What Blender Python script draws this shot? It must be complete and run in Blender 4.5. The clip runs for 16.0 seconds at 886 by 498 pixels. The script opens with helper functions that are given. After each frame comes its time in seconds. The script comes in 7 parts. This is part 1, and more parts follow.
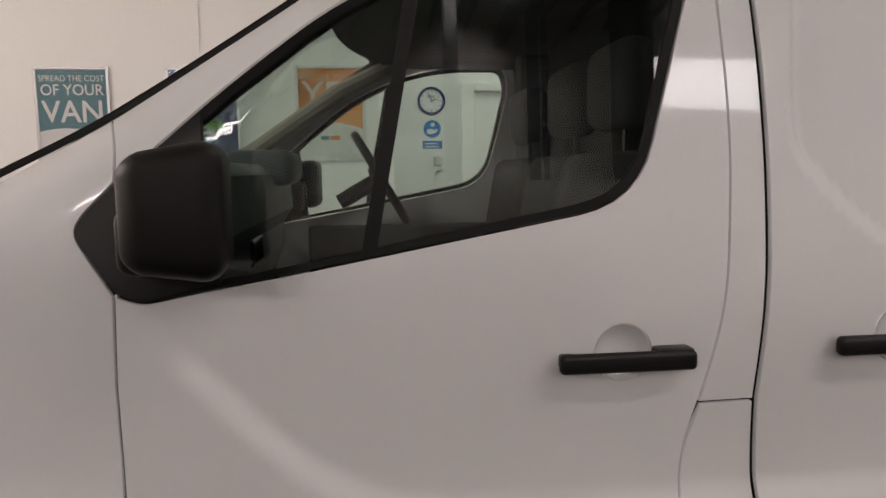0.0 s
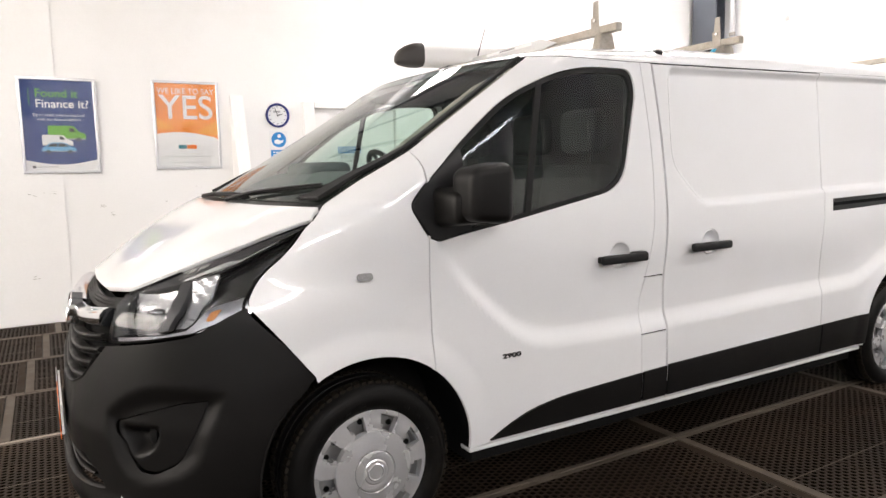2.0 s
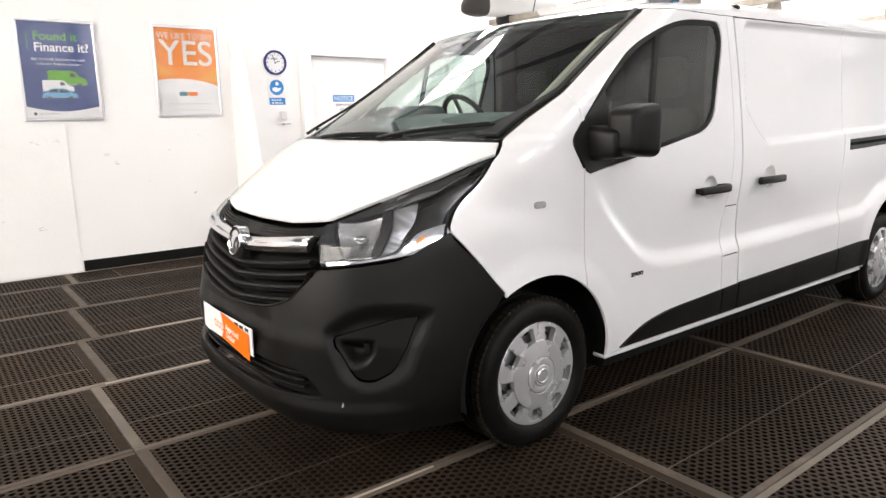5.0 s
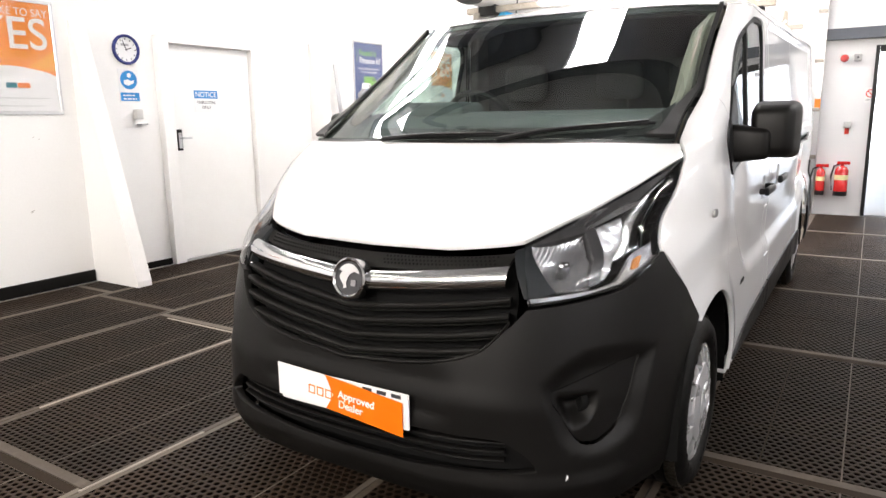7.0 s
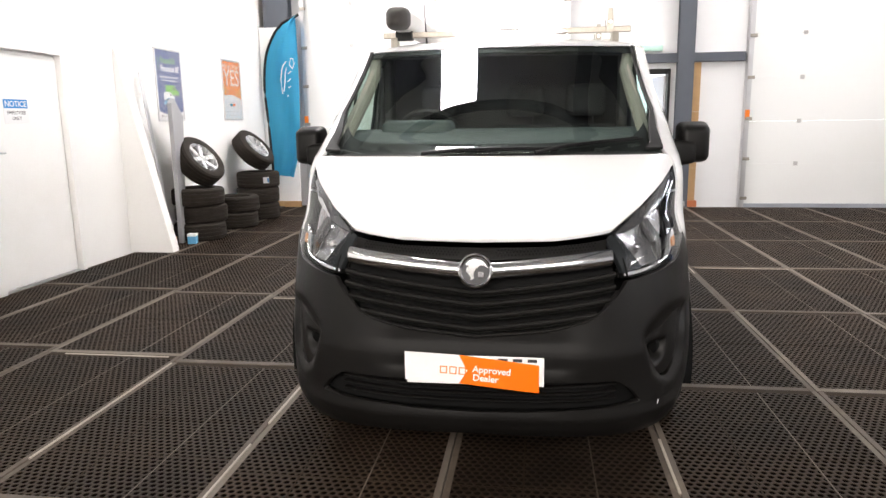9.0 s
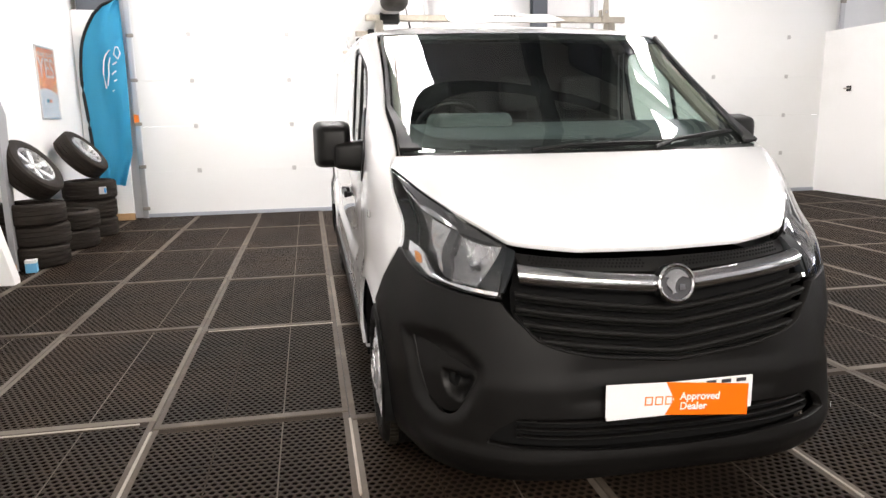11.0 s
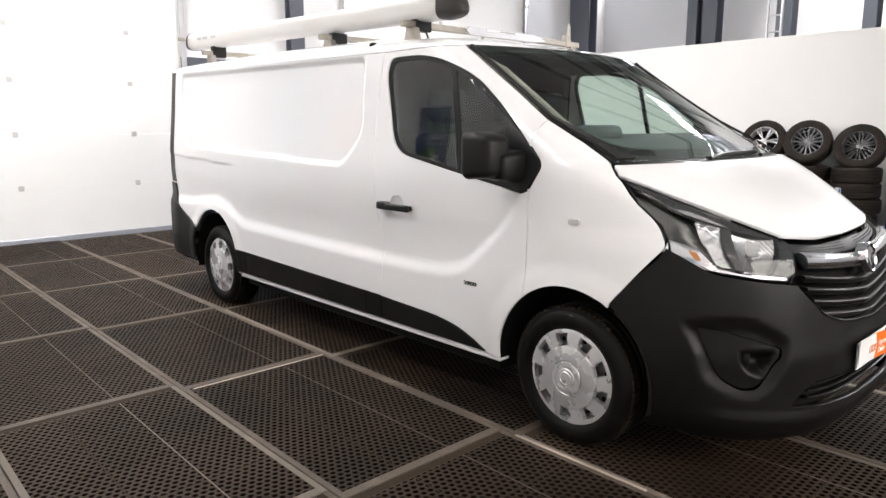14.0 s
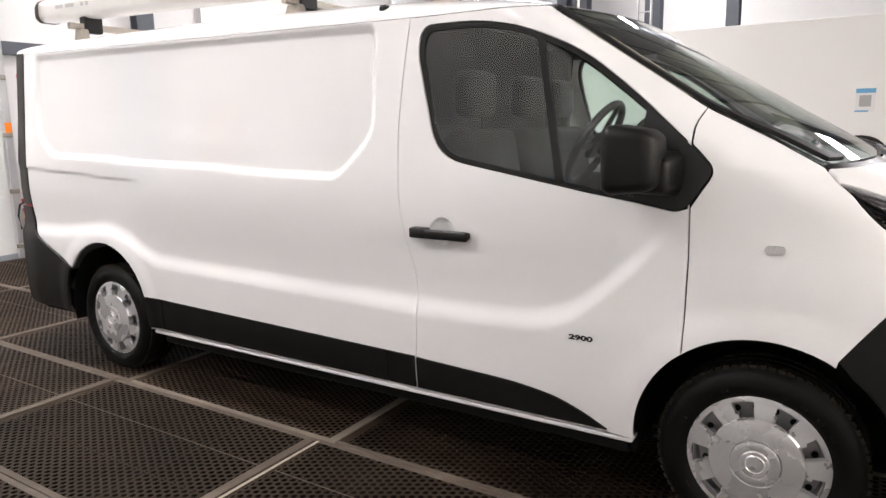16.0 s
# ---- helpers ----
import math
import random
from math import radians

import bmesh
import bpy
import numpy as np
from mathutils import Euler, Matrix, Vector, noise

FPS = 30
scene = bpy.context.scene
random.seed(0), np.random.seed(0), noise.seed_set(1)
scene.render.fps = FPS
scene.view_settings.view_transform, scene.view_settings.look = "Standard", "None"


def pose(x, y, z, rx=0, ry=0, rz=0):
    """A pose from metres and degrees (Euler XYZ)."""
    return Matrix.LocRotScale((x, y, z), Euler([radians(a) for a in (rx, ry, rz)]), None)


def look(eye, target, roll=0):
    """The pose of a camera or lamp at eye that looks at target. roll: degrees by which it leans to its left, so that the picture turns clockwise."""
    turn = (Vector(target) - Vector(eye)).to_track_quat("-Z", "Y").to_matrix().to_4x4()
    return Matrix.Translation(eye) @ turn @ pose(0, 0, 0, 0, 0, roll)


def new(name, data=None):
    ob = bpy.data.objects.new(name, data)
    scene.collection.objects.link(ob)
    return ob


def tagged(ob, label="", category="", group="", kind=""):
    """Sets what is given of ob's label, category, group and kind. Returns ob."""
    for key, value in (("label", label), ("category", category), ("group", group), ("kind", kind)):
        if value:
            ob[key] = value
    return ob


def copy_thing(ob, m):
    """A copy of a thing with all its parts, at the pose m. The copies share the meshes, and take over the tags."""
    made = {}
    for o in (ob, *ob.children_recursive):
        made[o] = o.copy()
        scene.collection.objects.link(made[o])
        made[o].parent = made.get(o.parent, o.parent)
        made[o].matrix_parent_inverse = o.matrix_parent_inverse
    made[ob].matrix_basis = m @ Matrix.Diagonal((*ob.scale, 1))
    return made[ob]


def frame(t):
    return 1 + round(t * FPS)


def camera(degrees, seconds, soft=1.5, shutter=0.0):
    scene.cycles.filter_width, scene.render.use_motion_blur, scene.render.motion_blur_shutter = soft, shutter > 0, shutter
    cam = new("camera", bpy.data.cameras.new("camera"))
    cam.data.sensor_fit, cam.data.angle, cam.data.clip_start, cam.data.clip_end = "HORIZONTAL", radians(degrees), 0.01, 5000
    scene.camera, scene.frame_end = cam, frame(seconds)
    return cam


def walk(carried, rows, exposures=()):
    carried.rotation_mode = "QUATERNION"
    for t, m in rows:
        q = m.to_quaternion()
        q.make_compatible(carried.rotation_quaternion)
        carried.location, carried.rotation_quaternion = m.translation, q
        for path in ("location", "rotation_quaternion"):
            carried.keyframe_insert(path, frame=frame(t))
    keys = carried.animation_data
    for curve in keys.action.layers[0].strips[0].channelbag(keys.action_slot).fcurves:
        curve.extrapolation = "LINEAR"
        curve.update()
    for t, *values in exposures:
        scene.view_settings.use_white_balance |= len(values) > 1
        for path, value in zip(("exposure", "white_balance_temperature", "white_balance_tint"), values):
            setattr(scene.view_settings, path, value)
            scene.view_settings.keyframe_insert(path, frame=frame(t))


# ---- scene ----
cam = camera(66.1, 16.0)
PATH = [
    (0, (0.701, -2.185, 1.352), (0.912, -0.21, 1.118), -0.7),
    (0.5, (0.305, -2.502, 1.337), (0.709, -0.557, 1.101), -0.7),
    (1, (-0.084, -2.728, 1.341), (0.477, -0.823, 1.107), -0.8),
    (1.5, (-0.533, -2.89, 1.359), (0.222, -1.054, 1.121), -1.0),
    (2, (-0.953, -3.076, 1.381), (0.048, -1.36, 1.146), -1.1),
    (2.5, (-1.343, -3.2, 1.388), (-0.168, -1.599, 1.148), -1.1),
    (3, (-1.728, -3.38, 1.392), (-0.503, -1.816, 1.156), -1.2),
    (3.5, (-1.9, -3.442, 1.404), (-0.705, -1.857, 1.162), -1.2),
    (4, (-1.955, -3.414, 1.397), (-0.796, -1.821, 1.053), -1.2),
    (4.5, (-1.942, -3.188, 1.36), (-0.772, -1.608, 0.997), -1.2),
    (5, (-1.941, -2.789, 1.347), (-0.738, -1.235, 0.974), -1.1),
    (5.2, (-1.959, -2.632, 1.334), (-0.749, -1.084, 0.961), -1.1),
    (5.9, (-2.082, -2.140, 1.328), (-0.759, -0.714, 0.951), -1.0),
    (6.6, (-2.351, -1.639, 1.343), (-0.820, -0.460, 0.966), -0.9),
    (7.5, (-2.736, -1.054, 1.364), (-0.956, -0.223, 0.991), -0.8),
    (8, (-2.981, -0.772, 1.37), (-1.114, -0.157, 1.001), -0.7),
    (8.5, (-3.243, -0.534, 1.413), (-1.332, -0.077, 1.042), -0.9),
    (8.7, (-3.33, -0.403, 1.416), (-1.4, -0.029, 1.045), -0.8),
    (9.4, (-3.444, 0.040, 1.432), (-1.483, 0.167, 1.057), -0.9),
    (10.1, (-3.285, 0.599, 1.422), (-1.328, 0.461, 1.043), -0.9),
    (10.8, (-2.994, 1.055, 1.416), (-1.056, 0.738, 1.034), -1.0),
    (11, (-2.884, 1.162, 1.408), (-0.956, 0.791, 1.028), -1.0),
    (11.5, (-2.629, 1.447, 1.422), (-0.715, 1.009, 1.041), -1.1),
    (12, (-2.467, 1.779, 1.398), (-0.587, 1.214, 1.019), -1.0),
    (12.5, (-2.295, 2.139, 1.396), (-0.523, 1.292, 1.019), -1.1),
    (13, (-2.157, 2.579, 1.402), (-0.515, 1.499, 1.031), -1.0),
    (13.5, (-2.005, 2.989, 1.427), (-0.475, 1.755, 1.059), -0.8),
    (14, (-1.755, 3.311, 1.416), (-0.312, 1.972, 1.064), -0.2),
    (14.5, (-1.476, 3.515, 1.439), (-0.167, 2.047, 1.078), -0.7),
    (15, (-1.083, 3.517, 1.437), (0.084, 1.934, 1.077), -0.8),
    (15.5, (-0.643, 3.427, 1.423), (0.479, 1.811, 1.06), -0.9),
    (16, (-0.248, 3.198, 1.406), (0.803, 1.534, 1.049), -1.0),
]
EXPOSURES = [(0.0, -1.1, 7700, 20), (0.5, -1.16, 7700, 20), (1.0, -1.12, 7500, 18), (1.5, -0.68, 7300, 16), (2.0, -0.05, 7100, 14),
             (2.5, -0.04, 7000, 13), (3.0, -0.02, 6950, 13), (4.0, 0.0, 6880, 12), (4.5, 0.09, 6930, 13), (5.2, 0.1, 6950, 13), (8.0, 0.1, 6950, 13), (8.7, 0.04, 6950, 13), (11.0, 0.0, 6950, 13), (11.5, -0.27, 6950, 13), (12.0, 0.0, 6950, 13),
             (13.0, -0.06, 6900, 13), (13.5, -0.12, 6850, 13), (14.5, 0.04, 6800, 12), (15.2, -0.06, 6880, 13), (16.0, -0.13, 7000, 15)]
walk(cam, [(t, look(eye, target, roll)) for t, eye, target, roll in PATH], EXPOSURES)

# ---- world and lights ----
world = bpy.data.worlds.new("sky_world")
scene.world = world
world.use_nodes = True
wn = world.node_tree.nodes
sky = wn.new("ShaderNodeTexSky")
sky.sky_type = "NISHITA"
sky.sun_disc = False
sky.sun_elevation, sky.sun_rotation = radians(38), radians(200)
world.node_tree.links.new(sky.outputs[0], wn["Background"].inputs[0])
wn["Background"].inputs[1].default_value = 0.12
sun = new("sun", bpy.data.lights.new("sun", "SUN"))
sun.data.energy, sun.data.angle, sun.data.color = 2.0, radians(0.6), (1.0, 0.95, 0.88)
sun.matrix_world = look((4, -30, 24), (4, 0, 0))

ROOF_Z = 5.7
STRIPS = (5.2, 0.92, -4.1, -9.0)
STRIP_X = {5.2: (1.95, 7.6), 0.92: (2.43, 7.6), -4.1: (2.43, 7.6), -9.0: (1.75, 3.1)}
STRIP_W = {5.2: 1.3}
for ys in STRIPS:
    sx0, sx1 = STRIP_X[ys]
    lamp = new("rooflight_lamp", bpy.data.lights.new("rooflight_lamp", "AREA"))
    lamp.data.shape, lamp.data.size, lamp.data.size_y = "RECTANGLE", sx1 - sx0, STRIP_W.get(ys, 0.76) - 0.06
    lamp.data.energy, lamp.data.color = {5.2: 98, 0.92: 104, -4.1: 70, -9.0: 250}[ys] * (sx1 - sx0), (0.97, 0.98, 1.0)
    lamp.matrix_world = pose((sx0 + sx1) / 2, ys, ROOF_Z + 0.02)

# unseen fill lamp at the closed end, added to brighten the van's front
lamp = new("west_fill_lamp", bpy.data.lights.new("west_fill_lamp", "AREA"))
lamp.data.shape, lamp.data.size, lamp.data.size_y = "RECTANGLE", 6.2, 2.1
lamp.data.energy, lamp.data.color = 600, (1.0, 0.975, 0.93)
lamp.matrix_world = look((-7.05, 0.4, 3.55), (0.0, 0.4, 2.6))
# daylight through the high glazed bays of the outer wall; the first, unseen bay's lamp is fill added for the van's left
# side
GLAZED = ((-5.4, -1.4), (5.2, 7.85))
for (xa, xb), watts in zip(GLAZED, (390, 70)):
    lamp = new("bay_fill_lamp", bpy.data.lights.new("bay_fill_lamp", "AREA"))
    lamp.data.shape, lamp.data.size, lamp.data.size_y = "RECTANGLE", xb - xa - 0.1, 0.64
    lamp.data.energy, lamp.data.color = watts, (0.97, 0.98, 1.0)
    lamp.matrix_world = look(((xa + xb) / 2, -11.0, 4.78), ((xa + xb) / 2 + 0.6, 0.0, 2.0))


# ---- materials ----
def material(name, color, rough=0.5, metal=0.0, var=0.06, scale=6.0, fine=120.0, bump=0.0, coat=0.0, spec=0.5, dirt=None, dirt_amount=0.0):
    """A surface with two scales of colour variation, fine relief and stains."""
    m = bpy.data.materials.new(name)
    m.use_nodes = True
    n, l = m.node_tree.nodes, m.node_tree.links
    b = n["Principled BSDF"]
    b.inputs["Roughness"].default_value, b.inputs["Metallic"].default_value = rough, metal
    b.inputs["Coat Weight"].default_value, b.inputs["Coat Roughness"].default_value = coat, 0.04
    b.inputs["Specular IOR Level"].default_value = spec
    co = n.new("ShaderNodeNewGeometry")
    big = n.new("ShaderNodeTexNoise")
    big.inputs["Scale"].default_value, big.inputs["Detail"].default_value = scale, 5
    small = n.new("ShaderNodeTexNoise")
    small.inputs["Scale"].default_value, small.inputs["Detail"].default_value = fine, 3
    for t in (big, small):
        l.new(co.outputs["Position"], t.inputs["Vector"])
    add = n.new("ShaderNodeMath")
    add.operation = "ADD"
    l.new(big.outputs["Fac"], add.inputs[0])
    l.new(small.outputs["Fac"], add.inputs[1])
    ramp = n.new("ShaderNodeMapRange")
    ramp.inputs["From Min"].default_value, ramp.inputs["From Max"].default_value = 0.6, 1.4
    ramp.inputs["To Min"].default_value, ramp.inputs["To Max"].default_value = 1 - var, 1 + var
    l.new(add.outputs[0], ramp.inputs["Value"])
    mul = n.new("ShaderNodeMix")
    mul.data_type, mul.blend_type = "RGBA", "MULTIPLY"
    mul.inputs["Factor"].default_value = 1.0
    mul.inputs[6].default_value = (*color, 1)
    l.new(ramp.outputs[0], mul.inputs[7])
    out = mul.outputs[2]
    if dirt:
        d = n.new("ShaderNodeTexNoise")
        d.inputs["Scale"].default_value, d.inputs["Detail"].default_value, d.inputs["Roughness"].default_value = scale * 0.45, 8, 0.68
        l.new(co.outputs["Position"], d.inputs["Vector"])
        dr = n.new("ShaderNodeMapRange")
        dr.inputs["From Min"].default_value, dr.inputs["From Max"].default_value = 0.52, 0.74
        dr.inputs["To Min"].default_value, dr.inputs["To Max"].default_value = 0.0, dirt_amount
        l.new(d.outputs["Fac"], dr.inputs["Value"])
        dm = n.new("ShaderNodeMix")
        dm.data_type = "RGBA"
        dm.inputs[7].default_value = (*dirt, 1)
        l.new(dr.outputs[0], dm.inputs["Factor"])
        l.new(out, dm.inputs[6])
        out = dm.outputs[2]
    l.new(out, b.inputs["Base Color"])
    rr = n.new("ShaderNodeMapRange")
    rr.inputs["From Min"].default_value, rr.inputs["From Max"].default_value = 0.3, 0.7
    rr.inputs["To Min"].default_value, rr.inputs["To Max"].default_value = max(0.0, rough * 0.85), min(1.0, rough * 1.15)
    l.new(big.outputs["Fac"], rr.inputs["Value"])
    l.new(rr.outputs[0], b.inputs["Roughness"])
    if bump:
        bn = n.new("ShaderNodeBump")
        bn.inputs["Strength"].default_value, bn.inputs["Distance"].default_value = bump, 0.004
        l.new(small.outputs["Fac"], bn.inputs["Height"])
        l.new(bn.outputs[0], b.inputs["Normal"])
    return m


def glass(name, tint, rough=0.0, ior=1.45, gain=1.6):
    m = bpy.data.materials.new(name)
    m.use_nodes = True
    n, l = m.node_tree.nodes, m.node_tree.links
    n.remove(n["Principled BSDF"])
    tr, gl, lw, mx = n.new("ShaderNodeBsdfTransparent"), n.new("ShaderNodeBsdfGlossy"), n.new("ShaderNodeLayerWeight"), n.new("ShaderNodeMixShader")
    po, fr = n.new("ShaderNodeMath"), n.new("ShaderNodeMath")
    po.operation, fr.operation = "POWER", "MULTIPLY_ADD"
    po.inputs[1].default_value, fr.inputs[1].default_value, fr.inputs[2].default_value = 4.6, 0.9, ((ior - 1) / (ior + 1)) ** 2 * gain
    lw.inputs["Blend"].default_value = 0.5
    l.new(lw.outputs["Facing"], po.inputs[0])
    l.new(po.outputs[0], fr.inputs[0])
    tr.inputs[0].default_value = (*tint, 1)
    gl.inputs["Roughness"].default_value = rough
    l.new(fr.outputs[0], mx.inputs[0])
    l.new(tr.outputs[0], mx.inputs[1])
    l.new(gl.outputs[0], mx.inputs[2])
    l.new(mx.outputs[0], n["Material Output"].inputs[0])
    return m


def glow(name, color, strength):
    m = bpy.data.materials.new(name)
    m.use_nodes = True
    b = m.node_tree.nodes["Principled BSDF"]
    b.inputs["Base Color"].default_value = (*color, 1)
    b.inputs["Emission Color"].default_value = (*color, 1)
    b.inputs["Emission Strength"].default_value = strength
    return m


M_PAINT = material("white_car_paint", (0.74, 0.74, 0.745), 0.35, var=0.015, scale=2.0, coat=1.0, dirt=(0.55, 0.53, 0.5), dirt_amount=0.12)
M_BUMPER = material("grained_black_plastic", (0.0045, 0.0041, 0.0038), 0.46, spec=0.22, var=0.12, scale=4, fine=900, bump=0.08)
M_SLAT = material("satin_black_slat", (0.012, 0.0115, 0.011), 0.46, spec=0.18, var=0.1, scale=6, fine=700, bump=0.03)
M_GLOSSBLACK = material("gloss_black_plastic", (0.012, 0.012, 0.013), 0.12, var=0.05)
M_RUBBERSEAL = material("window_seal_rubber", (0.006, 0.006, 0.006), 0.5, var=0.1, spec=0.2)
M_TYRE = material("tyre_rubber", (0.0045, 0.0043, 0.0041), 0.5, spec=0.12, var=0.2, scale=14, bump=0.2, dirt=(0.022, 0.018, 0.014), dirt_amount=0.4)
M_OLDTYRE = material("dusty_old_tyre", (0.019, 0.0145, 0.0115), 0.7, spec=0.2, var=0.3, scale=11, bump=0.2, dirt=(0.045, 0.035, 0.027), dirt_amount=0.5)
M_TREAD = material("dusty_tread_rubber", (0.016, 0.013, 0.0095), 0.75, spec=0.1, var=0.35, scale=30, bump=0.2)
M_RIM = material("grey_steel_rim", (0.30, 0.30, 0.30), 0.45, metal=0.5, var=0.12, scale=14)
M_SILVER = material("silver_wheel_paint", (0.6, 0.6, 0.61), 0.28, metal=0.55, var=0.06, scale=9)
M_CHROME = material("chrome", (0.66, 0.66, 0.67), 0.13, metal=1.0, var=0.02)
M_STEEL = material("galvanised_steel", (0.36, 0.33, 0.29), 0.45, metal=0.8, var=0.2, scale=20, dirt=(0.16, 0.12, 0.08), dirt_amount=0.5)
M_ALU = material("brushed_aluminium", (0.62, 0.62, 0.63), 0.35, metal=0.9, var=0.06)
M_DARK = material("dark_cabin_plastic", (0.046, 0.062, 0.063), 0.6, var=0.12, fine=500, bump=0.15)
M_SEAT = material("dark_seat_cloth", (0.008, 0.008, 0.0088), 0.9, var=0.12, fine=260, bump=0.05)
M_GREYTRIM = material("grey_cabin_lining", (0.055, 0.055, 0.053), 0.8, var=0.08)
M_PILLAR = material("beige_pillar_lining", (0.24, 0.225, 0.19), 0.7, var=0.08)
M_UNDER = material("black_underbody", (0.006, 0.006, 0.006), 0.9, var=0.3, spec=0.1)
M_SMOKE = material("smoked_chrome", (0.13, 0.128, 0.125), 0.16, metal=0.9, var=0.05)
M_REFL = material("lamp_reflector", (0.5, 0.5, 0.51), 0.24, metal=1.0, var=0.03)
M_INNER = material("dark_lamp_mask", (0.014, 0.016, 0.018), 0.42, var=0.1, spec=0.15)
M_HALF = material("half_bright_chrome", (0.34, 0.335, 0.33), 0.2, metal=1.0, var=0.05)
M_BEZEL = material("satin_grey_bezel", (0.045, 0.045, 0.047), 0.3, metal=0.3, var=0.05)
M_BADGE = material("dark_chrome", (0.3, 0.3, 0.31), 0.15, metal=1.0, var=0.05)
M_WHITEPL = material("white_tube_plastic", (0.60, 0.59, 0.57), 0.35, var=0.03, dirt=(0.45, 0.42, 0.37), dirt_amount=0.3)
M_CAP = material("weathered_black_cap", (0.022, 0.018, 0.015), 0.6, var=0.25, scale=14)
M_GLASS = glass("cabin_glass", (0.70, 0.81, 0.76), 0.0, 1.55, 1.25)
M_LENS = glass("clear_lens", (0.93, 0.94, 0.95), 0.0, 1.5, 0.7)
M_COVER = glass("poster_cover", (0.96, 0.96, 0.96), 0.06, 1.6)
M_INDIC = material("clear_indicator", (0.5, 0.5, 0.5), 0.15, metal=0.4, var=0.2, scale=90)
M_AMBER = material("amber_plastic", (0.5, 0.2, 0.06), 0.25, var=0.05)
M_RED = material("red_lamp_plastic", (0.45, 0.02, 0.02), 0.2, var=0.05, coat=0.5)
M_WALL = material("white_wall_paint", (0.85, 0.84, 0.825), 0.6, var=0.025, scale=1.2, fine=60, bump=0.05, dirt=(0.62, 0.59, 0.55), dirt_amount=0.22)
M_CLAD = material("white_cladding", (0.74, 0.74, 0.75), 0.45, var=0.03, scale=1.0)
M_ROLLER = material("white_sectional_door", (0.8, 0.8, 0.79), 0.4, var=0.02, scale=1.0, dirt=(0.6, 0.57, 0.53), dirt_amount=0.12)
M_STEELGREY = material("blue_grey_steel_paint", (0.075, 0.085, 0.105), 0.45, var=0.1)
M_ROOF = material("roof_liner", (0.78, 0.78, 0.78), 0.6, var=0.05, scale=0.7)
M_WOOD = material("raw_timber", (0.5, 0.31, 0.15), 0.65, var=0.15, scale=9)
M_RED_EXT = material("red_enamel", (0.55, 0.015, 0.015), 0.25, var=0.04, coat=0.5)
M_BLACK = material("black_plastic", (0.007, 0.007, 0.0075), 0.42, var=0.1, spec=0.3)
M_STRIP = material("worn_rubber_edge", (0.072, 0.056, 0.043), 0.65, var=0.25, scale=7, dirt=(0.21, 0.165, 0.125), dirt_amount=0.5, spec=0.35)
sn, sl = M_STRIP.node_tree.nodes, M_STRIP.node_tree.links
s_oi, s_pw, s_mx = sn.new("ShaderNodeObjectInfo"), sn.new("ShaderNodeMapRange"), sn.new("ShaderNodeMix")
s_pw.inputs["From Min"].default_value, s_pw.inputs["From Max"].default_value = 0.55, 1.0
s_pw.inputs["To Max"].default_value = 0.22
sl.new(s_oi.outputs["Random"], s_pw.inputs["Value"])
s_mx.data_type = "RGBA"
s_mx.inputs[7].default_value = (0.42, 0.37, 0.32, 1)
sl.new(s_pw.outputs[0], s_mx.inputs["Factor"])
sl.new(sn["Principled BSDF"].inputs["Base Color"].links[0].from_socket, s_mx.inputs[6])
sl.new(s_mx.outputs[2], sn["Principled BSDF"].inputs["Base Color"])
# pale colour for worn joints, and for daylight reflected off the strip by the door
M_BARE = material("pale_worn_and_daylit_strip", (0.36, 0.31, 0.26), 0.55, var=0.2, scale=12, dirt=(0.2, 0.16, 0.13), dirt_amount=0.6)
M_CONCRETE = material("dusty_concrete", (0.05, 0.046, 0.042), 0.85, var=0.25, scale=4)
M_KICK = material("bluish_metal_sill", (0.42, 0.45, 0.5), 0.4, metal=0.5, var=0.06)


def flat(name, color, rough=0.5):
    return material("print_" + name, color, rough, var=0.03, scale=8)


P_WHITE, P_TEAL, P_BLUE, P_ORANGE = flat("white", (0.78, 0.78, 0.78)), flat("teal", (0.0, 0.16, 0.2)), flat("blue", (0.012, 0.045, 0.2)), flat("orange", (0.85, 0.2, 0.01))
P_SIGN, P_GREEN, P_GREY, P_DARK = flat("sign_blue", (0.01, 0.22, 0.55)), flat("green", (0.13, 0.42, 0.03)), flat("grey", (0.4, 0.4, 0.4)), flat("dark", (0.03, 0.03, 0.035))
P_SKY, P_FLAG, P_RED, P_NAVY = flat("light_blue", (0.12, 0.4, 0.65)), flat("flag_blue", (0.04, 0.42, 0.66), 0.6), flat("red", (0.75, 0.05, 0.03)), flat("navy", (0.01, 0.02, 0.15))
P_PALE = flat("pale_blue", (0.45, 0.58, 0.72))
P_CARD = material("orange_card", (1.0, 0.16, 0.0), 0.45, var=0.02)

# rubber ring mat: staggered rows of round holes, their shade painted dark on flat brown-black rubber
M_MAT = bpy.data.materials.new("rubber_ring_mat")
M_MAT.use_nodes = True
mn, ml = M_MAT.node_tree.nodes, M_MAT.node_tree.links
mb = mn["Principled BSDF"]
mb.inputs["Roughness"].default_value = 0.6
mb.inputs["Specular IOR Level"].default_value = 0.14


def node_math(op, a, b=None):
    q = mn.new("ShaderNodeMath")
    q.operation = op
    for k, v in enumerate((a, b)):
        if isinstance(v, (int, float)):
            q.inputs[k].default_value = v
        elif v is not None:
            ml.new(v, q.inputs[k])
    return q.outputs[0]


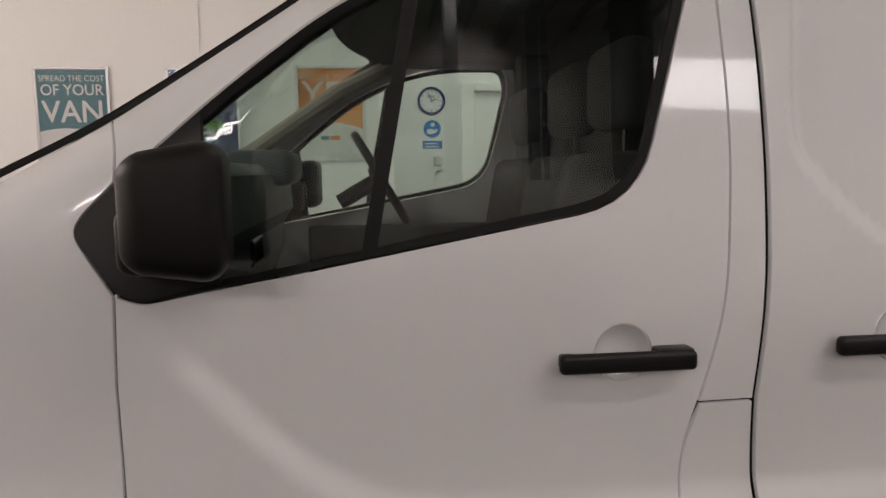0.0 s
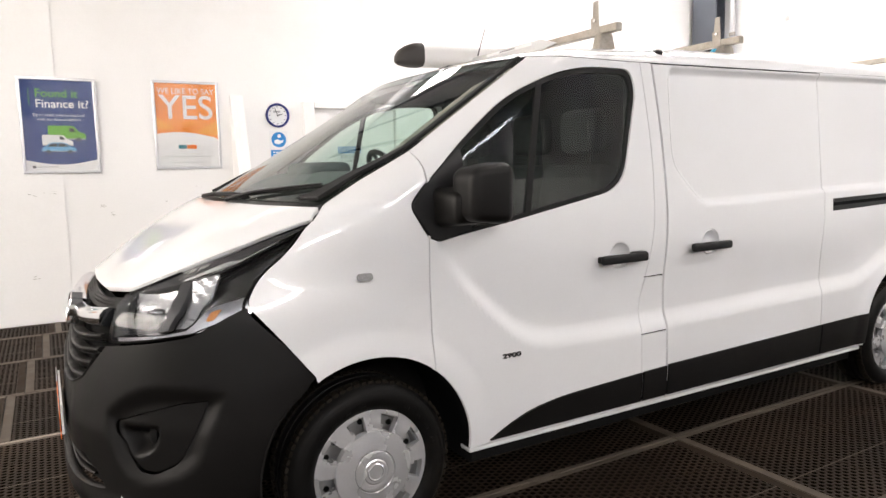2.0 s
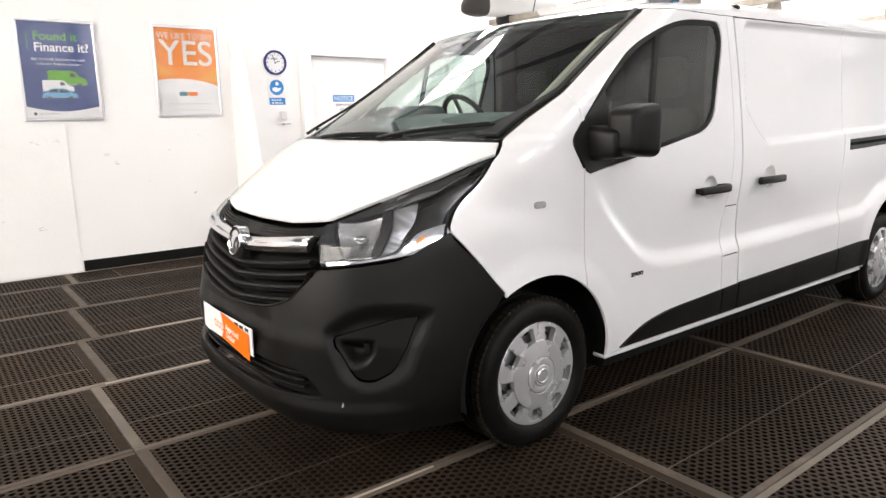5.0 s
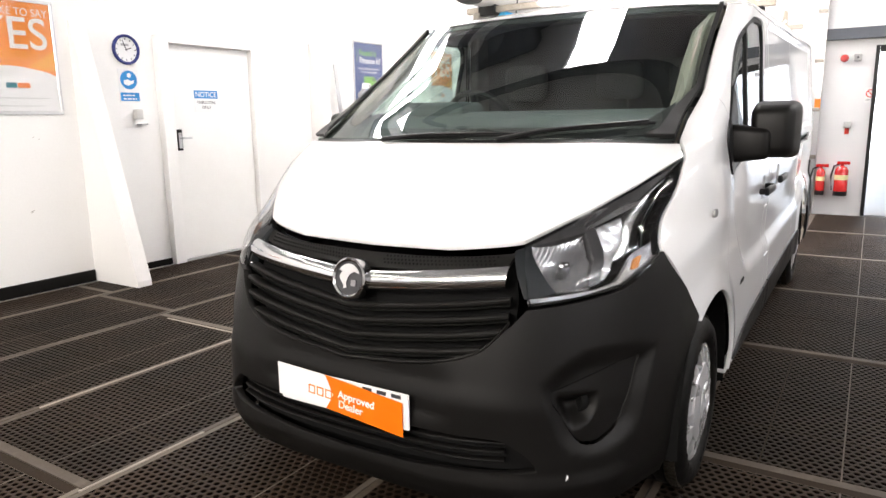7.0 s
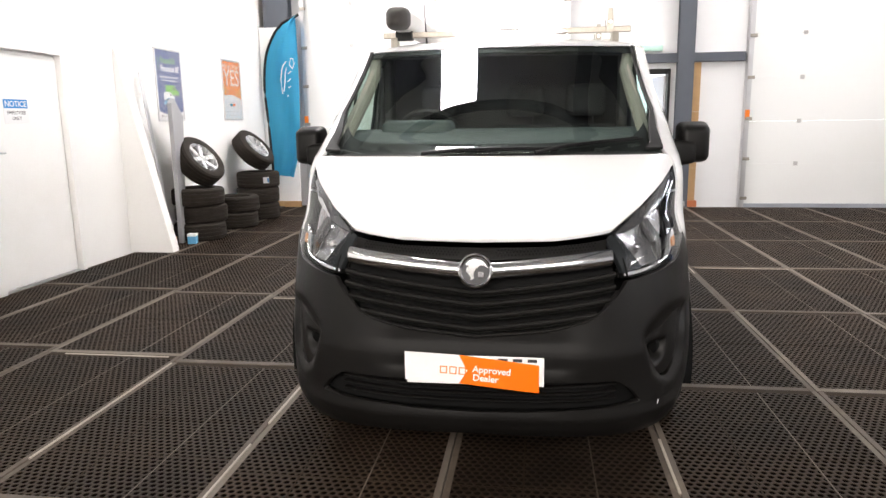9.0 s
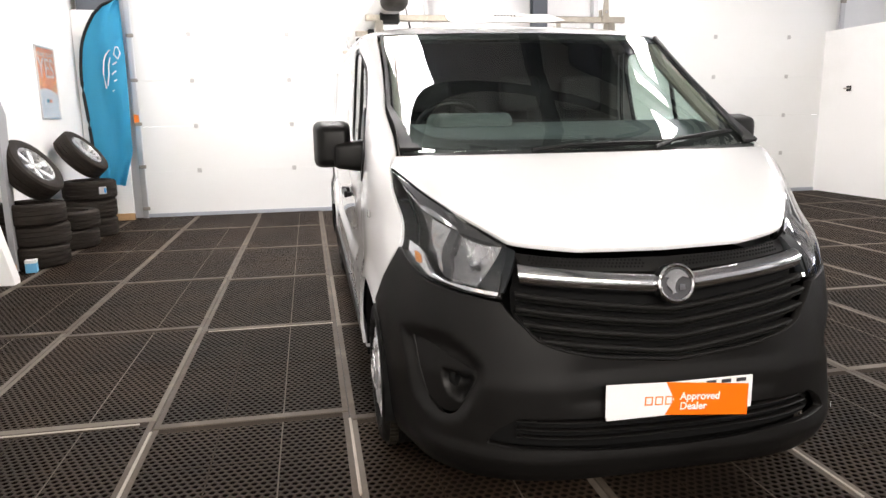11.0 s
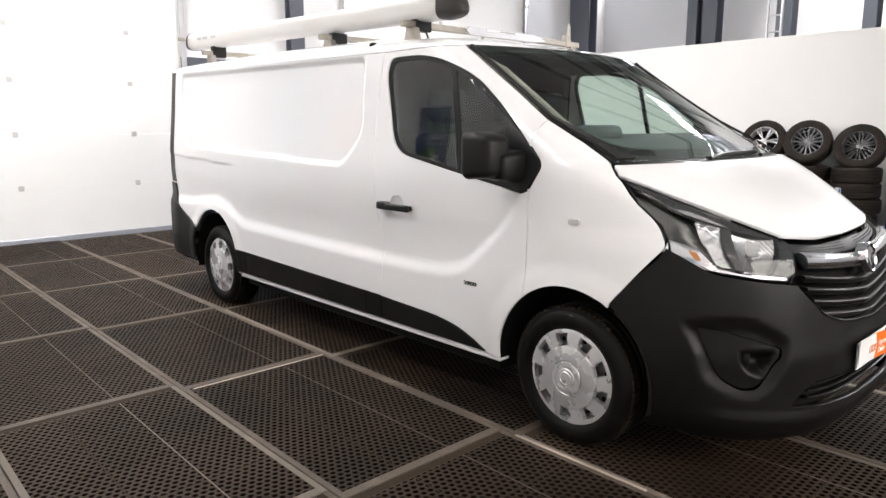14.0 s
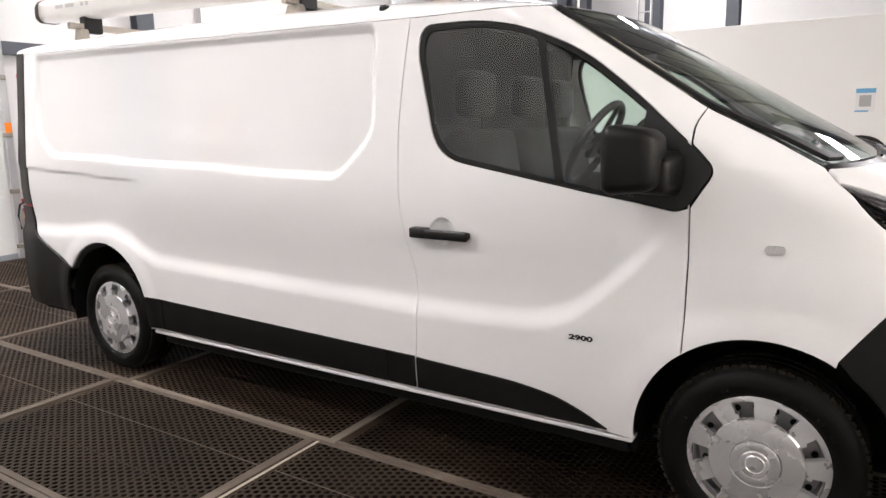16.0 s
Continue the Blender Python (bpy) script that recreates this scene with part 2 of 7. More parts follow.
tco = mn.new("ShaderNodeTexCoord")
sep = mn.new("ShaderNodeSeparateXYZ")
ml.new(tco.outputs["Object"], sep.inputs[0])
gx, gy = node_math("DIVIDE", sep.outputs[1], 0.035), node_math("DIVIDE", sep.outputs[0], 0.0305)
row = node_math("FLOOR", gy)
gx = node_math("ADD", gx, node_math("MULTIPLY", node_math("MODULO", node_math("ADD", row, 100.0), 2.0), 0.5))
dx, dy = node_math("SUBTRACT", node_math("FRACT", gx), 0.5), node_math("MULTIPLY", node_math("SUBTRACT", node_math("FRACT", gy), 0.5), 0.9)
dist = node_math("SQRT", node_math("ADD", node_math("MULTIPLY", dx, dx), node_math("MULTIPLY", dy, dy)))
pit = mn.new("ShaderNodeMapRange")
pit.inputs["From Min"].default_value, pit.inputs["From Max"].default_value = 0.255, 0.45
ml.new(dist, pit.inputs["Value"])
geo = mn.new("ShaderNodeNewGeometry")
mno = mn.new("ShaderNodeTexNoise")
mno.inputs["Scale"].default_value, mno.inputs["Detail"].default_value, mno.inputs["Roughness"].default_value = 1.7, 9, 0.62
ml.new(geo.outputs["Position"], mno.inputs["Vector"])
mnr = mn.new("ShaderNodeMapRange")
mnr.inputs["From Min"].default_value, mnr.inputs["From Max"].default_value = 0.32, 0.68
ml.new(mno.outputs["Fac"], mnr.inputs["Value"])
oi = mn.new("ShaderNodeObjectInfo")
mr1 = mn.new("ShaderNodeMapRange")
mr1.inputs["To Min"].default_value, mr1.inputs["To Max"].default_value = 0.75, 1.3
ml.new(oi.outputs["Random"], mr1.inputs["Value"])
mc = mn.new("ShaderNodeMix")
mc.data_type = "RGBA"
mc.inputs[6].default_value, mc.inputs[7].default_value = (0.0115, 0.0072, 0.0045, 1), (0.041, 0.0258, 0.0165, 1)
ml.new(mnr.outputs[0], mc.inputs["Factor"])
mc2 = mn.new("ShaderNodeMix")
mc2.data_type, mc2.blend_type = "RGBA", "MULTIPLY"
mc2.inputs["Factor"].default_value = 1.0
ml.new(mc.outputs[2], mc2.inputs[6])
ml.new(mr1.outputs[0], mc2.inputs[7])
# near-black colour inside each ring stands for the shade down in the hole
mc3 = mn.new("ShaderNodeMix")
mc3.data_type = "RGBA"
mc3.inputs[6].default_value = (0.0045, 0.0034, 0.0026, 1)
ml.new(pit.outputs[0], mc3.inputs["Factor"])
rst = mn.new("ShaderNodeTexNoise")
rst.inputs["Scale"].default_value, rst.inputs["Detail"].default_value, rst.inputs["Roughness"].default_value = 0.9, 10, 0.7
ml.new(geo.outputs["Position"], rst.inputs["Vector"])
rsr = mn.new("ShaderNodeMapRange")
rsr.inputs["From Min"].default_value, rsr.inputs["From Max"].default_value, rsr.inputs["To Max"].default_value = 0.58, 0.80, 0.5
ml.new(rst.outputs["Fac"], rsr.inputs["Value"])
rsm = mn.new("ShaderNodeMix")
rsm.data_type = "RGBA"
rsm.inputs[7].default_value = (0.075, 0.042, 0.022, 1)
ml.new(rsr.outputs[0], rsm.inputs["Factor"])
ml.new(mc2.outputs[2], rsm.inputs[6])
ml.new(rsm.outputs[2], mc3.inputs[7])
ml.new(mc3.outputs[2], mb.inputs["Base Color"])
mbu = mn.new("ShaderNodeBump")
mbu.inputs["Strength"].default_value, mbu.inputs["Distance"].default_value = 0.5, 0.006
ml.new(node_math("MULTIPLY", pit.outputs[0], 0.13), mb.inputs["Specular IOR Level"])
ml.new(pit.outputs[0], mbu.inputs["Height"])
ml.new(mbu.outputs[0], mb.inputs["Normal"])


# ---- mesh helpers ----
def obj(name, verts, faces, mat, parent=None, smooth=False, normals=None, label=""):
    me = bpy.data.meshes.new(name)
    me.from_pydata([tuple(v) for v in verts], [], faces)
    me.materials.append(mat)
    if smooth:
        me.shade_smooth()
    if normals is not None:
        me.normals_split_custom_set_from_vertices([tuple(v) for v in normals])
    ob = new(name, me)
    ob.parent = parent
    if label:
        ob["label"] = label
    return ob


def part(name, bm, mat, parent=None, label="", smooth=False):
    me = bpy.data.meshes.new(name)
    bmesh.ops.recalc_face_normals(bm, faces=bm.faces)
    bm.to_mesh(me)
    bm.free()
    me.materials.append(mat)
    if smooth:
        me.shade_smooth()
        me.set_sharp_from_angle(angle=radians(35))
    ob = new(name, me)
    ob.parent = parent
    if label:
        ob["label"] = label
    return ob


def add_box(bm, lo, hi, bevel=0.0, segs=1, m=None):
    """A box from corner lo to corner hi, with bevelled edges, turned by m."""
    lo, hi = Vector(lo), Vector(hi)
    r = bmesh.ops.create_cube(bm, size=1.0)
    vs = r["verts"]
    for v in vs:
        v.co = Vector(((lo[i] + hi[i]) / 2 + v.co[i] * (hi[i] - lo[i]) for i in range(3)))
    if m is not None:
        bmesh.ops.transform(bm, matrix=m, verts=vs)
    if bevel:
        es = list({e for v in vs for e in v.link_edges})
        bmesh.ops.bevel(bm, geom=es, offset=bevel, segments=segs, affect="EDGES", profile=0.5)
    return bm


def box(lo, hi, bevel=0.0, segs=1, m=None):
    return add_box(bmesh.new(), lo, hi, bevel, segs, m)


def add_tube(bm, path, r, n=10, caps=True):
    """A round bar along a list of points; r is one radius or one for each point."""
    path = [Vector(p) for p in path]
    rs = [r] * len(path) if isinstance(r, (int, float)) else r
    rings = []
    up = Vector((0, 0, 1))
    for i, p in enumerate(path):
        d = (path[min(i + 1, len(path) - 1)] - path[max(i - 1, 0)]).normalized()
        a = d.cross(up)
        if a.length < 0.05:
            a = d.cross(Vector((0, 1, 0)))
        a.normalize()
        b = d.cross(a).normalized()
        rings.append([bm.verts.new(p + rs[i] * (math.cos(2 * math.pi * k / n) * a + math.sin(2 * math.pi * k / n) * b)) for k in range(n)])
    for q, w in zip(rings, rings[1:]):
        for k in range(n):
            bm.faces.new((q[k], q[(k + 1) % n], w[(k + 1) % n], w[k]))
    if caps:
        bm.faces.new(rings[0])
        bm.faces.new(rings[-1])
    return bm


def tube(path, r, n=10):
    return add_tube(bmesh.new(), path, r, n)


def lathe(profile, n=40, m=None, closed=False):
    """Turns (radius, height) points round z."""
    bm = bmesh.new()
    rings = []
    for r, h in profile:
        if r < 1e-6:
            rings.append([bm.verts.new((0, 0, h))])
        else:
            rings.append([bm.verts.new((r * math.cos(2 * math.pi * k / n), r * math.sin(2 * math.pi * k / n), h)) for k in range(n)])
    pairs = list(zip(rings, rings[1:])) + ([(rings[-1], rings[0])] if closed else [])
    for q, w in pairs:
        for k in range(n):
            k2 = (k + 1) % n
            f = [q[k % len(q)], q[k2 % len(q)], w[k2 % len(w)], w[k % len(w)]]
            f = list(dict.fromkeys(f))
            if len(f) > 2:
                bm.faces.new(f)
    if m is not None:
        bmesh.ops.transform(bm, matrix=m, verts=bm.verts)
    return bm


def prism(pts, z0, z1, m=None):
    """A flat outline (x, y) extruded from z0 to z1."""
    bm = bmesh.new()
    a = [bm.verts.new((p[0], p[1], z0)) for p in pts]
    b = [bm.verts.new((p[0], p[1], z1)) for p in pts]
    bm.faces.new(a)
    bm.faces.new(b)
    for i in range(len(pts)):
        j = (i + 1) % len(pts)
        bm.faces.new((a[i], a[j], b[j], b[i]))
    if m is not None:
        bmesh.ops.transform(bm, matrix=m, verts=bm.verts)
    return bm


def rrect(x0, y0, x1, y1, r, n=5):
    pts = []
    for cx, cy, a in ((x1 - r, y1 - r, 0), (x0 + r, y1 - r, 90), (x0 + r, y0 + r, 180), (x1 - r, y0 + r, 270)):
        for k in range(n + 1):
            t = radians(a + 90 * k / n)
            pts.append((cx + r * math.cos(t), cy + r * math.sin(t)))
    return pts


def disc(cx, cy, r, n=28):
    return [(cx + r * math.cos(2 * math.pi * k / n), cy + r * math.sin(2 * math.pi * k / n)) for k in range(n)]


def writing(name, body, size, x, y, z, mat, parent, bold=0.0, turn=0.0, align="LEFT", wide=1.0):
    """Raised letters in the built-in font, on the local x-y plane."""
    cu = bpy.data.curves.new(name, "FONT")
    cu.body, cu.size, cu.extrude, cu.offset, cu.align_x = body, size, 0.0008, bold, align
    tmp = bpy.data.objects.new(name, cu)
    scene.collection.objects.link(tmp)
    bpy.context.view_layer.update()
    me = bpy.data.meshes.new_from_object(tmp.evaluated_get(bpy.context.evaluated_depsgraph_get()))
    bpy.data.objects.remove(tmp)
    me.materials.clear()
    me.materials.append(mat)
    place = pose(x, y, z, 0, 0, turn) @ Matrix.Diagonal((wide, 1, 1, 1))
    if size < 0.07:
        ob = new(name, me)
        ob.parent, ob.matrix_local = parent, place
        ob["kind"] = "stuff"
        return ob
    # large words: one object for each letter
    bm = bmesh.new()
    bm.from_mesh(me)
    bmesh.ops.remove_doubles(bm, verts=bm.verts, dist=1e-6)
    left, groups = set(bm.faces), []
    while left:
        todo, isle = [left.pop()], []
        while todo:
            f = todo.pop()
            isle.append(f)
            for e in f.edges:
                for g in e.link_faces:
                    if g in left:
                        left.discard(g)
                        todo.append(g)
        xs = [v.co.x for f in isle for v in f.verts]
        for k in groups:
            if min(xs) < k[1] and max(xs) > k[0]:
                k[0], k[1] = min(k[0], *xs), max(k[1], *xs)
                k[2].extend(isle)
                break
        else:
            groups.append([min(xs), max(xs), isle])
    ob = None
    for _, _, isle in sorted(groups, key=lambda k: k[0]):
        vs = list({v for f in isle for v in f.verts})
        at_ = {v: i for i, v in enumerate(vs)}
        ob = obj("letter", [v.co for v in vs], [[at_[v] for v in f.verts] for f in isle], mat, parent)
        ob.matrix_local = place
    bm.free()
    return ob


def thing(name, label, category, m=None, group="", kind=""):
    ob = new(name)
    ob.empty_display_size = 0.1
    if m is not None:
        ob.matrix_world = m
    return tagged(ob, label, category, group, kind)


WALL_N, WALL_E, WALL_S = 4.30, 7.98, -7.80
ON_N, ON_E, ON_S = pose(0, 0, 0, 90, 0, 0), pose(0, 0, 0, 90, 0, -90), pose(0, 0, 0, 90, 0, 180)


def setting(name, bm, mat, label, category, smooth=False):
    return tagged(part(name, bm, mat, smooth=smooth), label, category, kind="structure")


# ---- hall ----
X0, X1, Y1 = -7.0, 8.1, -11.0
setting("ground", box((-60, -60, -0.3), (60, 60, -0.03)), M_CONCRETE, "grey concrete slab under the mats and yard", "ground")
wall = setting("wall_north", box((X0, WALL_N, -0.03), (X1, WALL_N + 0.12, 3.93), 0.004), M_WALL, "white painted partition wall with scuffs and frames", "wall")
setting("wall_north_upper", box((X0, 6.4, -0.03), (X1, 6.5, ROOF_Z)), M_CLAD, "white upper cladding behind the partition", "wall")
# closed end, with a made-up high opening that lets the fill lamp in
west = bmesh.new()
for y0, y1, z0, z1 in ((Y1, -2.8, -0.03, ROOF_Z), (3.6, 6.5, -0.03, ROOF_Z), (-2.8, 3.6, -0.03, 2.4), (-2.8, 3.6, 4.7, ROOF_Z)):
    add_box(west, (X0 - 0.1, y0, z0), (X0, y1, z1))
setting("wall_west", west, M_CLAD, "white cladding of the closed end with an added opening for a fill lamp", "wall")
setting("wall_south", box((-1.6, WALL_S - 0.1, -0.03), (8.05, WALL_S, 2.76), 0.004), M_WALL, "half-height white painted partition wall", "wall")

# east wall: pieces round two sectional doors and the personnel door
DOOR_L, DOOR_R, PD = (-0.70, 3.58), (-8.0, -3.50), (-2.32, -1.32)
east = bmesh.new()
for y0, y1, z0, z1 in ((3.58, 6.5, -0.03, ROOF_Z), (-0.70, 3.58, 4.3, ROOF_Z), (PD[1], -0.70, -0.03, 2.28), (PD[0], PD[1], 2.17, 2.28),
                       (-3.50, PD[0], -0.03, 2.28), (-3.50, -0.70, 2.28, ROOF_Z), (-8.0, -3.50, 4.3, ROOF_Z), (Y1, -8.0, -0.03, ROOF_Z)):
    add_box(east, (WALL_E + 0.02, y0, z0), (WALL_E + 0.14, y1, z1))
setting("wall_east", east, M_CLAD, "white insulated cladding wall with door openings", "wall")
# south shell beyond the partition: white cladding with high glazed bays
south = bmesh.new()
add_box(south, (X0, Y1 - 0.15, -0.03), (X1, Y1, 3.75))
for xa, xb in GLAZED:
    add_box(south, (xa, Y1 - 0.15, 3.75), (xb, Y1, 4.4))
add_box(south, (X0, Y1 - 0.15, 5.15), (X1, Y1, ROOF_Z))
cuts = [X0] + [v for g in GLAZED for v in g] + [X1]
for xa, xb in zip(cuts[0::2], cuts[1::2]):
    add_box(south, (xa, Y1 - 0.15, 3.75), (xb, Y1, 5.15))
setting("wall_south_shell", south, M_CLAD, "white clad outer wall with high glazed bays", "wall")
for k, (xa, xb) in enumerate(GLAZED):
    w = tagged(thing("window_%d" % (k + 1), "high plain glazed bay in a thin dark frame", "window"), kind="structure")
    fr = bmesh.new()
    zb = 4.4
    for a, b in (((xa, zb), (xb, zb + 0.05)), ((xa, 5.10), (xb, 5.15)), ((xa, zb + 0.05), (xa + 0.05, 5.10)), ((xb - 0.05, zb + 0.05), (xb, 5.10))):
        add_box(fr, (a[0], Y1 - 0.1, a[1]), (b[0], Y1 - 0.03, b[1]))
    part("window_frame", fr, M_STEELGREY, w)
    pane = part("pane", box((xa + 0.05, Y1 - 0.07, zb + 0.05), (xb - 0.05, Y1 - 0.06, 5.10)), M_LENS, w)
    pane.visible_shadow = False
for k, (cx, cw) in enumerate(((3.33, 0.13), (4.7, 0.14), (5.05, 0.1), (1.98, 0.1), (7.7, 0.26), (-1.2, 0.16))):
    st = bmesh.new()
    add_box(st, (cx - cw, -9.9, 0), (cx + cw, -9.88, ROOF_Z), 0.002)
    add_box(st, (cx - cw, -9.62, 0), (cx + cw, -9.6, ROOF_Z), 0.002)
    add_box(st, (cx - 0.015, -9.88, 0), (cx + 0.015, -9.62, ROOF_Z))
    tagged(part("steel_column", st, M_STEELGREY), "dark blue-grey steel column behind the partition", "column", "steel columns", "structure")

# roof with three open rooflight strips and purlins
roof = bmesh.new()
half_strip = lambda ys: STRIP_W.get(ys, 0.76) / 2
edges = [Y1 - 0.15] + [v for ys in sorted(STRIPS) for v in (ys - half_strip(ys), ys + half_strip(ys))] + [6.5]
for a, b in zip(edges[0::2], edges[1::2]):
    add_box(roof, (X0 - 0.1, a, ROOF_Z), (X1 + 0.05, b, ROOF_Z + 0.08))
for ys in STRIPS:
    (sx0, sx1), hw = STRIP_X[ys], half_strip(ys)
    add_box(roof, (X0 - 0.1, ys - hw, ROOF_Z + 0.001), (sx0, ys + hw, ROOF_Z + 0.08))
    add_box(roof, (sx1, ys - hw, ROOF_Z + 0.001), (X1 + 0.05, ys + hw, ROOF_Z + 0.08))
liner_n = len(roof.faces)
for k in range(23):
    xk = -6.3 + k * 0.62
    add_box(roof, (xk, Y1, ROOF_Z - 0.16), (xk + 0.05, 6.4, ROOF_Z))
add_box(roof, (X0, -1.45, ROOF_Z - 0.36), (X1, -1.2, ROOF_Z - 0.165))
for xk in (-3.0, 2.9):
    add_box(roof, (xk, Y1, ROOF_Z - 0.45), (xk + 0.18, 6.4, ROOF_Z - 0.2))
roof.faces.ensure_lookup_table()
for f in roof.faces[liner_n:]:
    f.material_index = 1
ceil_ob = setting("ceiling", roof, M_ROOF, "grey lined roof with steel purlins and rooflight strips", "ceiling")
ceil_ob.data.materials.append(M_STEELGREY)


M_HINGE = material("zinc_hinge", (0.5, 0.49, 0.48), 0.45, metal=0.5, var=0.15, scale=40)


def sectional_door(name, y0, y1, rows):
    """A white sectional overhead door in the east wall, with its hinges, rails and sill."""
    d = tagged(thing(name, "closed white sectional overhead door with small grey hinges", "overhead door"), kind="structure")
    for r in range(rows):
        z0 = 0.022 + r * 0.66
        part("panel", box((WALL_E, y0 + 0.01, z0 + 0.001), (WALL_E + 0.045, y1 - 0.01, z0 + 0.6595), 0.0006), M_ROLLER, d)
    part("door_sill", box((WALL_E - 0.012, y0, -0.02), (WALL_E - 0.001, y1, 0.05), 0.004), M_KICK, d, "bluish rubber-edged bottom rail")
    for r in range(1, rows):
        n = max(3, round((y1 - y0) / 1.4))
        for k in range(n):
            yk = y1 - 0.78 - k * 1.4
            if yk < y0 + 0.3:
                continue
            z = 0.022 + r * 0.66
            hg = bmesh.new()
            add_box(hg, (WALL_E - 0.008, yk - 0.03, z - 0.032), (WALL_E, yk + 0.03, z - 0.006), 0.002)
            add_box(hg, (WALL_E - 0.008, yk - 0.03, z + 0.006), (WALL_E, yk + 0.03, z + 0.032), 0.002)
            add_tube(hg, ((WALL_E - 0.01, yk - 0.034, z), (WALL_E - 0.01, yk + 0.034, z)), 0.006, 8)
            part("hinge", hg, M_HINGE, d)
    for ye, s in ((y0, -1), (y1, 1)):
        rail = bmesh.new()
        add_box(rail, (WALL_E - 0.1, ye + s * 0.02 - 0.035, 0), (WALL_E - 0.09, ye + s * 0.02 + 0.035, 4.3))
        add_box(rail, (WALL_E - 0.1, ye + s * 0.05, 0), (WALL_E + 0.02, ye + s * 0.06, 4.3))
        part("guide_rail", rail, M_ALU, d)
        for k in range(7):
            zk = 0.12 + k * 0.62
            part("roller_bracket", box((WALL_E - 0.13, ye - 0.05, zk), (WALL_E - 0.1, ye + 0.05, zk + 0.05), 0.006), M_STEEL, d)
        part("marker", box((WALL_E - 0.112, ye + s * 0.02 - 0.034, 1.38), (WALL_E - 0.1, ye + s * 0.02 + 0.034, 1.52), 0.002), P_ORANGE, d, "orange marker tape")
    return d


# bright open sky beyond the glazing and the open door
M_SKYGLOW = glow("bright_sky", (0.62, 0.78, 1.0), 9.0)
setting("backdrop_south", box((-14, -19.1, -0.02), (22, -19, 14)), M_SKYGLOW, "pale bright sky beyond the windows", "sky")
setting("backdrop_east", box((20, -14, -0.02), (20.1, 8, 9)), glow("bright_yard_haze", (0.92, 0.96, 1.0), 3.0), "bright hazy daylight beyond the open door", "sky")
sectional_door("overhead_door_1", *DOOR_L, 7)
sectional_door("overhead_door_2", *DOOR_R, 7)

# dark steel between the two big doors
cols = bmesh.new()
add_box(cols, (WALL_E - 0.16, -2.64, 0), (WALL_E - 0.145, -2.40, ROOF_Z))
add_box(cols, (WALL_E - 0.02, -2.64, 0), (WALL_E - 0.005, -2.40, ROOF_Z))
add_box(cols, (WALL_E - 0.145, -2.53, 0), (WALL_E - 0.02, -2.51, ROOF_Z))
setting("steel_column_east", cols, M_STEELGREY, "dark blue-grey steel column beside the open door", "column")
rl = bmesh.new()
add_box(rl, (WALL_E - 0.06, -3.42, 2.26), (WALL_E + 0.02, -2.64, 2.40), 0.003)
add_box(rl, (WALL_E - 0.06, -2.40, 2.26), (WALL_E + 0.02, -0.72, 2.40), 0.003)
setting("steel_rail_east", rl, M_STEELGREY, "dark blue-grey steel rail above the door", "rail")
for k, (za, zb) in enumerate(((0.10, 0.62), (0.624, 1.50), (1.504, 2.255))):
    setting("timber_trim", box((WALL_E - 0.03, -2.775, za), (WALL_E + 0.015 + 0.003 * k, -2.645, zb), 0.003), M_WOOD, "raw timber batten beside the steel column", "trim")
tagged(part("brick", box((WALL_E - 0.09, -2.80, 0), (WALL_E + 0.01, -2.65, 0.1), 0.005), material("orange_brick", (0.5, 0.16, 0.07), 0.85, var=0.2, scale=30)), "orange brick under the timber batten", "brick")
nc = bmesh.new()
add_box(nc, (WALL_E - 0.2, 3.80, 0), (WALL_E - 0.18, 4.22, ROOF_Z))
add_box(nc, (WALL_E - 0.02, 3.80, 0), (WALL_E, 4.22, ROOF_Z))
add_box(nc, (WALL_E - 0.18, 4.0, 0), (WALL_E - 0.02, 4.02, ROOF_Z))
setting("steel_column_corner", nc, M_STEELGREY, "dark steel corner column rising above the wall", "column")
setting("wall_corner_boxing", box((WALL_E - 0.24, 3.72, 0.1), (WALL_E - 0.205, 4.295, 2.95), 0.004), M_WALL, "white boxing in front of the corner column", "boxing")
setting("timber_plinth", box((WALL_E - 0.26, 3.72, 0), (WALL_E - 0.2, 4.29, 0.1), 0.004), M_WOOD, "raw timber plinth under the white boxing", "trim")

# personnel door, open outwards, in a dark frame
pd = tagged(thing("door_2", "open white personnel door in a dark frame", "door"), kind="structure")
fr = bmesh.new()
add_box(fr, (WALL_E - 0.02, PD[1] - 0.045, 0), (WALL_E + 0.15, PD[1], 2.17), 0.003)
add_box(fr, (WALL_E - 0.02, PD[0], 0), (WALL_E + 0.15, PD[0] + 0.04, 2.17), 0.003)
add_box(fr, (WALL_E - 0.02, PD[0] + 0.041, 2.09), (WALL_E + 0.15, PD[1] - 0.046, 2.17), 0.003)
part("door_frame", fr, M_BLACK, pd)
leaf_m = pose(WALL_E + 0.13, PD[0] + 0.06, 0, 0, 0, 8)
leaf = part("door_leaf", box((0.0, -0.03, 0.02), (0.86, 0.015, 2.08), 0.004), M_CLAD, pd, "white leaf swung outwards")
leaf.matrix_local = leaf_m
pb = part("push_bar", tube(((0.06, 0.06, 1.02), (0.8, 0.06, 1.02)), 0.016), M_ALU, leaf)
part("lock_case", box((0.70, -0.05, 0.98), (0.84, -0.03, 1.18), 0.004), M_BLACK, leaf, "black lock case with a lever")
closer = part("door_closer", box((WALL_E - 0.07, -1.75, 2.0), (WALL_E - 0.022, -1.5, 2.06), 0.006), M_ALU, pd)
setting("yard", box((8.2, -40, -0.035), (60, 40, -0.02)), material("pale_yard_concrete", (0.5, 0.49, 0.47), 0.8, var=0.1, scale=1.5), "pale concrete yard outside the open door", "ground")

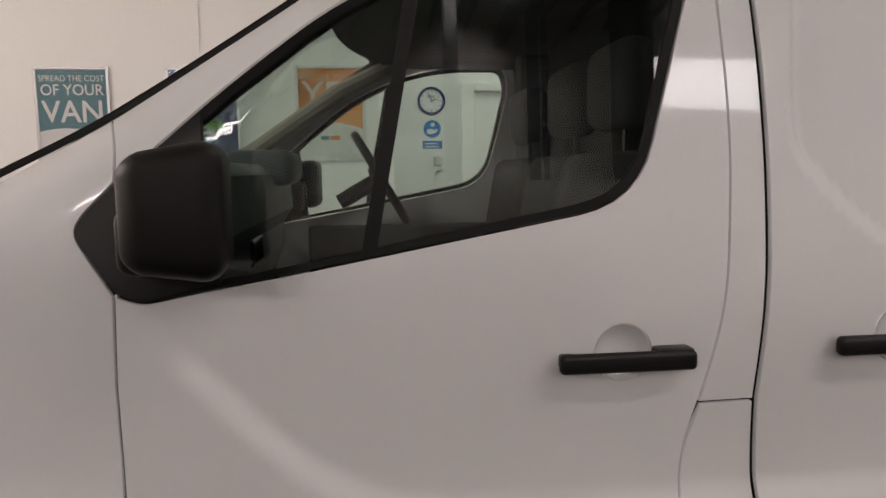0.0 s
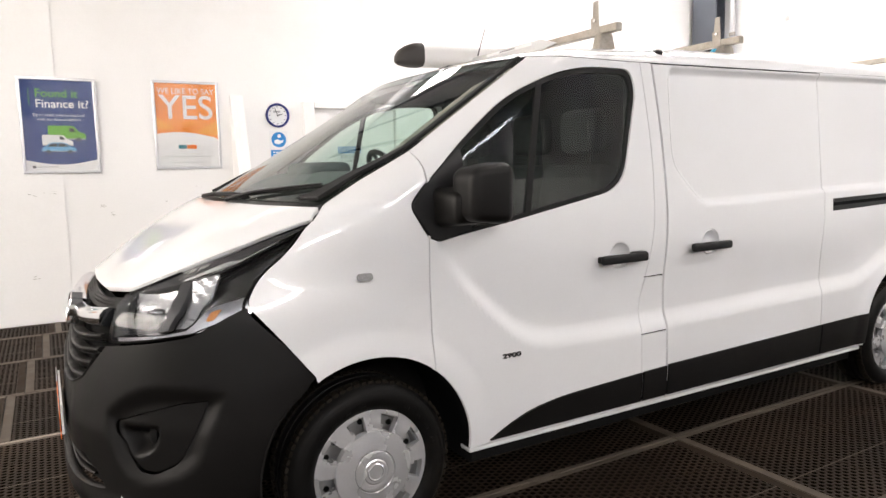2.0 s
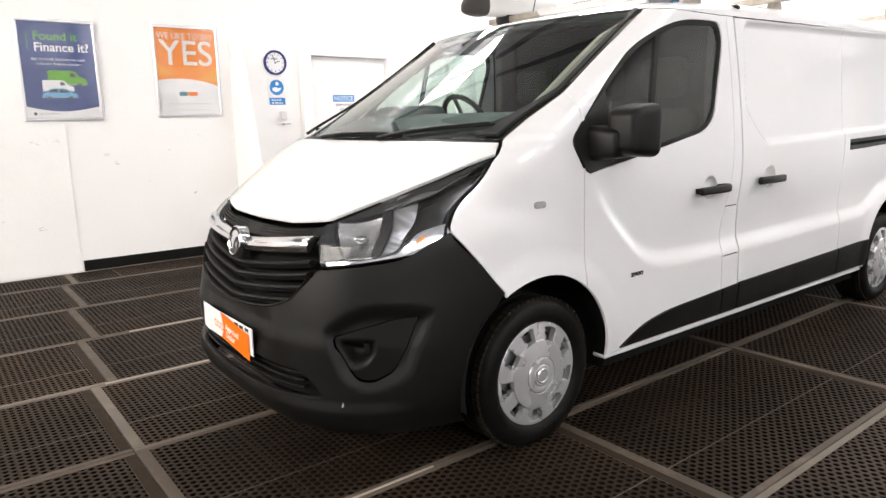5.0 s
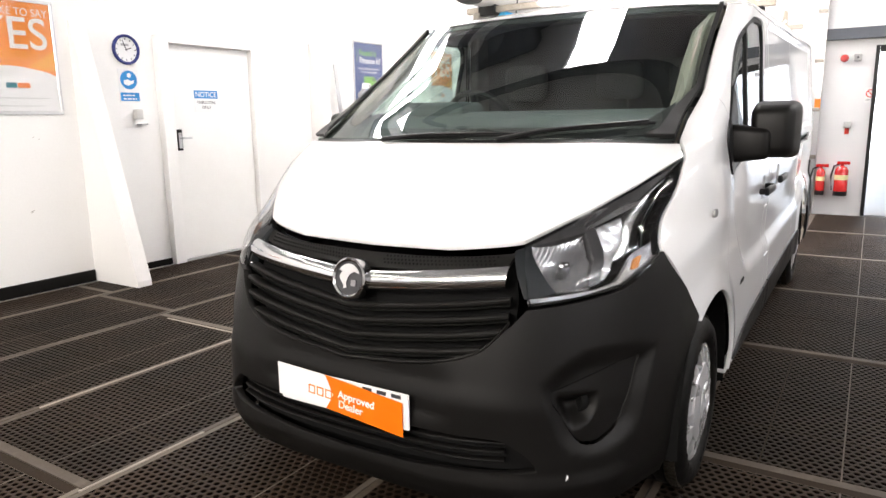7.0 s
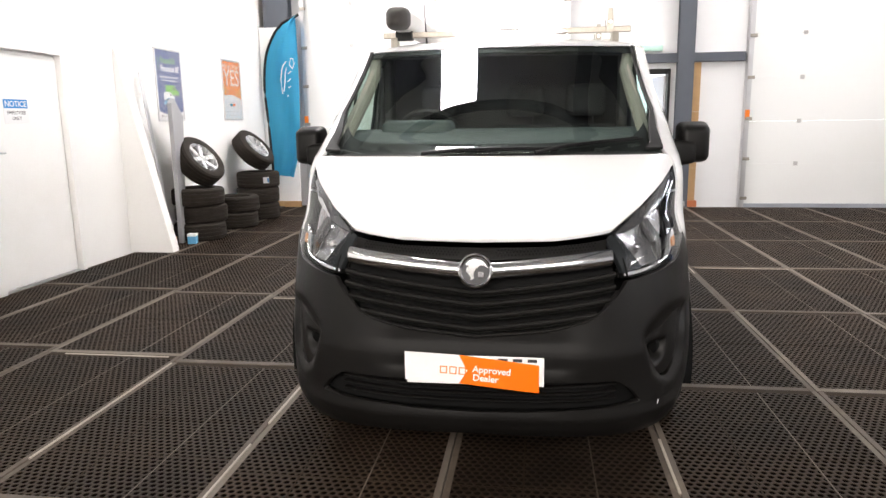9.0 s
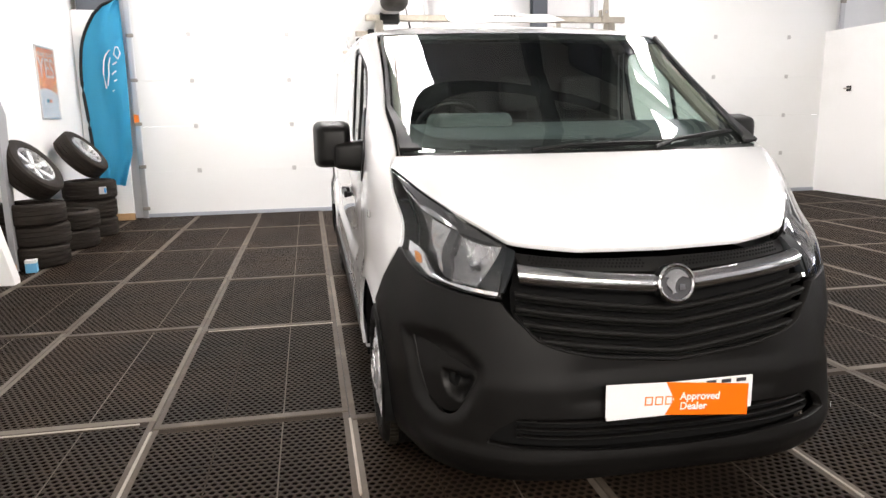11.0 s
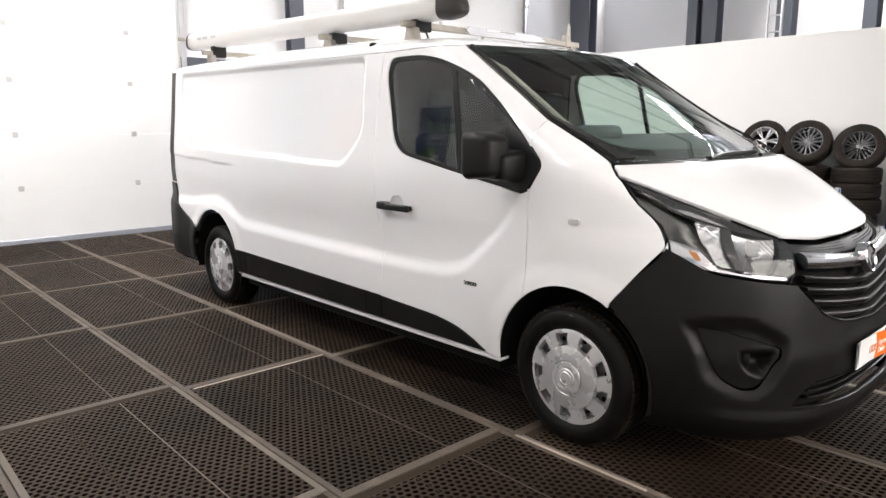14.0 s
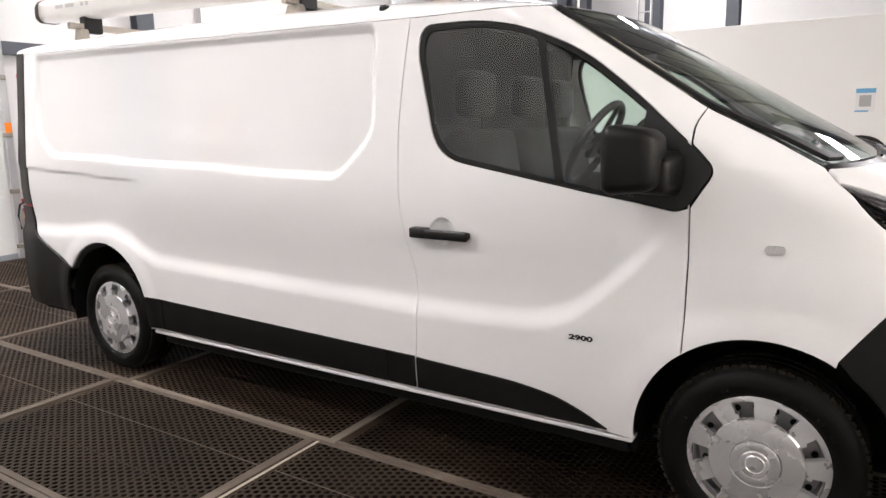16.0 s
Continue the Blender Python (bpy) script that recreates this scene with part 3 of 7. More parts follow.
# north wall: staff door, raking boxed struts, dark skirting
nd = tagged(thing("door_1", "closed white staff door with a notice", "door"), kind="structure")
fr = bmesh.new()
add_box(fr, (1.58, WALL_N - 0.075, 0), (1.70, WALL_N + 0.02, 2.14), 0.004)
add_box(fr, (2.70, WALL_N - 0.075, 0), (2.76, WALL_N + 0.02, 2.14), 0.004)
add_box(fr, (1.701, WALL_N - 0.075, 2.07), (2.699, WALL_N + 0.02, 2.14), 0.004)
part("door_frame", fr, M_WALL, nd)
lf = part("door_leaf", box((1.705, WALL_N - 0.018, 0.03), (2.695, WALL_N + 0.02, 2.04), 0.003), M_WALL, nd)
part("handle_plate", box((1.742, WALL_N - 0.03, 1.08), (1.80, WALL_N - 0.0185, 1.28), 0.004), M_BLACK, lf, "black handle plate")
hd = bmesh.new()
add_box(hd, (1.752, WALL_N - 0.036, 1.10), (1.790, WALL_N - 0.0305, 1.25), 0.003)
add_tube(hd, ((1.771, WALL_N - 0.036, 1.20), (1.771, WALL_N - 0.075, 1.20), (1.87, WALL_N - 0.075, 1.20)), 0.009, 8)
part("door_handle", hd, M_ALU, lf)
part("threshold", box((1.71, WALL_N - 0.05, 0.0), (2.69, WALL_N - 0.001, 0.012)), M_ALU, nd)
for xs, yb, zt in ((0.80, 3.70, 2.18), (3.64, 3.80, 2.22)):
    st = prism(((WALL_N - 0.001, 0.0), (yb, 0.0), (yb, 0.05), (WALL_N - 0.03, zt), (WALL_N - 0.001, zt)), xs, xs + 0.13,
               Matrix(((0, 0, 1, 0), (1, 0, 0, 0), (0, 1, 0, 0), (0, 0, 0, 1))))
    tagged(part("boxed_strut", st, M_WALL), "white painted tapering boxed strut against the wall", "strut", "raking struts", "structure")
tagged(part("timber_foot", box((3.775, 3.82, 0), (3.79, 3.9, 0.16)), M_WOOD), "bare timber foot showing beside the strut", "trim", kind="structure")
sk = bmesh.new()
add_box(sk, (-0.76, WALL_N - 0.02, 0), (0.795, WALL_N - 0.001, 0.10), 0.003)
add_box(sk, (0.935, WALL_N - 0.02, 0), (1.575, WALL_N - 0.001, 0.06), 0.003)
setting("baseboard", sk, M_BUMPER, "black rubber skirting along the wall foot", "skirting")
setting("wall_north_lining", box((X0, WALL_N - 0.010, 0.0), (-0.78, WALL_N - 0.001, 3.93), 0.002), M_WALL, "white lining board with a visible joint", "wall")

# ---- van body surface ----
def pchip(xs, vs):
    """A smooth curve without overshoot through the given values."""
    xs, vs = np.array(xs, float), np.array(vs, float)
    h, d = np.diff(xs), np.diff(vs) / np.diff(xs)
    m = np.zeros_like(vs)
    m[0], m[-1] = d[0], d[-1]
    for i in range(1, len(vs) - 1):
        if d[i - 1] * d[i] > 0:
            w1, w2 = 2 * h[i] + h[i - 1], h[i] + 2 * h[i - 1]
            m[i] = (w1 + w2) / (w1 / d[i - 1] + w2 / d[i])

    def f(x):
        x = np.clip(np.asarray(x, float), xs[0], xs[-1])
        i = np.clip(np.searchsorted(xs, x) - 1, 0, len(xs) - 2)
        t = (x - xs[i]) / h[i]
        return ((1 + 2 * t) * (1 - t) ** 2 * vs[i] + t * (1 - t) ** 2 * h[i] * m[i] + t * t * (3 - 2 * t) * vs[i + 1] + t * t * (t - 1) * h[i] * m[i + 1])
    return f


nose_x = pchip((0.18, 0.25, 0.33, 0.42, 0.52, 0.60, 0.72, 0.82, 0.90, 0.957, 1.0, 1.08, 1.15, 1.21, 1.255, 1.272, 1.30, 1.40, 1.55, 1.70, 1.84),
               (-0.87, -0.925, -0.945, -0.94, -0.94, -0.925, -0.90, -0.875, -0.845, -0.80, -0.74, -0.63, -0.52, -0.415, -0.325, -0.281, -0.232, -0.065, 0.185, 0.435, 0.655))
half_w = pchip((0.18, 0.24, 0.30, 0.45, 0.65, 0.80, 0.98, 1.13, 1.30, 1.45, 1.72, 1.84), (0.90, 0.922, 0.935, 0.947, 0.945, 0.938, 0.935, 0.93, 0.914, 0.897, 0.872, 0.860))
corner_l = pchip((0.18, 0.60, 0.95, 1.21, 1.27, 1.45, 1.84), (0.90, 0.95, 0.95, 0.51, 0.45, 0.45, 0.345))


def smooth01(t):
    t = np.clip(t, 0, 1)
    return t * t * (3 - 2 * t)


def plan_y(x, z):
    """Half-width of the body at station x and height z."""
    t = np.clip((x - nose_x(z)) / corner_l(z), 0, 1)
    y = half_w(z) * (1 - (1 - t) ** 2) ** 0.25
    return y - 0.03 * smooth01((x - 4.2) / 0.3) ** 1.5


def plan_x(y, z):
    r = np.clip(np.abs(y) / half_w(z), 0, 0.9999)
    return nose_x(z) + corner_l(z) * (1 - np.sqrt(1 - r ** 4))


def seg_dist(x, z, a, b):
    ax, az, bx, bz = *a, *b
    t = np.clip(((x - ax) * (bx - ax) + (z - az) * (bz - az)) / ((bx - ax) ** 2 + (bz - az) ** 2), 0, 1)
    return np.hypot(x - ax - t * (bx - ax), z - az - t * (bz - az))


RW = 3.525
swage_line = pchip((0.24, 0.30, 0.42, 0.55, 0.64, 0.72, 0.82, 0.95, 1.10, 1.48, 2.3, 3.0, 3.15, 3.3, 3.5, 3.75, 4.0, 4.3),
                   (1.10, 1.03, 0.90, 0.78, 0.71, 0.675, 0.655, 0.65, 0.645, 0.645, 0.642, 0.642, 0.68, 0.75, 0.785, 0.76, 0.73, 0.72))


def rr_depth(x, z, x0, x1, z0, z1, r):
    """Signed depth inside a rounded rectangle."""
    qx, qz = np.abs(x - (x0 + x1) / 2) - (x1 - x0) / 2 + r, np.abs(z - (z0 + z1) / 2) - (z1 - z0) / 2 + r
    return r - np.hypot(np.maximum(qx, 0), np.maximum(qz, 0)) - np.minimum(np.maximum(qx, qz), 0)


def emboss(x, z):
    """Pressed relief of the sides: the scalloped lower swage, the load panel and the wheel arches."""
    d = z - swage_line(x)
    inside = smooth01((d + 0.02) / 0.095) * smooth01((x - 0.25) / 0.2)
    fade = 1 - smooth01((d - 0.03) / 0.40)
    e = -0.021 * inside * fade
    front_cut, rear_cut = (x - 1.545) + (z - 1.175) - 0.19, (4.17 - x) + (z - 1.195) * 1.05 - 0.18
    low = z - 1.178 - 0.016 * (x - 1.6)
    sides = (x - 1.54, 4.165 - x, 1.806 - z, low, front_cut * 0.72, rear_cut * 0.7)
    dep = -0.02 * np.log(sum(np.exp(-np.clip(d_ / 0.02, -30, 30)) for d_ in sides))
    e = e - 0.019 * smooth01((dep + 0.014) / 0.034)
    # short crease behind the load panel's lower edge
    crease = 1.098 + 0.03 * (x - 3.15)
    e = e - 0.007 * smooth01((crease - z + 0.008) / 0.016) * (1 - smooth01((crease - z) / 0.16)) * smooth01((x - 3.0) / 0.5)
    for cx in (0.0, RW):
        r = np.hypot(x - cx, z - 0.33)
        e = e + 0.010 * (1 - smooth01((r - 0.41) / 0.10)) * (z > 0.2)
    return e


def rake(x, z=2.0):
    """The body sits a little higher towards its unladen tail."""
    return 0.0185 * np.maximum(0.0, x - 1.3) * smooth01((z - 0.25) / 0.3)


def on_side(a, b, s=1, lift=0.0):
    y = plan_y(a, b) + emboss(a, b) + lift
    return np.stack([a, s * y, b + rake(a, b)], -1)


def on_nose(q, z, lift=0.0):
    """q is the way round the nose from its middle: |y| plus how far x has run back."""
    q = np.asarray(q, float)
    aq = np.abs(q)
    lo, hi = np.zeros_like(aq), np.maximum(aq, 1e-9)
    nx = nose_x(z)
    for _ in range(44):
        mid = (lo + hi) / 2
        big = mid + plan_y(nx + mid, z) > aq
        hi = np.where(big, mid, hi)
        lo = np.where(big, lo, mid)
    dx = (lo + hi) / 2
    return np.stack([nx + dx, np.sign(q) * (aq - dx), z], -1)


def q_y(y, z):
    return math.copysign(abs(y) + float(plan_x(y, z) - nose_x(z)), y)


def q_x(x, z, s=1):
    return s * float(x - nose_x(z) + plan_y(x, z))


def fillet(poly, step=0.02):
    """A closed outline of (a, b) or (a, b, radius) corners, rounded and split into short steps."""
    n, out = len(poly), []
    for i in range(n):
        p, q, w = (Vector(poly[k][:2]) for k in ((i - 1) % n, i, (i + 1) % n))
        r = poly[i][2] if len(poly[i]) > 2 else 0.0
        if r <= 0:
            out.append(q)
            continue
        d1, d2 = (p - q), (w - q)
        l = min(r, d1.length * 0.49, d2.length * 0.49)
        a, b = q + d1.normalized() * l, q + d2.normalized() * l
        for k in range(7):
            t = k / 6
            out.append((1 - t) ** 2 * a + 2 * t * (1 - t) * q + t * t * b)
    dense = []
    for i, p in enumerate(out):
        w = out[(i + 1) % len(out)]
        m = max(1, int((w - p).length / step + 0.5))
        dense += [tuple(p + (w - p) * k / m) for k in range(m)]
    return dense


def inset(poly, d):
    p = np.array(poly)
    nxt, prv = np.roll(p, -1, 0), np.roll(p, 1, 0)
    t = nxt - prv
    t = t / np.maximum(np.hypot(t[:, 0], t[:, 1]), 1e-9)[:, None]
    area = np.sum(p[:, 0] * nxt[:, 1] - nxt[:, 0] * p[:, 1])
    nrm = np.stack([-t[:, 1], t[:, 0]], -1) * (1 if area > 0 else -1)
    return p + nrm * d


def inside_poly(pts, poly):
    x, y = pts[:, 0], pts[:, 1]
    c = np.zeros(len(pts), bool)
    n = len(poly)
    for i in range(n):
        (x1, y1), (x2, y2) = poly[i], poly[(i + 1) % n]
        hit = ((y1 > y) != (y2 > y)) & (x < (x2 - x1) * (y - y1) / (y2 - y1 + 1e-15) + x1)
        c ^= hit
    return c


from mathutils.geometry import delaunay_2d_cdt


def panel(name, fn, outline, mat, parent, holes=(), step=0.03, lip=0.016, gap=0.0022, label="", conv=None, flip=1, soft=True):
    """A sheet trimmed to an outline on the surface fn(a, b), with folded edges. Outline and holes are corners for fillet()."""
    loops = [fillet(outline, min(step, 0.02))] + [fillet(h, min(step, 0.02)) for h in holes]
    if conv:
        loops = [[conv(*p) for p in l] for l in loops]
    loops = [inset(l, gap if k == 0 else -gap) for k, l in enumerate(loops)]
    lo, hi = loops[0].min(0), loops[0].max(0)
    ga, gb = np.meshgrid(np.arange(lo[0] + step / 2, hi[0], step), np.arange(lo[1] + step / 2, hi[1], step))
    ga = ga + (np.arange(ga.shape[0]) % 2)[:, None] * step / 2
    g = np.stack([ga.ravel(), gb.ravel()], -1)
    ok = inside_poly(g, loops[0])
    for h in loops[1:]:
        ok &= ~inside_poly(g, h)
    g = g[ok]
    edge = np.concatenate(loops)
    if len(g):
        near = np.full(len(g), 9.0)
        for e in edge:
            near = np.minimum(near, np.hypot(g[:, 0] - e[0], g[:, 1] - e[1]))
        g = g[near > step * 0.45]
    pts = np.concatenate([edge, g]) if len(g) else edge
    cons, k0 = [], 0
    for l in loops:
        cons += [(k0 + i, k0 + (i + 1) % len(l)) for i in range(len(l))]
        k0 += len(l)
    vs, _, fs, _, _, _ = delaunay_2d_cdt([Vector(p) for p in pts], cons, [], 1, 1e-6)
    uv = np.array([tuple(v) for v in vs])
    fs = [f for f in fs]
    cen = np.array([uv[list(f)].mean(0) for f in fs])
    keep = inside_poly(cen, loops[0])
    for h in loops[1:]:
        keep &= ~inside_poly(cen, h)
    fs = [list(f) for f, k in zip(fs, keep) if k]
    a, b = uv[:, 0], uv[:, 1]
    e = 0.003
    co = fn(a, b)
    nr = np.cross(fn(a + e, b) - fn(a - e, b), fn(a, b + e) - fn(a, b - e))
    nr = nr / np.maximum(np.linalg.norm(nr, axis=1), 1e-12)[:, None] * flip
    verts, norms, faces = list(co), list(nr), [f if flip > 0 else f[::-1] for f in fs]
    # folded edge
    count = {}
    for f in faces:
        for i in range(3):
            count[(f[i], f[(i + 1) % 3])] = 1
    rim = [(i, j) for i, j in count if (j, i) not in count]
    for i, j in rim:
        k = len(verts)
        verts += [co[i], co[j], co[j] - nr[j] * lip, co[i] - nr[i] * lip]
        out = np.cross(co[j] - co[i], nr[i])
        out = out / max(np.linalg.norm(out), 1e-12)
        norms += [(nr[i] + out) / 1.4142, (nr[j] + out) / 1.4142, out, out]
        faces.append([k + 1, k, k + 3, k + 2])
    return obj(name, verts, faces, mat, parent, smooth=True, normals=norms, label=label)


van = thing("van", "white panel van with black bumpers and silver wheel covers", "van")
WHEEL_C = ((0.0, -0.80), (0.0, 0.80), (RW, -0.80), (RW, 0.80))
ARCH = 0.395


def arc(cx, a0, a1, r=ARCH, n=14, cz=0.33):
    return [(cx + r * math.cos(radians(a0 + (a1 - a0) * k / n)), cz + r * math.sin(radians(a0 + (a1 - a0) * k / n))) for k in range(n + 1)]


WIN = [(1.325, 1.70, 0.1), (1.30, 1.795, 0.09), (1.04, 1.793, 0.15), (0.85, 1.752, 0.1), (0.64, 1.66, 0.1), (0.44, 1.505, 0.1), (0.265, 1.345), (0.25, 1.13), (0.29, 1.115, 0.03), (0.57, 1.165), (1.22, 1.285, 0.12)]
FRONT_W = [(-0.125, 1.262), (0.02, 1.345), (0.222, 1.45)]
ROOF_FRONT = [(0.222, 1.45), (0.40, 1.568), (0.60, 1.70), (0.77, 1.815), (0.79, 1.83)]
for s in (-1, 1):
    fn = lambda a, b, s=s: on_side(a, b, s)
    fl = -s
    # wing
    fender = panel("wing", fn, [(-0.21, 0.69)] + [(-0.30, 0.81), (-0.408, 0.945, 0.03), (-0.36, 1.03, 0.06), (-0.26, 1.115, 0.1), (-0.20, 1.19, 0.05), (-0.168, 1.215)] + FRONT_W +
                   [(0.245, 1.40, 0.04), (0.248, 1.335), (0.170, 1.252, 0.035), (0.242, 1.132), (0.238, 0.97)] + arc(0, 52, 121)[0:], M_PAINT, van, flip=fl, step=0.022, gap=0.003)
    panel("shut_line", lambda a, b, s=s: on_side(a, b, s, -0.014), [(0.225, 0.68), (0.262, 0.64), (0.268, 1.30), (0.225, 1.30)], M_UNDER, van, flip=fl, gap=0, lip=0.002)
    ind = prism(rrect(-0.029, -0.0135, 0.029, 0.0135, 0.0125), 0, 0.009, pose(-0.015, s * float(plan_y(-0.015, 1.012)), 1.012, 90, 0, 0 if s < 0 else 180))
    part("side_indicator", ind, M_INDIC, fender, "small clear oval side indicator")
    # front door
    rear = [(1.318, 0.30), (1.312, 0.62, 0.1), (1.315, 0.78, 0.1), (1.352, 0.90, 0.1), (1.397, 1.08, 0.15), (1.41, 1.42, 0.2), (1.385, 1.66, 0.2), (1.362, 1.83)]
    door = panel("front_door", fn, arc(0, -4, 52) + [(0.238, 0.97), (0.242, 1.132), (0.25, 1.335), (0.245, 1.40, 0.04)] + ROOF_FRONT + rear[::-1], M_PAINT, van, [WIN, disc(1.185, 0.991, 0.057)], flip=fl, step=0.016, gap=0.003)
    panel("shut_line", lambda a, b, s=s: on_side(a, b, s, -0.014), [(x - 0.02, z) for x, z, *_ in rear] + [(x + 0.02, z) for x, z, *_ in rear[::-1]], M_UNDER, van, flip=fl, gap=0, lip=0.002)
    panel("window_seal", lambda a, b, s=s: on_side(a, b, s, -0.006), WIN, M_RUBBERSEAL, door, [[(1.301, 1.695, 0.1), (1.28, 1.772, 0.085), (1.04, 1.77, 0.15), (0.854, 1.731, 0.1), (0.647, 1.64, 0.1), (0.457, 1.49), (0.33, 1.38), (0.41, 1.152), (0.57, 1.181), (1.212, 1.304, 0.12)]], flip=fl, gap=0.001, lip=0.02)
    pane = panel("window_pane", lambda a, b, s=s: on_side(a, b, s, -0.013), [(1.31, 1.69, 0.1), (1.285, 1.78, 0.09), (1.04, 1.775, 0.15), (0.85, 1.735, 0.1), (0.64, 1.645, 0.1), (0.44, 1.49), (0.32, 1.39), (0.40, 1.15), (0.57, 1.18), (1.21, 1.30, 0.1)], M_GLASS, door, flip=fl, lip=0.003, label="lightly tinted side window")
    pane.visible_shadow = False
    panel("window_bar", lambda a, b, s=s: on_side(a, b, s, -0.004), [(0.782, 1.715), (0.811, 1.725), (0.713, 1.205), (0.684, 1.20)], M_RUBBERSEAL, door, flip=fl, gap=0, lip=0.012)
    panel("mirror_sail", lambda a, b, s=s: on_side(a, b, s, 0.006), [(0.171, 1.252, 0.035), (0.262, 1.345), (0.40, 1.462), (0.43, 1.15), (0.29, 1.118, 0.03), (0.246, 1.136)], M_BLACK, door, flip=fl, gap=0.002, lip=0.02, step=0.04)
    panel("door_cladding", lambda a, b, s=s: on_side(a, b, s, 0.010), [(0.49, 0.315), (0.56, 0.355, 0.05), (0.68, 0.405, 0.1), (0.85, 0.432, 0.1), (1.312, 0.452), (1.312, 0.315)], M_BUMPER, door, flip=fl, gap=0.001, lip=0.012)
    # handle with its round cup
    hx, hz = 1.185, 0.983
    hy = float(plan_y(hx, hz) + emboss(np.array(hx), np.array(hz)))
    cup = lathe(((0.0, -0.024), (0.03, -0.021), (0.048, -0.012), (0.056, -0.002), (0.062, -0.006)), 28, pose(hx + 0.0, s * hy, hz + 0.008, 90, 0, 0 if s < 0 else 180))
    part("handle_cup", cup, M_PAINT, door, smooth=True)
    hb = bmesh.new()
    sy = s
    add_box(hb, (hx - 0.135, min(sy * (hy + 0.022), sy * (hy + 0.045)), hz - 0.021), (hx + 0.135, max(sy * (hy + 0.022), sy * (hy + 0.045)), hz + 0.018), 0.01, 3)
    add_box(hb, (hx + 0.055, min(sy * hy, sy * (hy + 0.04)), hz - 0.02), (hx + 0.132, max(sy * hy, sy * (hy + 0.048)), hz + 0.022), 0.008, 2)
    add_box(hb, (hx - 0.13, min(sy * hy, sy * (hy + 0.03)), hz - 0.016), (hx - 0.10, max(sy * hy, sy * (hy + 0.03)), hz + 0.012), 0.006, 2)
    part("handle", hb, M_BLACK, door, "black plastic door handle", smooth=True)
    by = float(plan_y(0.595, 0.646) + emboss(np.array(0.595), np.array(0.646)))
    badge = writing("badge", "2900", 0.03, 0, 0, 0, M_BLACK, door, bold=0.0012, align="CENTER", wide=1.35)
    badge.matrix_local = pose(0.595, s * (by + 0.002), 0.636, 90, 0, 0 if s < 0 else 180) @ Matrix.Diagonal((1.5, 0.85, 1, 1))
    # load space side
    top = 1.83
    if s < 0:
        bp = [(1.477, 0.30), (1.475, 0.62), (1.467, 0.88), (1.483, 1.10, 0.1), (1.483, 1.46, 0.2), (1.435, top)]
        panel("pillar_panel", fn, rear[3:] + [(1.43, top), (1.478, 1.46, 0.2), (1.478, 1.10, 0.1), (1.462, 0.88), (1.347, 0.88)], M_PAINT, van, flip=fl)
        panel("shut_line", lambda a, b, s=s: on_side(a, b, s, -0.014), [(x - 0.02, z) for x, z, *_ in bp] + [(x + 0.02, z) for x, z, *_ in bp[::-1]], M_UNDER, van, flip=fl, gap=0, lip=0.002)
        flap = panel("fuel_flap", fn, [(1.352, 0.875), (1.462, 0.875), (1.470, 0.625), (1.312, 0.625), (1.315, 0.78, 0.1)], M_PAINT, van, flip=fl)
        panel("pillar_foot", fn, [(1.312, 0.62), (1.470, 0.62), (1.472, 0.30), (1.318, 0.30)], M_PAINT, van, flip=fl)
        slide = panel("sliding_door", fn, bp + [(2.718, top), (2.722, 1.5), (2.70, 0.85), (2.69, 0.30)], M_PAINT, van, [disc(1.775, 1.0, 0.057)], flip=fl, step=0.017, gap=0.0065)
        hx2 = 1.75
        hy2 = float(plan_y(hx2, hz) + emboss(np.array(hx2), np.array(hz)))
        cup = lathe(((0.0, -0.024), (0.03, -0.021), (0.048, -0.012), (0.056, -0.002), (0.062, -0.006)), 28, pose(hx2 + 0.025, s * hy2, 1.009, 90, 0, 0))
        part("handle_cup", cup, M_PAINT, slide, smooth=True)
        part("handle", box((hx2 - 0.137, s * (hy2 + 0.045), hz - 0.008), (hx2 + 0.137, s * (hy2 + 0.018), hz + 0.032), 0.012, 3), M_BLACK, slide, "black plastic sliding door handle", smooth=True)
        panel("sill_cladding", lambda a, b, s=s: on_side(a, b, s, 0.010), [(1.322, 0.315), (1.322, 0.453), (1.47, 0.456), (1.47, 0.315)], M_BUMPER, van, flip=fl, gap=0.001, lip=0.012)
        panel("slide_cladding", lambda a, b, s=s: on_side(a, b, s, 0.010), [(1.482, 0.315), (1.482, 0.460), (2.685, 0.466), (2.685, 0.315)], M_BUMPER, slide, flip=fl, gap=0.001, lip=0.012)
        quarter = panel("rear_quarter", fn, [(2.688, 0.30), (2.698, 0.85), (2.72, 1.5), (2.716, top), (4.305, top), (4.312, 1.5), (4.298, 0.89, 0.04), (4.268, 0.75, 0.05), (4.195, 0.69, 0.05)] + arc(RW, 33, 184), M_PAINT, van, [[(2.785, 1.082), (2.785, 1.147), (3.83, 1.152), (3.85, 1.09)]], flip=fl, step=0.015)
        panel("rail_slot", lambda a, b, s=s: on_side(a, b, s, -0.02), [(2.785, 1.082), (2.785, 1.147), (3.83, 1.152), (3.85, 1.09)], M_BLACK, quarter, flip=fl, gap=-0.004, lip=0.003, label="black sliding door rail slot")
        panel("rail_track", lambda a, b, s=s: on_side(a, b, s, -0.008), [(2.80, 1.108), (2.80, 1.126), (3.82, 1.130), (3.82, 1.112)], M_UNDER, quarter, flip=fl, gap=0, lip=0.01)
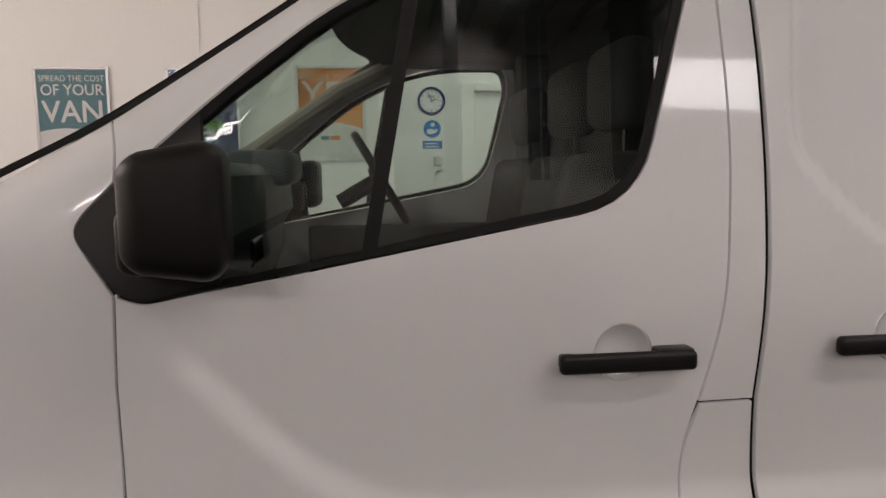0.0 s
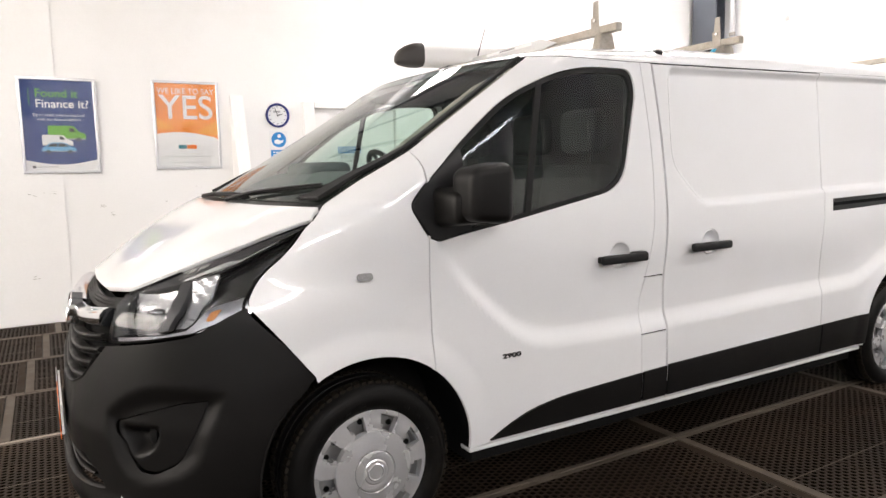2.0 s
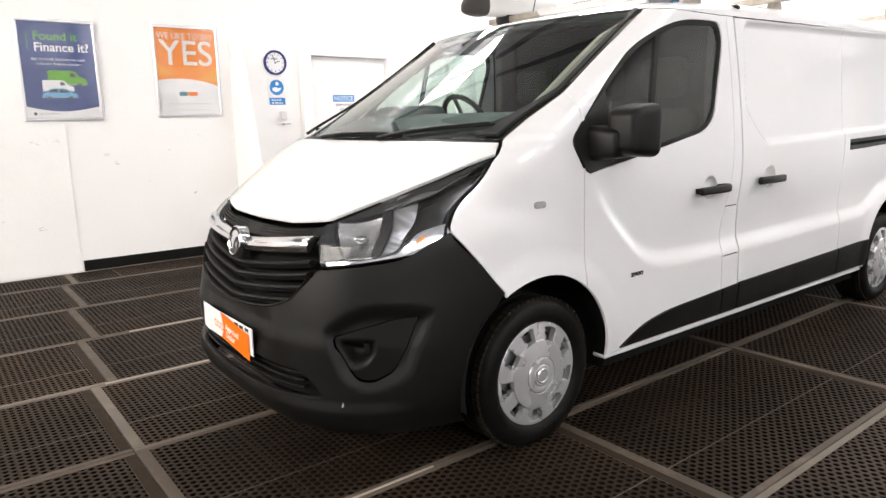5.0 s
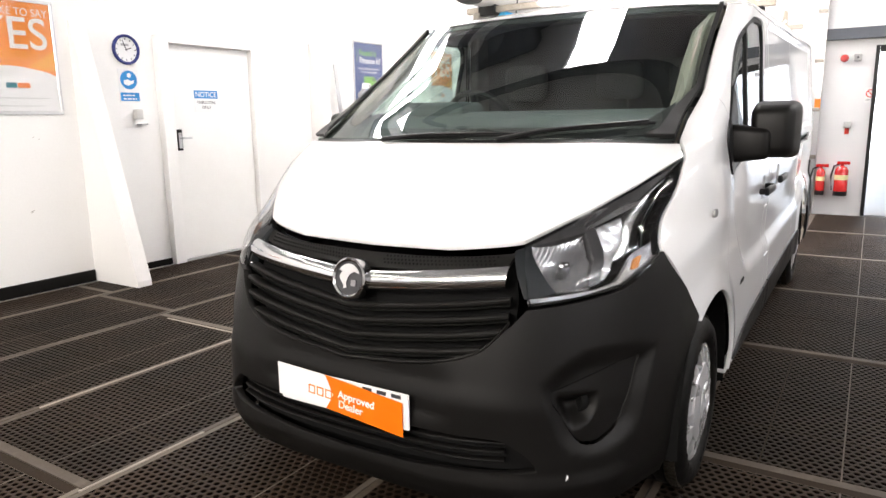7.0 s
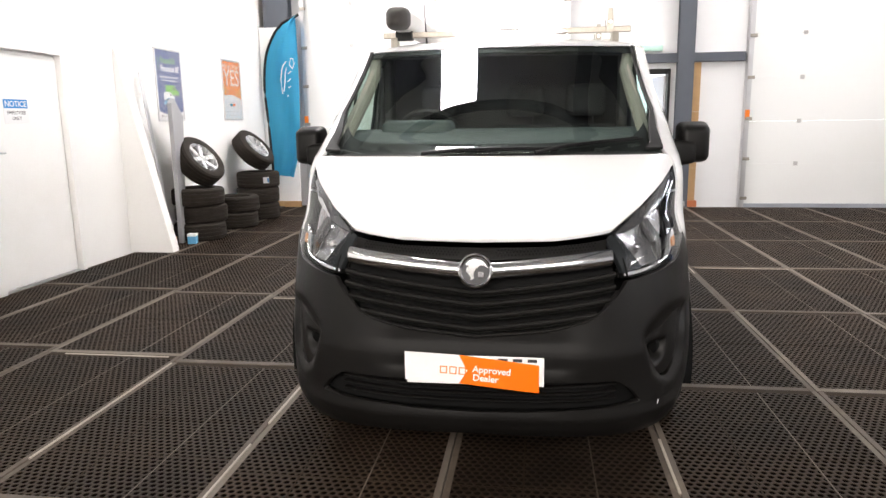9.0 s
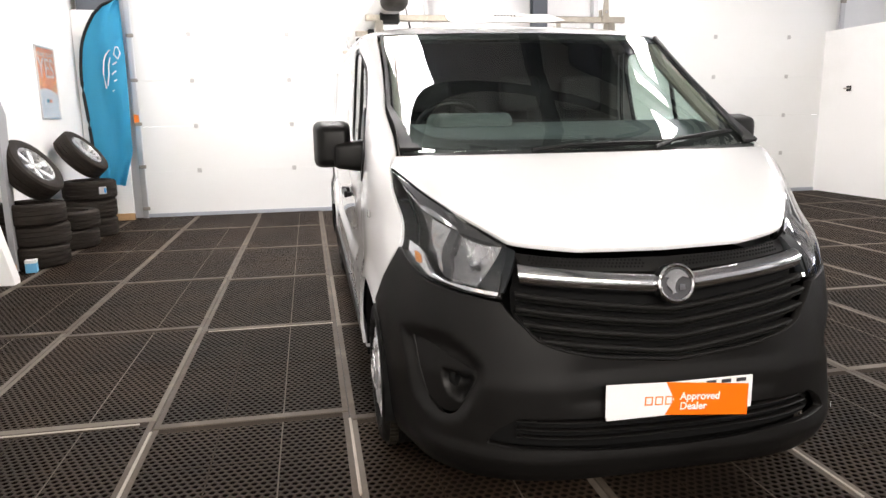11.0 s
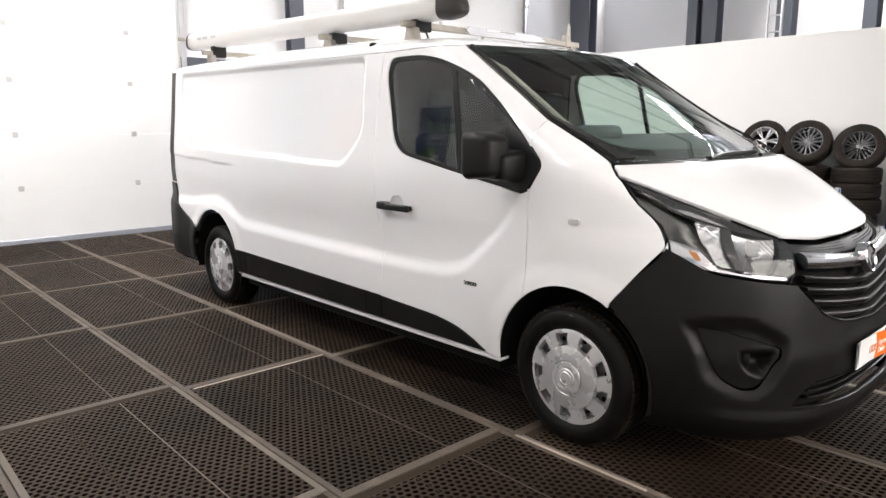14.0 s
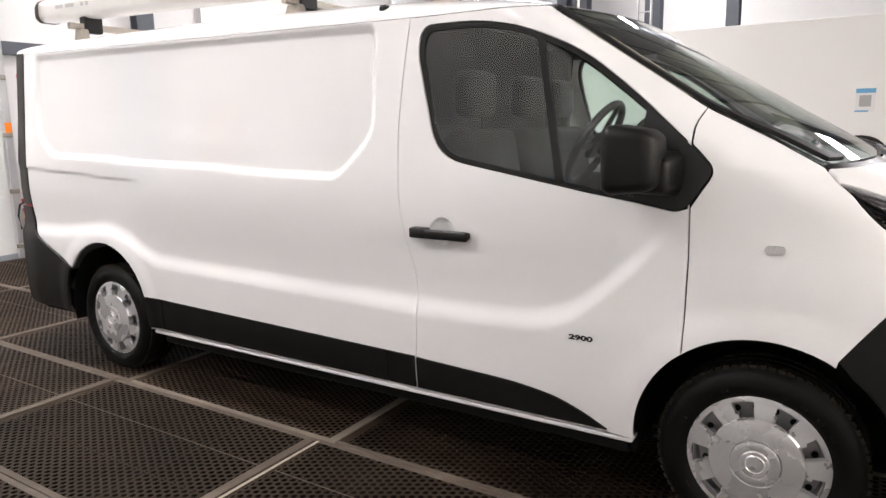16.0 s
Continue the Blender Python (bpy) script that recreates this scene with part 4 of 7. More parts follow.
        panel("rail_cap", lambda a, b, s=s: on_side(a, b, s, 0.008), [(3.79, 1.083, 0.02), (3.79, 1.145, 0.02), (4.0, 1.15, 0.03), (4.01, 1.09, 0.03)], M_PAINT, quarter, flip=fl, gap=0, lip=0.014, label="white rail end cap")
        panel("quarter_cladding", lambda a, b, s=s: on_side(a, b, s, 0.010), [(2.694, 0.315), (2.694, 0.466), (3.145, 0.468), (3.13, 0.315)], M_BUMPER, quarter, flip=fl, gap=0.001, lip=0.012)
    else:
        quarter = panel("load_side", fn, rear + [(4.305, top), (4.312, 1.5), (4.298, 0.89, 0.04), (4.268, 0.75, 0.05), (4.195, 0.69, 0.05)] + arc(RW, 33, 184), M_PAINT, van, flip=fl, step=0.015)
        for xa, xb in ((1.322, 1.46), (1.465, 3.0), (3.005, 3.135)):
            za, zb = 0.455 + (xa - 1.32) * 0.006, 0.455 + (xb - 1.32) * 0.006
            panel("sill_cladding", lambda a, b, s=s: on_side(a, b, s, 0.010), [(xa, 0.315), (xa, za), (xb, zb), (xb, 0.315)], M_BUMPER, quarter, flip=fl, gap=0.001, lip=0.012)
    # sill, rear bumper end and rear pillar
    part("sill", box((0.40, min(s * 0.86, s * 0.932), 0.278), (3.125, max(s * 0.86, s * 0.932), 0.298), 0.008, 2), M_PAINT, van)
    panel("rear_bumper_end", lambda a, b, s=s: on_side(a, b, s, 0.012), arc(RW, 0, 33) + [(4.19, 0.682, 0.05), (4.268, 0.742, 0.05), (4.298, 0.885), (4.44, 0.885), (4.45, 0.30, 0.06), (3.895, 0.30)], M_BUMPER, van, flip=fl, gap=0.002)
    panel("rear_pillar", lambda a, b, s=s: on_side(a, b, s, 0.002), [(4.304, 0.892), (4.318, 1.5), (4.31, 1.84), (4.43, 1.84), (4.44, 0.892)], M_BUMPER, van, flip=fl, gap=0.001)
    part("tail_lamp", box((4.405, min(s * 0.72, s * 0.80), 1.0), (4.44, max(s * 0.72, s * 0.80), 1.5), 0.01, 2), M_RED, van, "tall red tail lamp", smooth=True)

# the windscreen bows gently between the pillar lines
edge_z = np.array([z for x, z in FRONT_W + ROOF_FRONT[1:4]])
edge_x = np.polyfit(edge_z, [x for x, z in FRONT_W + ROOF_FRONT[1:4]], 3)
edge_y = np.polyfit(edge_z, [float(plan_y(x - 0.004, z)) for x, z in FRONT_W + ROOF_FRONT[1:4]], 3)


def screen_x(y, z):
    run = np.maximum(np.polyval(edge_x, z) - nose_x(z), 0.02)
    return nose_x(z) + run * np.clip(np.abs(y) / np.polyval(edge_y, z), 0, 1.08) ** 2.2


def on_screen(q, z):
    p = on_nose(q, z)
    p[..., 0] = screen_x(p[..., 1], z)
    return p


# roof
XS = 0.79
roof_z = pchip((0.64, 0.77, 0.95, 1.25, 1.7, 2.3, 3.6, 4.43), (1.83, 1.865, 1.90, 1.93, 1.95, 1.955, 1.94, 1.915))


def on_roof(w, v):
    av = np.abs(v)
    ys = plan_y(XS + w * (4.43 - XS), 1.83)
    y = v * ys
    front = screen_x(v * float(plan_y(XS, 1.83)), 1.83 + 0 * v)
    x = front + w * (4.43 - front)
    z = 1.83 + (roof_z(0.64 + w * 3.79) - 1.83) * (1 - av ** 5) ** (1 / 2.2)
    return np.stack([x, y, z + rake(x)], -1)


NW, NV = 90, 60
vv = np.sin(np.linspace(-np.pi / 2, np.pi / 2, NV + 1))
ww = np.linspace(0, 1, NW + 1) ** 1.3
WW, VV = np.meshgrid(ww, vv, indexing="ij")
co = on_roof(WW.ravel(), VV.ravel())
faces = [(i * (NV + 1) + j, (i + 1) * (NV + 1) + j, (i + 1) * (NV + 1) + j + 1, i * (NV + 1) + j + 1) for i in range(NW) for j in range(NV)]
obj("roof", co, faces, M_PAINT, van, smooth=True)
inner = co.copy()
inner[:, 2] -= 0.05
inner[:, 1] *= 0.96
sel = [f for f in faces if f[0] < 34 * (NV + 1)]
obj("headliner", inner, [f[::-1] for f in sel], M_GREYTRIM, van, smooth=True)

# bonnet, windscreen, bumper, grille: outlines by half, then mirrored
def whole(half):
    """Mirror a half outline (y, z, radius) that starts and ends on the middle line."""
    return half + [(-p[0],) + tuple(p[1:]) for p in half[::-1] if p[0] > 1e-6]


qy = lambda y, z: (q_y(y, z), z)
SCREEN = [(0.0, 1.272), (0.40, 1.275), (0.70, 1.27)] + [(float(plan_y(x - 0.006, z + 0.006)), z + 0.006) for x, z in FRONT_W + ROOF_FRONT[1:4]] + [ (0.70, 1.826), (0.0, 1.828)]
panel("windscreen", on_screen, whole(SCREEN), M_GLASS, van, conv=qy, step=0.05, lip=0.005, gap=0.001, flip=-1, label="raked laminated windscreen").visible_shadow = False
BAND = [(0.0, 1.315), (0.40, 1.318), (0.56, 1.320), (0.68, 1.335, 0.05), (0.768, 1.42, 0.06), (0.810, 1.52), (0.812, 1.68), (0.785, 1.79, 0.03), (0.64, 1.803), (0.0, 1.80)]
band = panel("screen_edge", lambda a, b: on_screen(a, b) - np.array((-0.004, 0, 0.004)), whole(SCREEN), M_RUBBERSEAL, van, [whole(BAND)], conv=qy, step=0.05, lip=0.005, gap=0.0, flip=-1, label="black printed windscreen border")
SIDE = [(float(plan_y(x - 0.006, z + 0.006)), z + 0.006) for x, z in FRONT_W + ROOF_FRONT[1:4]]
TRIM = [(0.72, 1.268)] + [(y + 0.004, z) for y, z in SIDE] + [(y - 0.013, z) for y, z in SIDE[:1:-1]] + [(SIDE[1][0] - 0.035, SIDE[1][1] + 0.010, 0.02), (0.75, 1.290, 0.02), (0.73, 1.280)]
for s in (-1, 1):
    panel("screen_trim", lambda a, b: on_screen(a, b) + np.array((-0.006, 0, 0.011)) * (1 + 1.0 * smooth01((1.46 - b) / 0.16))[..., None], [(s * y, z, *r) for y, z, *r in TRIM], M_RUBBERSEAL, van, conv=qy, step=0.04, lip=0.014, gap=0.0, flip=-1, label="matt black windscreen edge trim")
HOOD = [(0.0, 0.962), (0.30, 0.968), (0.47, 0.985), (0.522, 0.992, 0.01), (0.66, 1.071), (0.76, 1.141), (float(plan_y(-0.171, 1.218)), 1.218), (float(plan_y(-0.133, 1.258)), 1.258), (0.72, 1.262), (0.60, 1.263), (0.40, 1.264), (0.0, 1.262)]
panel("bonnet", on_nose, whole(HOOD), M_PAINT, van, conv=qy, step=0.026, flip=-1, gap=0.002, lip=0.02)


# ---- van front ----
def nose_off(d, relief=None):
    """The nose surface moved outwards by d, and by relief(q, z)."""
    def f(a, b):
        e = 0.004
        nr = np.cross(on_nose(a + e, b) - on_nose(a - e, b), on_nose(a, b + e) - on_nose(a, b - e))
        nr = -nr / np.maximum(np.linalg.norm(nr, axis=-1), 1e-12)[..., None]
        lift = d + (relief(a, b) if relief else 0.0)
        return on_nose(a, b) + nr * np.asarray(lift)[..., None] if np.ndim(lift) else on_nose(a, b) + nr * lift
    return f


def sweep_nose(name, zf, y0, y1, high, proud, mat, parent, depth=0.0, n=48, label=""):
    """A bar with a rounded section that follows the nose from y0 to y1 at the height zf(y)."""
    ys = np.linspace(y0, y1, n)
    zs = np.array([zf(y) for y in ys])
    qs = np.array([q_y(y, z) for y, z in zip(ys, zs)])
    rows = []
    sec = [(math.cos(t), math.sin(t)) for t in np.linspace(-math.pi / 2, math.pi / 2, 7)] + [(-0.6, 1.0), (-0.6, -1.0)]
    for c, s_ in sec:
        rows.append(nose_off(-depth + proud * c)(qs, zs + high / 2 * s_))
    m = len(rows)
    verts = [tuple(rows[j][i]) for i in range(n) for j in range(m)]
    faces = [(i * m + j, i * m + (j + 1) % m, (i + 1) * m + (j + 1) % m, (i + 1) * m + j) for i in range(n - 1) for j in range(m)]
    faces += [tuple(range(m)), tuple(range((n - 1) * m, n * m))[::-1]]
    bm = bmesh.new()
    bv = [bm.verts.new(v) for v in verts]
    for f in faces:
        bm.faces.new([bv[k] for k in f])
    return part(name, bm, mat, parent, label, smooth=True)


def soft_depth(q, z, poly, soft=0.012):
    """How far a point lies inside a convex outline, with its corners softened."""
    a, total = np.abs(q), 0.0
    for (x1, z1), (x2, z2) in zip(poly, poly[1:] + poly[:1]):
        l = math.hypot(x2 - x1, z2 - z1)
        total = total + np.exp(-np.clip(((x2 - x1) * (z - z1) - (z2 - z1) * (a - x1)) / l, -0.5, 0.5) / soft)
    return -soft * np.log(total)


RIDGE = [(1.29, 0.665), (0.966, 0.700), (0.825, 0.662), (0.725, 0.598), (0.756, 0.524), (0.830, 0.415), (0.953, 0.372), (1.072, 0.380), (1.198, 0.431)]
SCOOP = [(1.012, 0.562), (0.800, 0.566), (0.828, 0.503), (0.882, 0.455), (0.967, 0.467), (1.014, 0.510)]


def bumper_relief(q, z):
    r = -0.026 * smooth01((soft_depth(q, z, RIDGE) + 0.012) / 0.07)
    r = r + 0.014 * (1 - smooth01((z - 0.285) / 0.05)) * (1 - smooth01((np.abs(q) - 1.0) / 0.3))
    r = r - 0.008 * smooth01((z - 0.455) / 0.04) * (1 - smooth01((z - 0.58) / 0.07)) * (1 - smooth01((np.abs(q) - 0.30) / 0.14))
    return r


def scoop_relief(q, z):
    return -0.062 * smooth01((soft_depth(q, z, SCOOP, 0.008) + 0.006) / 0.050)


half = [(0.0, 0.602), (q_y(0.293, 0.632), 0.632, 0.05), (q_y(0.455, 0.682), 0.682, 0.05), (q_y(0.545, 0.77), 0.77, 0.03), (q_y(0.575, 0.812), 0.812), (q_y(0.712, 0.832), 0.832, 0.05),
        (q_y(0.795, 0.852), 0.852, 0.05), (q_x(-0.404, 0.940), 0.940), (q_x(-0.296, 0.808), 0.808), (q_x(-0.205, 0.690), 0.690)]
half += [(q_x(x, z), z) for x, z in arc(0, 121, 198, n=10)[1:]] + [(q_x(-0.36, 0.19), 0.19), (q_y(0.73, 0.195), 0.195), (q_y(0.45, 0.215), 0.215), (0.0, 0.222)]
FOG = [(1.215, 0.642, 0.01), (1.096, 0.637), (0.923, 0.606), (0.775, 0.576, 0.02), (0.794, 0.539), (0.832, 0.503), (0.869, 0.455), (0.915, 0.412, 0.04), (1.00, 0.404, 0.03), (1.109, 0.439, 0.04), (1.175, 0.527)]
flipq = lambda pl: [(-p[0],) + tuple(p[1:]) for p in pl[::-1]]
INTAKE = [(0.0, 0.432), (q_y(0.27, 0.436), 0.436), (0.585, 0.437, 0.03), (0.68, 0.392, 0.03), (0.735, 0.345, 0.015), (0.60, 0.336), (q_y(0.40, 0.332), 0.332), (q_y(0.21, 0.322), 0.322), (0.0, 0.317)]
bumper = panel("front_bumper", nose_off(0.004, bumper_relief), whole(half), M_BUMPER, van, [FOG, flipq(FOG), whole(INTAKE)], step=0.02, flip=-1, gap=0.002, lip=0.03, label="textured black plastic front bumper")
panel("intake_back", nose_off(-0.05), whole([(p[0] * 1.12, 0.378 + (p[1] - 0.378) * 1.4) for p in INTAKE]), M_UNDER, bumper, step=0.06, flip=-1)
for k in range(3):
    zk = 0.352 + 0.027 * k
    sweep_nose("intake_slat", lambda y, zk=zk: zk + 0.012 * (abs(y) / 0.5) ** 2, -0.545, 0.545, 0.011, 0.014, M_BUMPER, bumper, depth=0.03)
for s in (-1, 1):
    fg = FOG if s > 0 else flipq(FOG)
    sur = panel("fog_surround", nose_off(-0.0235, scoop_relief), fg, M_BUMPER, bumper, step=0.011, flip=-1, gap=0.0025, lip=0.03, label="smooth black cover round the fog lamp hole")
    c = nose_off(-0.080)(np.array([s * 0.945]), np.array([0.522]))[0]
    part("fog_hole", lathe(((0.0, -0.006), (0.028, -0.002), (0.036, 0.003), (0.040, -0.003), (0.040, -0.02), (0.0, -0.02)), 24, Matrix.Translation(c) @ Matrix.Rotation(radians(-90), 4, "Y") @ Matrix.Rotation(radians(30 * s), 4, "X")), M_UNDER, sur, smooth=True)

# grille
GR = [(0.0, 0.957), (0.30, 0.962), (0.47, 0.978), (0.516, 0.986), (0.522, 0.925), (0.545, 0.84), (0.545, 0.77, 0.02), (0.462, 0.684, 0.05), (0.293, 0.634, 0.05), (0.0, 0.604)]
grille = panel("grille", nose_off(-0.06), whole(GR), M_UNDER, van, conv=qy, step=0.05, flip=-1, gap=-0.01, label="black slatted grille with a chrome bar")
zlow = pchip((0.0, 0.293, 0.462, 0.545), (0.604, 0.634, 0.684, 0.78))
for zk in (0.642, 0.688, 0.733, 0.778):
    zf = lambda y, zk=zk: zk - 0.006 + 0.068 * (abs(y) / 0.545) ** 1.15
    ym = next((y for y in np.arange(0.53, 0.0, -0.01) if float(zlow(y)) < zf(y) - 0.006), 0.2)
    sweep_nose("grille_slat", zf, -ym, ym, 0.022, 0.024, M_SLAT, grille, depth=0.022, n=60)
    sweep_nose("slat_foot", lambda y: zf(y) - 0.0145, -ym, ym, 0.006, 0.010, M_SLAT, grille, depth=0.018, n=60)
sweep_nose("grille_rim", lambda y: float(zlow(abs(y))) + 0.006, -0.535, 0.535, 0.013, 0.014, M_SLAT, grille, depth=0.004, n=72, label="raised black rim along the grille foot")
for s in (-1, 1):
    sweep_nose("chrome_bar", lambda y: 0.852 + 0.048 * (abs(y) / 0.51) ** 1.2, s * 0.045, s * 0.512, 0.062, 0.030, M_CHROME, grille, depth=0.010, label="chrome grille bar")
meshp = panel("mesh_panel", nose_off(-0.028), whole([(0.0, 0.895), (0.25, 0.908), (0.50, 0.935), (0.512, 0.98), (0.30, 0.956), (0.0, 0.95)]), M_BUMPER, grille, conv=qy, step=0.05, flip=-1)
holes = bmesh.new()
for r in range(3):
    for k in range(-34, 35):
        yk = (k + 0.5 * (r % 2)) * 0.0135
        if abs(yk) < 0.07:
            continue
        zk = 0.916 + 0.011 * r + 0.030 * (abs(yk) / 0.5) ** 1.3
        p = nose_off(-0.0272)(np.array([q_y(yk, zk)]), np.array([zk]))[0]
        bmesh.ops.create_circle(holes, cap_ends=True, segments=6, radius=0.0042, matrix=Matrix.Translation(p) @ Matrix.Rotation(radians(-68), 4, "Y"))
hp = part("mesh_hole", holes, M_UNDER, grille)
hp["kind"] = "stuff"
em = Matrix.Translation((-0.888, 0, 0.858)) @ Matrix.Rotation(radians(-78), 4, "Y")
emblem = part("emblem", lathe(((0.052, 0.0), (0.054, 0.010), (0.060, 0.014), (0.066, 0.010), (0.067, -0.03), (0.05, -0.03)), 44, em), M_CHROME, grille, "round chrome emblem", smooth=True)
part("emblem_disc", lathe(((0.0, 0.004), (0.053, 0.003), (0.053, -0.02)), 32, em), P_DARK, emblem, smooth=True)
swoosh = [(0.046 * math.cos(radians(a_)), 0.046 * math.sin(radians(a_))) for a_ in range(200, 331, 10)] + [(0.026 + 0.010 * math.sin(k * 0.7), -0.020 + 0.0075 * k) for k in range(7)] + [(0.018, 0.034), (0.004, 0.030), (0.008, 0.016), (0.004, 0.0), (-0.006, -0.014), (-0.022, -0.022)]
part("emblem_swoosh", prism(swoosh, 0.004, 0.010, em @ pose(0, 0, 0, 0, 0, 90)), M_CHROME, emblem)
part("emblem_block", prism(rrect(-0.030, 0.004, -0.010, 0.024, 0.004), 0.004, 0.009, em @ pose(0, 0, 0, 0, 0, 90)), M_BADGE, emblem)

# headlights
HL = [(q_y(0.524, 0.99), 0.99), (q_y(0.56, 0.90), 0.90), (q_y(0.582, 0.818), 0.818, 0.02), (q_y(0.712, 0.838), 0.838, 0.05), (q_y(0.795, 0.858), 0.858, 0.05), (q_x(-0.412, 0.93), 0.93), (q_x(-0.41, 0.945), 0.945, 0.02), (q_x(-0.363, 1.03), 1.03, 0.05),
      (q_x(-0.263, 1.115), 1.115, 0.08), (q_x(-0.203, 1.19), 1.19, 0.05), (q_x(-0.171, 1.214), 1.214), (q_y(0.757, 1.136), 1.136), (q_y(0.655, 1.066), 1.066)]
for s in (-1, 1):
    side = (lambda pl: pl) if s > 0 else flipq
    hl = panel("headlight", nose_off(-0.075), side([(p[0], p[1]) for p in HL]), M_SMOKE, van, step=0.04, flip=-1, gap=0.004, lip=0.01, label="swept-back headlight with a clear lens")
    lens = panel("lens", nose_off(0.003), side(HL), M_LENS, hl, step=0.03, flip=-1, gap=0.003, lip=0.003)
    lens.visible_shadow = False
    panel("housing_edge", nose_off(-0.008), side(HL), M_UNDER, hl, [side([(p[0] + (0.008 if p[0] < q_y(0.62, p[1]) else -0.008), p[1] + (0.008 if p[1] < 0.9 else -0.007)) for p in HL])], step=0.03, flip=-1, gap=0.002, lip=0.06)
    # added grey panel: upper housing, with the lens's grey reflection put into its colour
    tail = [(HL[0][0] + 0.012, HL[0][1] - 0.004), (HL[12][0], HL[12][1] - 0.005), (HL[11][0], HL[11][1] - 0.006), (HL[10][0] - 0.012, HL[10][1] - 0.010), (HL[11][0] + 0.045, HL[11][1] - 0.050), (HL[12][0] + 0.03, HL[12][1] - 0.046)]
    panel("tail_bezel", nose_off(-0.018), side(tail), M_BEZEL, hl, step=0.03, flip=-1, gap=0.0, lip=0.03, label="satin grey housing panel, toned for the reflection on the lens")
    # lower chrome sweep and turn lamp
    def cells(q, z):
        """A deep smooth bowl with a few upright flutes and a lamp socket behind."""
        a_, b_ = (np.abs(q) - 0.765) / 0.150, (z - 0.945) / 0.088
        r2 = np.clip(a_ * a_ + b_ * b_, 0, 1.6)
        return -0.050 * (1 - r2 / 1.6) + 0.0022 * np.abs(np.sin(np.pi * np.abs(q) / 0.019)) * smooth01(r2 / 0.8)
    ribs = lambda q, z: 0.0008 * np.sin(2 * np.pi * (z + 0.25 * np.abs(q)) / 0.02) - 0.035 * smooth01((1.05 - z) / 0.13)
    panel("chrome_sweep", nose_off(-0.020), side([(1.205, 0.978), (1.095, 0.950, 0.02), (1.075, 0.900, 0.02), (1.045, 0.873), (0.950, 0.858), (0.648, 0.841), (0.648, 0.829), (0.910, 0.846), (1.105, 0.866), (1.300, 0.894), (1.290, 0.93)]), M_CHROME, hl, step=0.02, flip=-1, gap=0, lip=0.02)
    panel("tail_reflector", nose_off(-0.02), side([(1.052, 1.200), (0.998, 1.176), (0.954, 1.130), (0.993, 1.120), (1.053, 1.156), (1.080, 1.185)]), M_SMOKE, hl, step=0.02, flip=-1, gap=0.003, lip=0.02)
    # bright chrome strip shaped as the lamp streak reflected on the lens
    panel("lens_streak", nose_off(-0.016), side([(1.055, 1.150), (0.980, 1.080), (0.825, 1.032), (0.795, 1.025), (0.800, 1.034), (0.915, 1.090), (0.985, 1.097), (1.050, 1.158)]), M_CHROME, hl, step=0.02, flip=-1, gap=0.001, lip=0.015)
    panel("side_reflector", nose_off(-0.024, ribs), side([(0.940, 1.055, 0.01), (0.835, 1.032, 0.01), (0.932, 0.970, 0.02), (0.958, 0.938, 0.02), (0.958, 0.880), (1.010, 0.880), (1.045, 0.900, 0.02), (1.012, 0.995, 0.03)]), M_REFL, hl, step=0.008, flip=-1, gap=0, lip=0.02, label="ribbed chrome reflector")
    panel("inner_wall", nose_off(-0.020), side([(0.833, 1.030), (0.785, 1.027), (0.842, 0.990), (0.898, 0.948), (0.906, 0.868), (0.956, 0.874), (0.955, 0.938), (0.930, 0.970)]), M_BEZEL, hl, step=0.03, flip=-1, gap=0, lip=0.03)
    panel("main_reflector", nose_off(-0.018, cells), side([(0.782, 1.026), (0.690, 1.030), (0.612, 1.014), (0.594, 0.990), (0.735, 0.874), (0.765, 0.858), (0.903, 0.869), (0.896, 0.946), (0.840, 0.990)]), M_REFL, hl, step=0.006, flip=-1, gap=0.001, lip=0.02, label="faceted chrome reflector")
    panel("reflector_roof", nose_off(-0.018), side([(0.845, 1.087), (0.690, 1.060), (0.590, 1.022), (0.605, 1.018), (0.690, 1.034), (0.790, 1.034)]), M_HALF, hl, step=0.03, flip=-1, gap=0, lip=0.02)
    panel("inner_block", nose_off(-0.014), side([(0.545, 0.975), (0.592, 0.990), (0.733, 0.874), (0.758, 0.858), (0.660, 0.842), (0.632, 0.842)]), M_INNER, hl, step=0.03, flip=-1, gap=0, lip=0.03)
    panel("turn_lamp", nose_off(-0.014), side([(1.150, 0.942, 0.008), (1.115, 0.932, 0.008), (1.118, 0.900, 0.008), (1.150, 0.905, 0.008)]), M_AMBER, hl, step=0.02, flip=-1, gap=0, lip=0.006, label="small amber turn lamp bulb")
    bulb = nose_off(-0.055)(np.array([s * 0.775]), np.array([0.947]))[0]
    part("lamp_bulb", lathe(((0.0, 0.030), (0.008, 0.026), (0.010, 0.010), (0.014, 0.004), (0.014, -0.02), (0.0, -0.02)), 16, Matrix.Translation(bulb) @ Matrix.Rotation(radians(-80), 4, "Y")), M_REFL, hl, smooth=True)

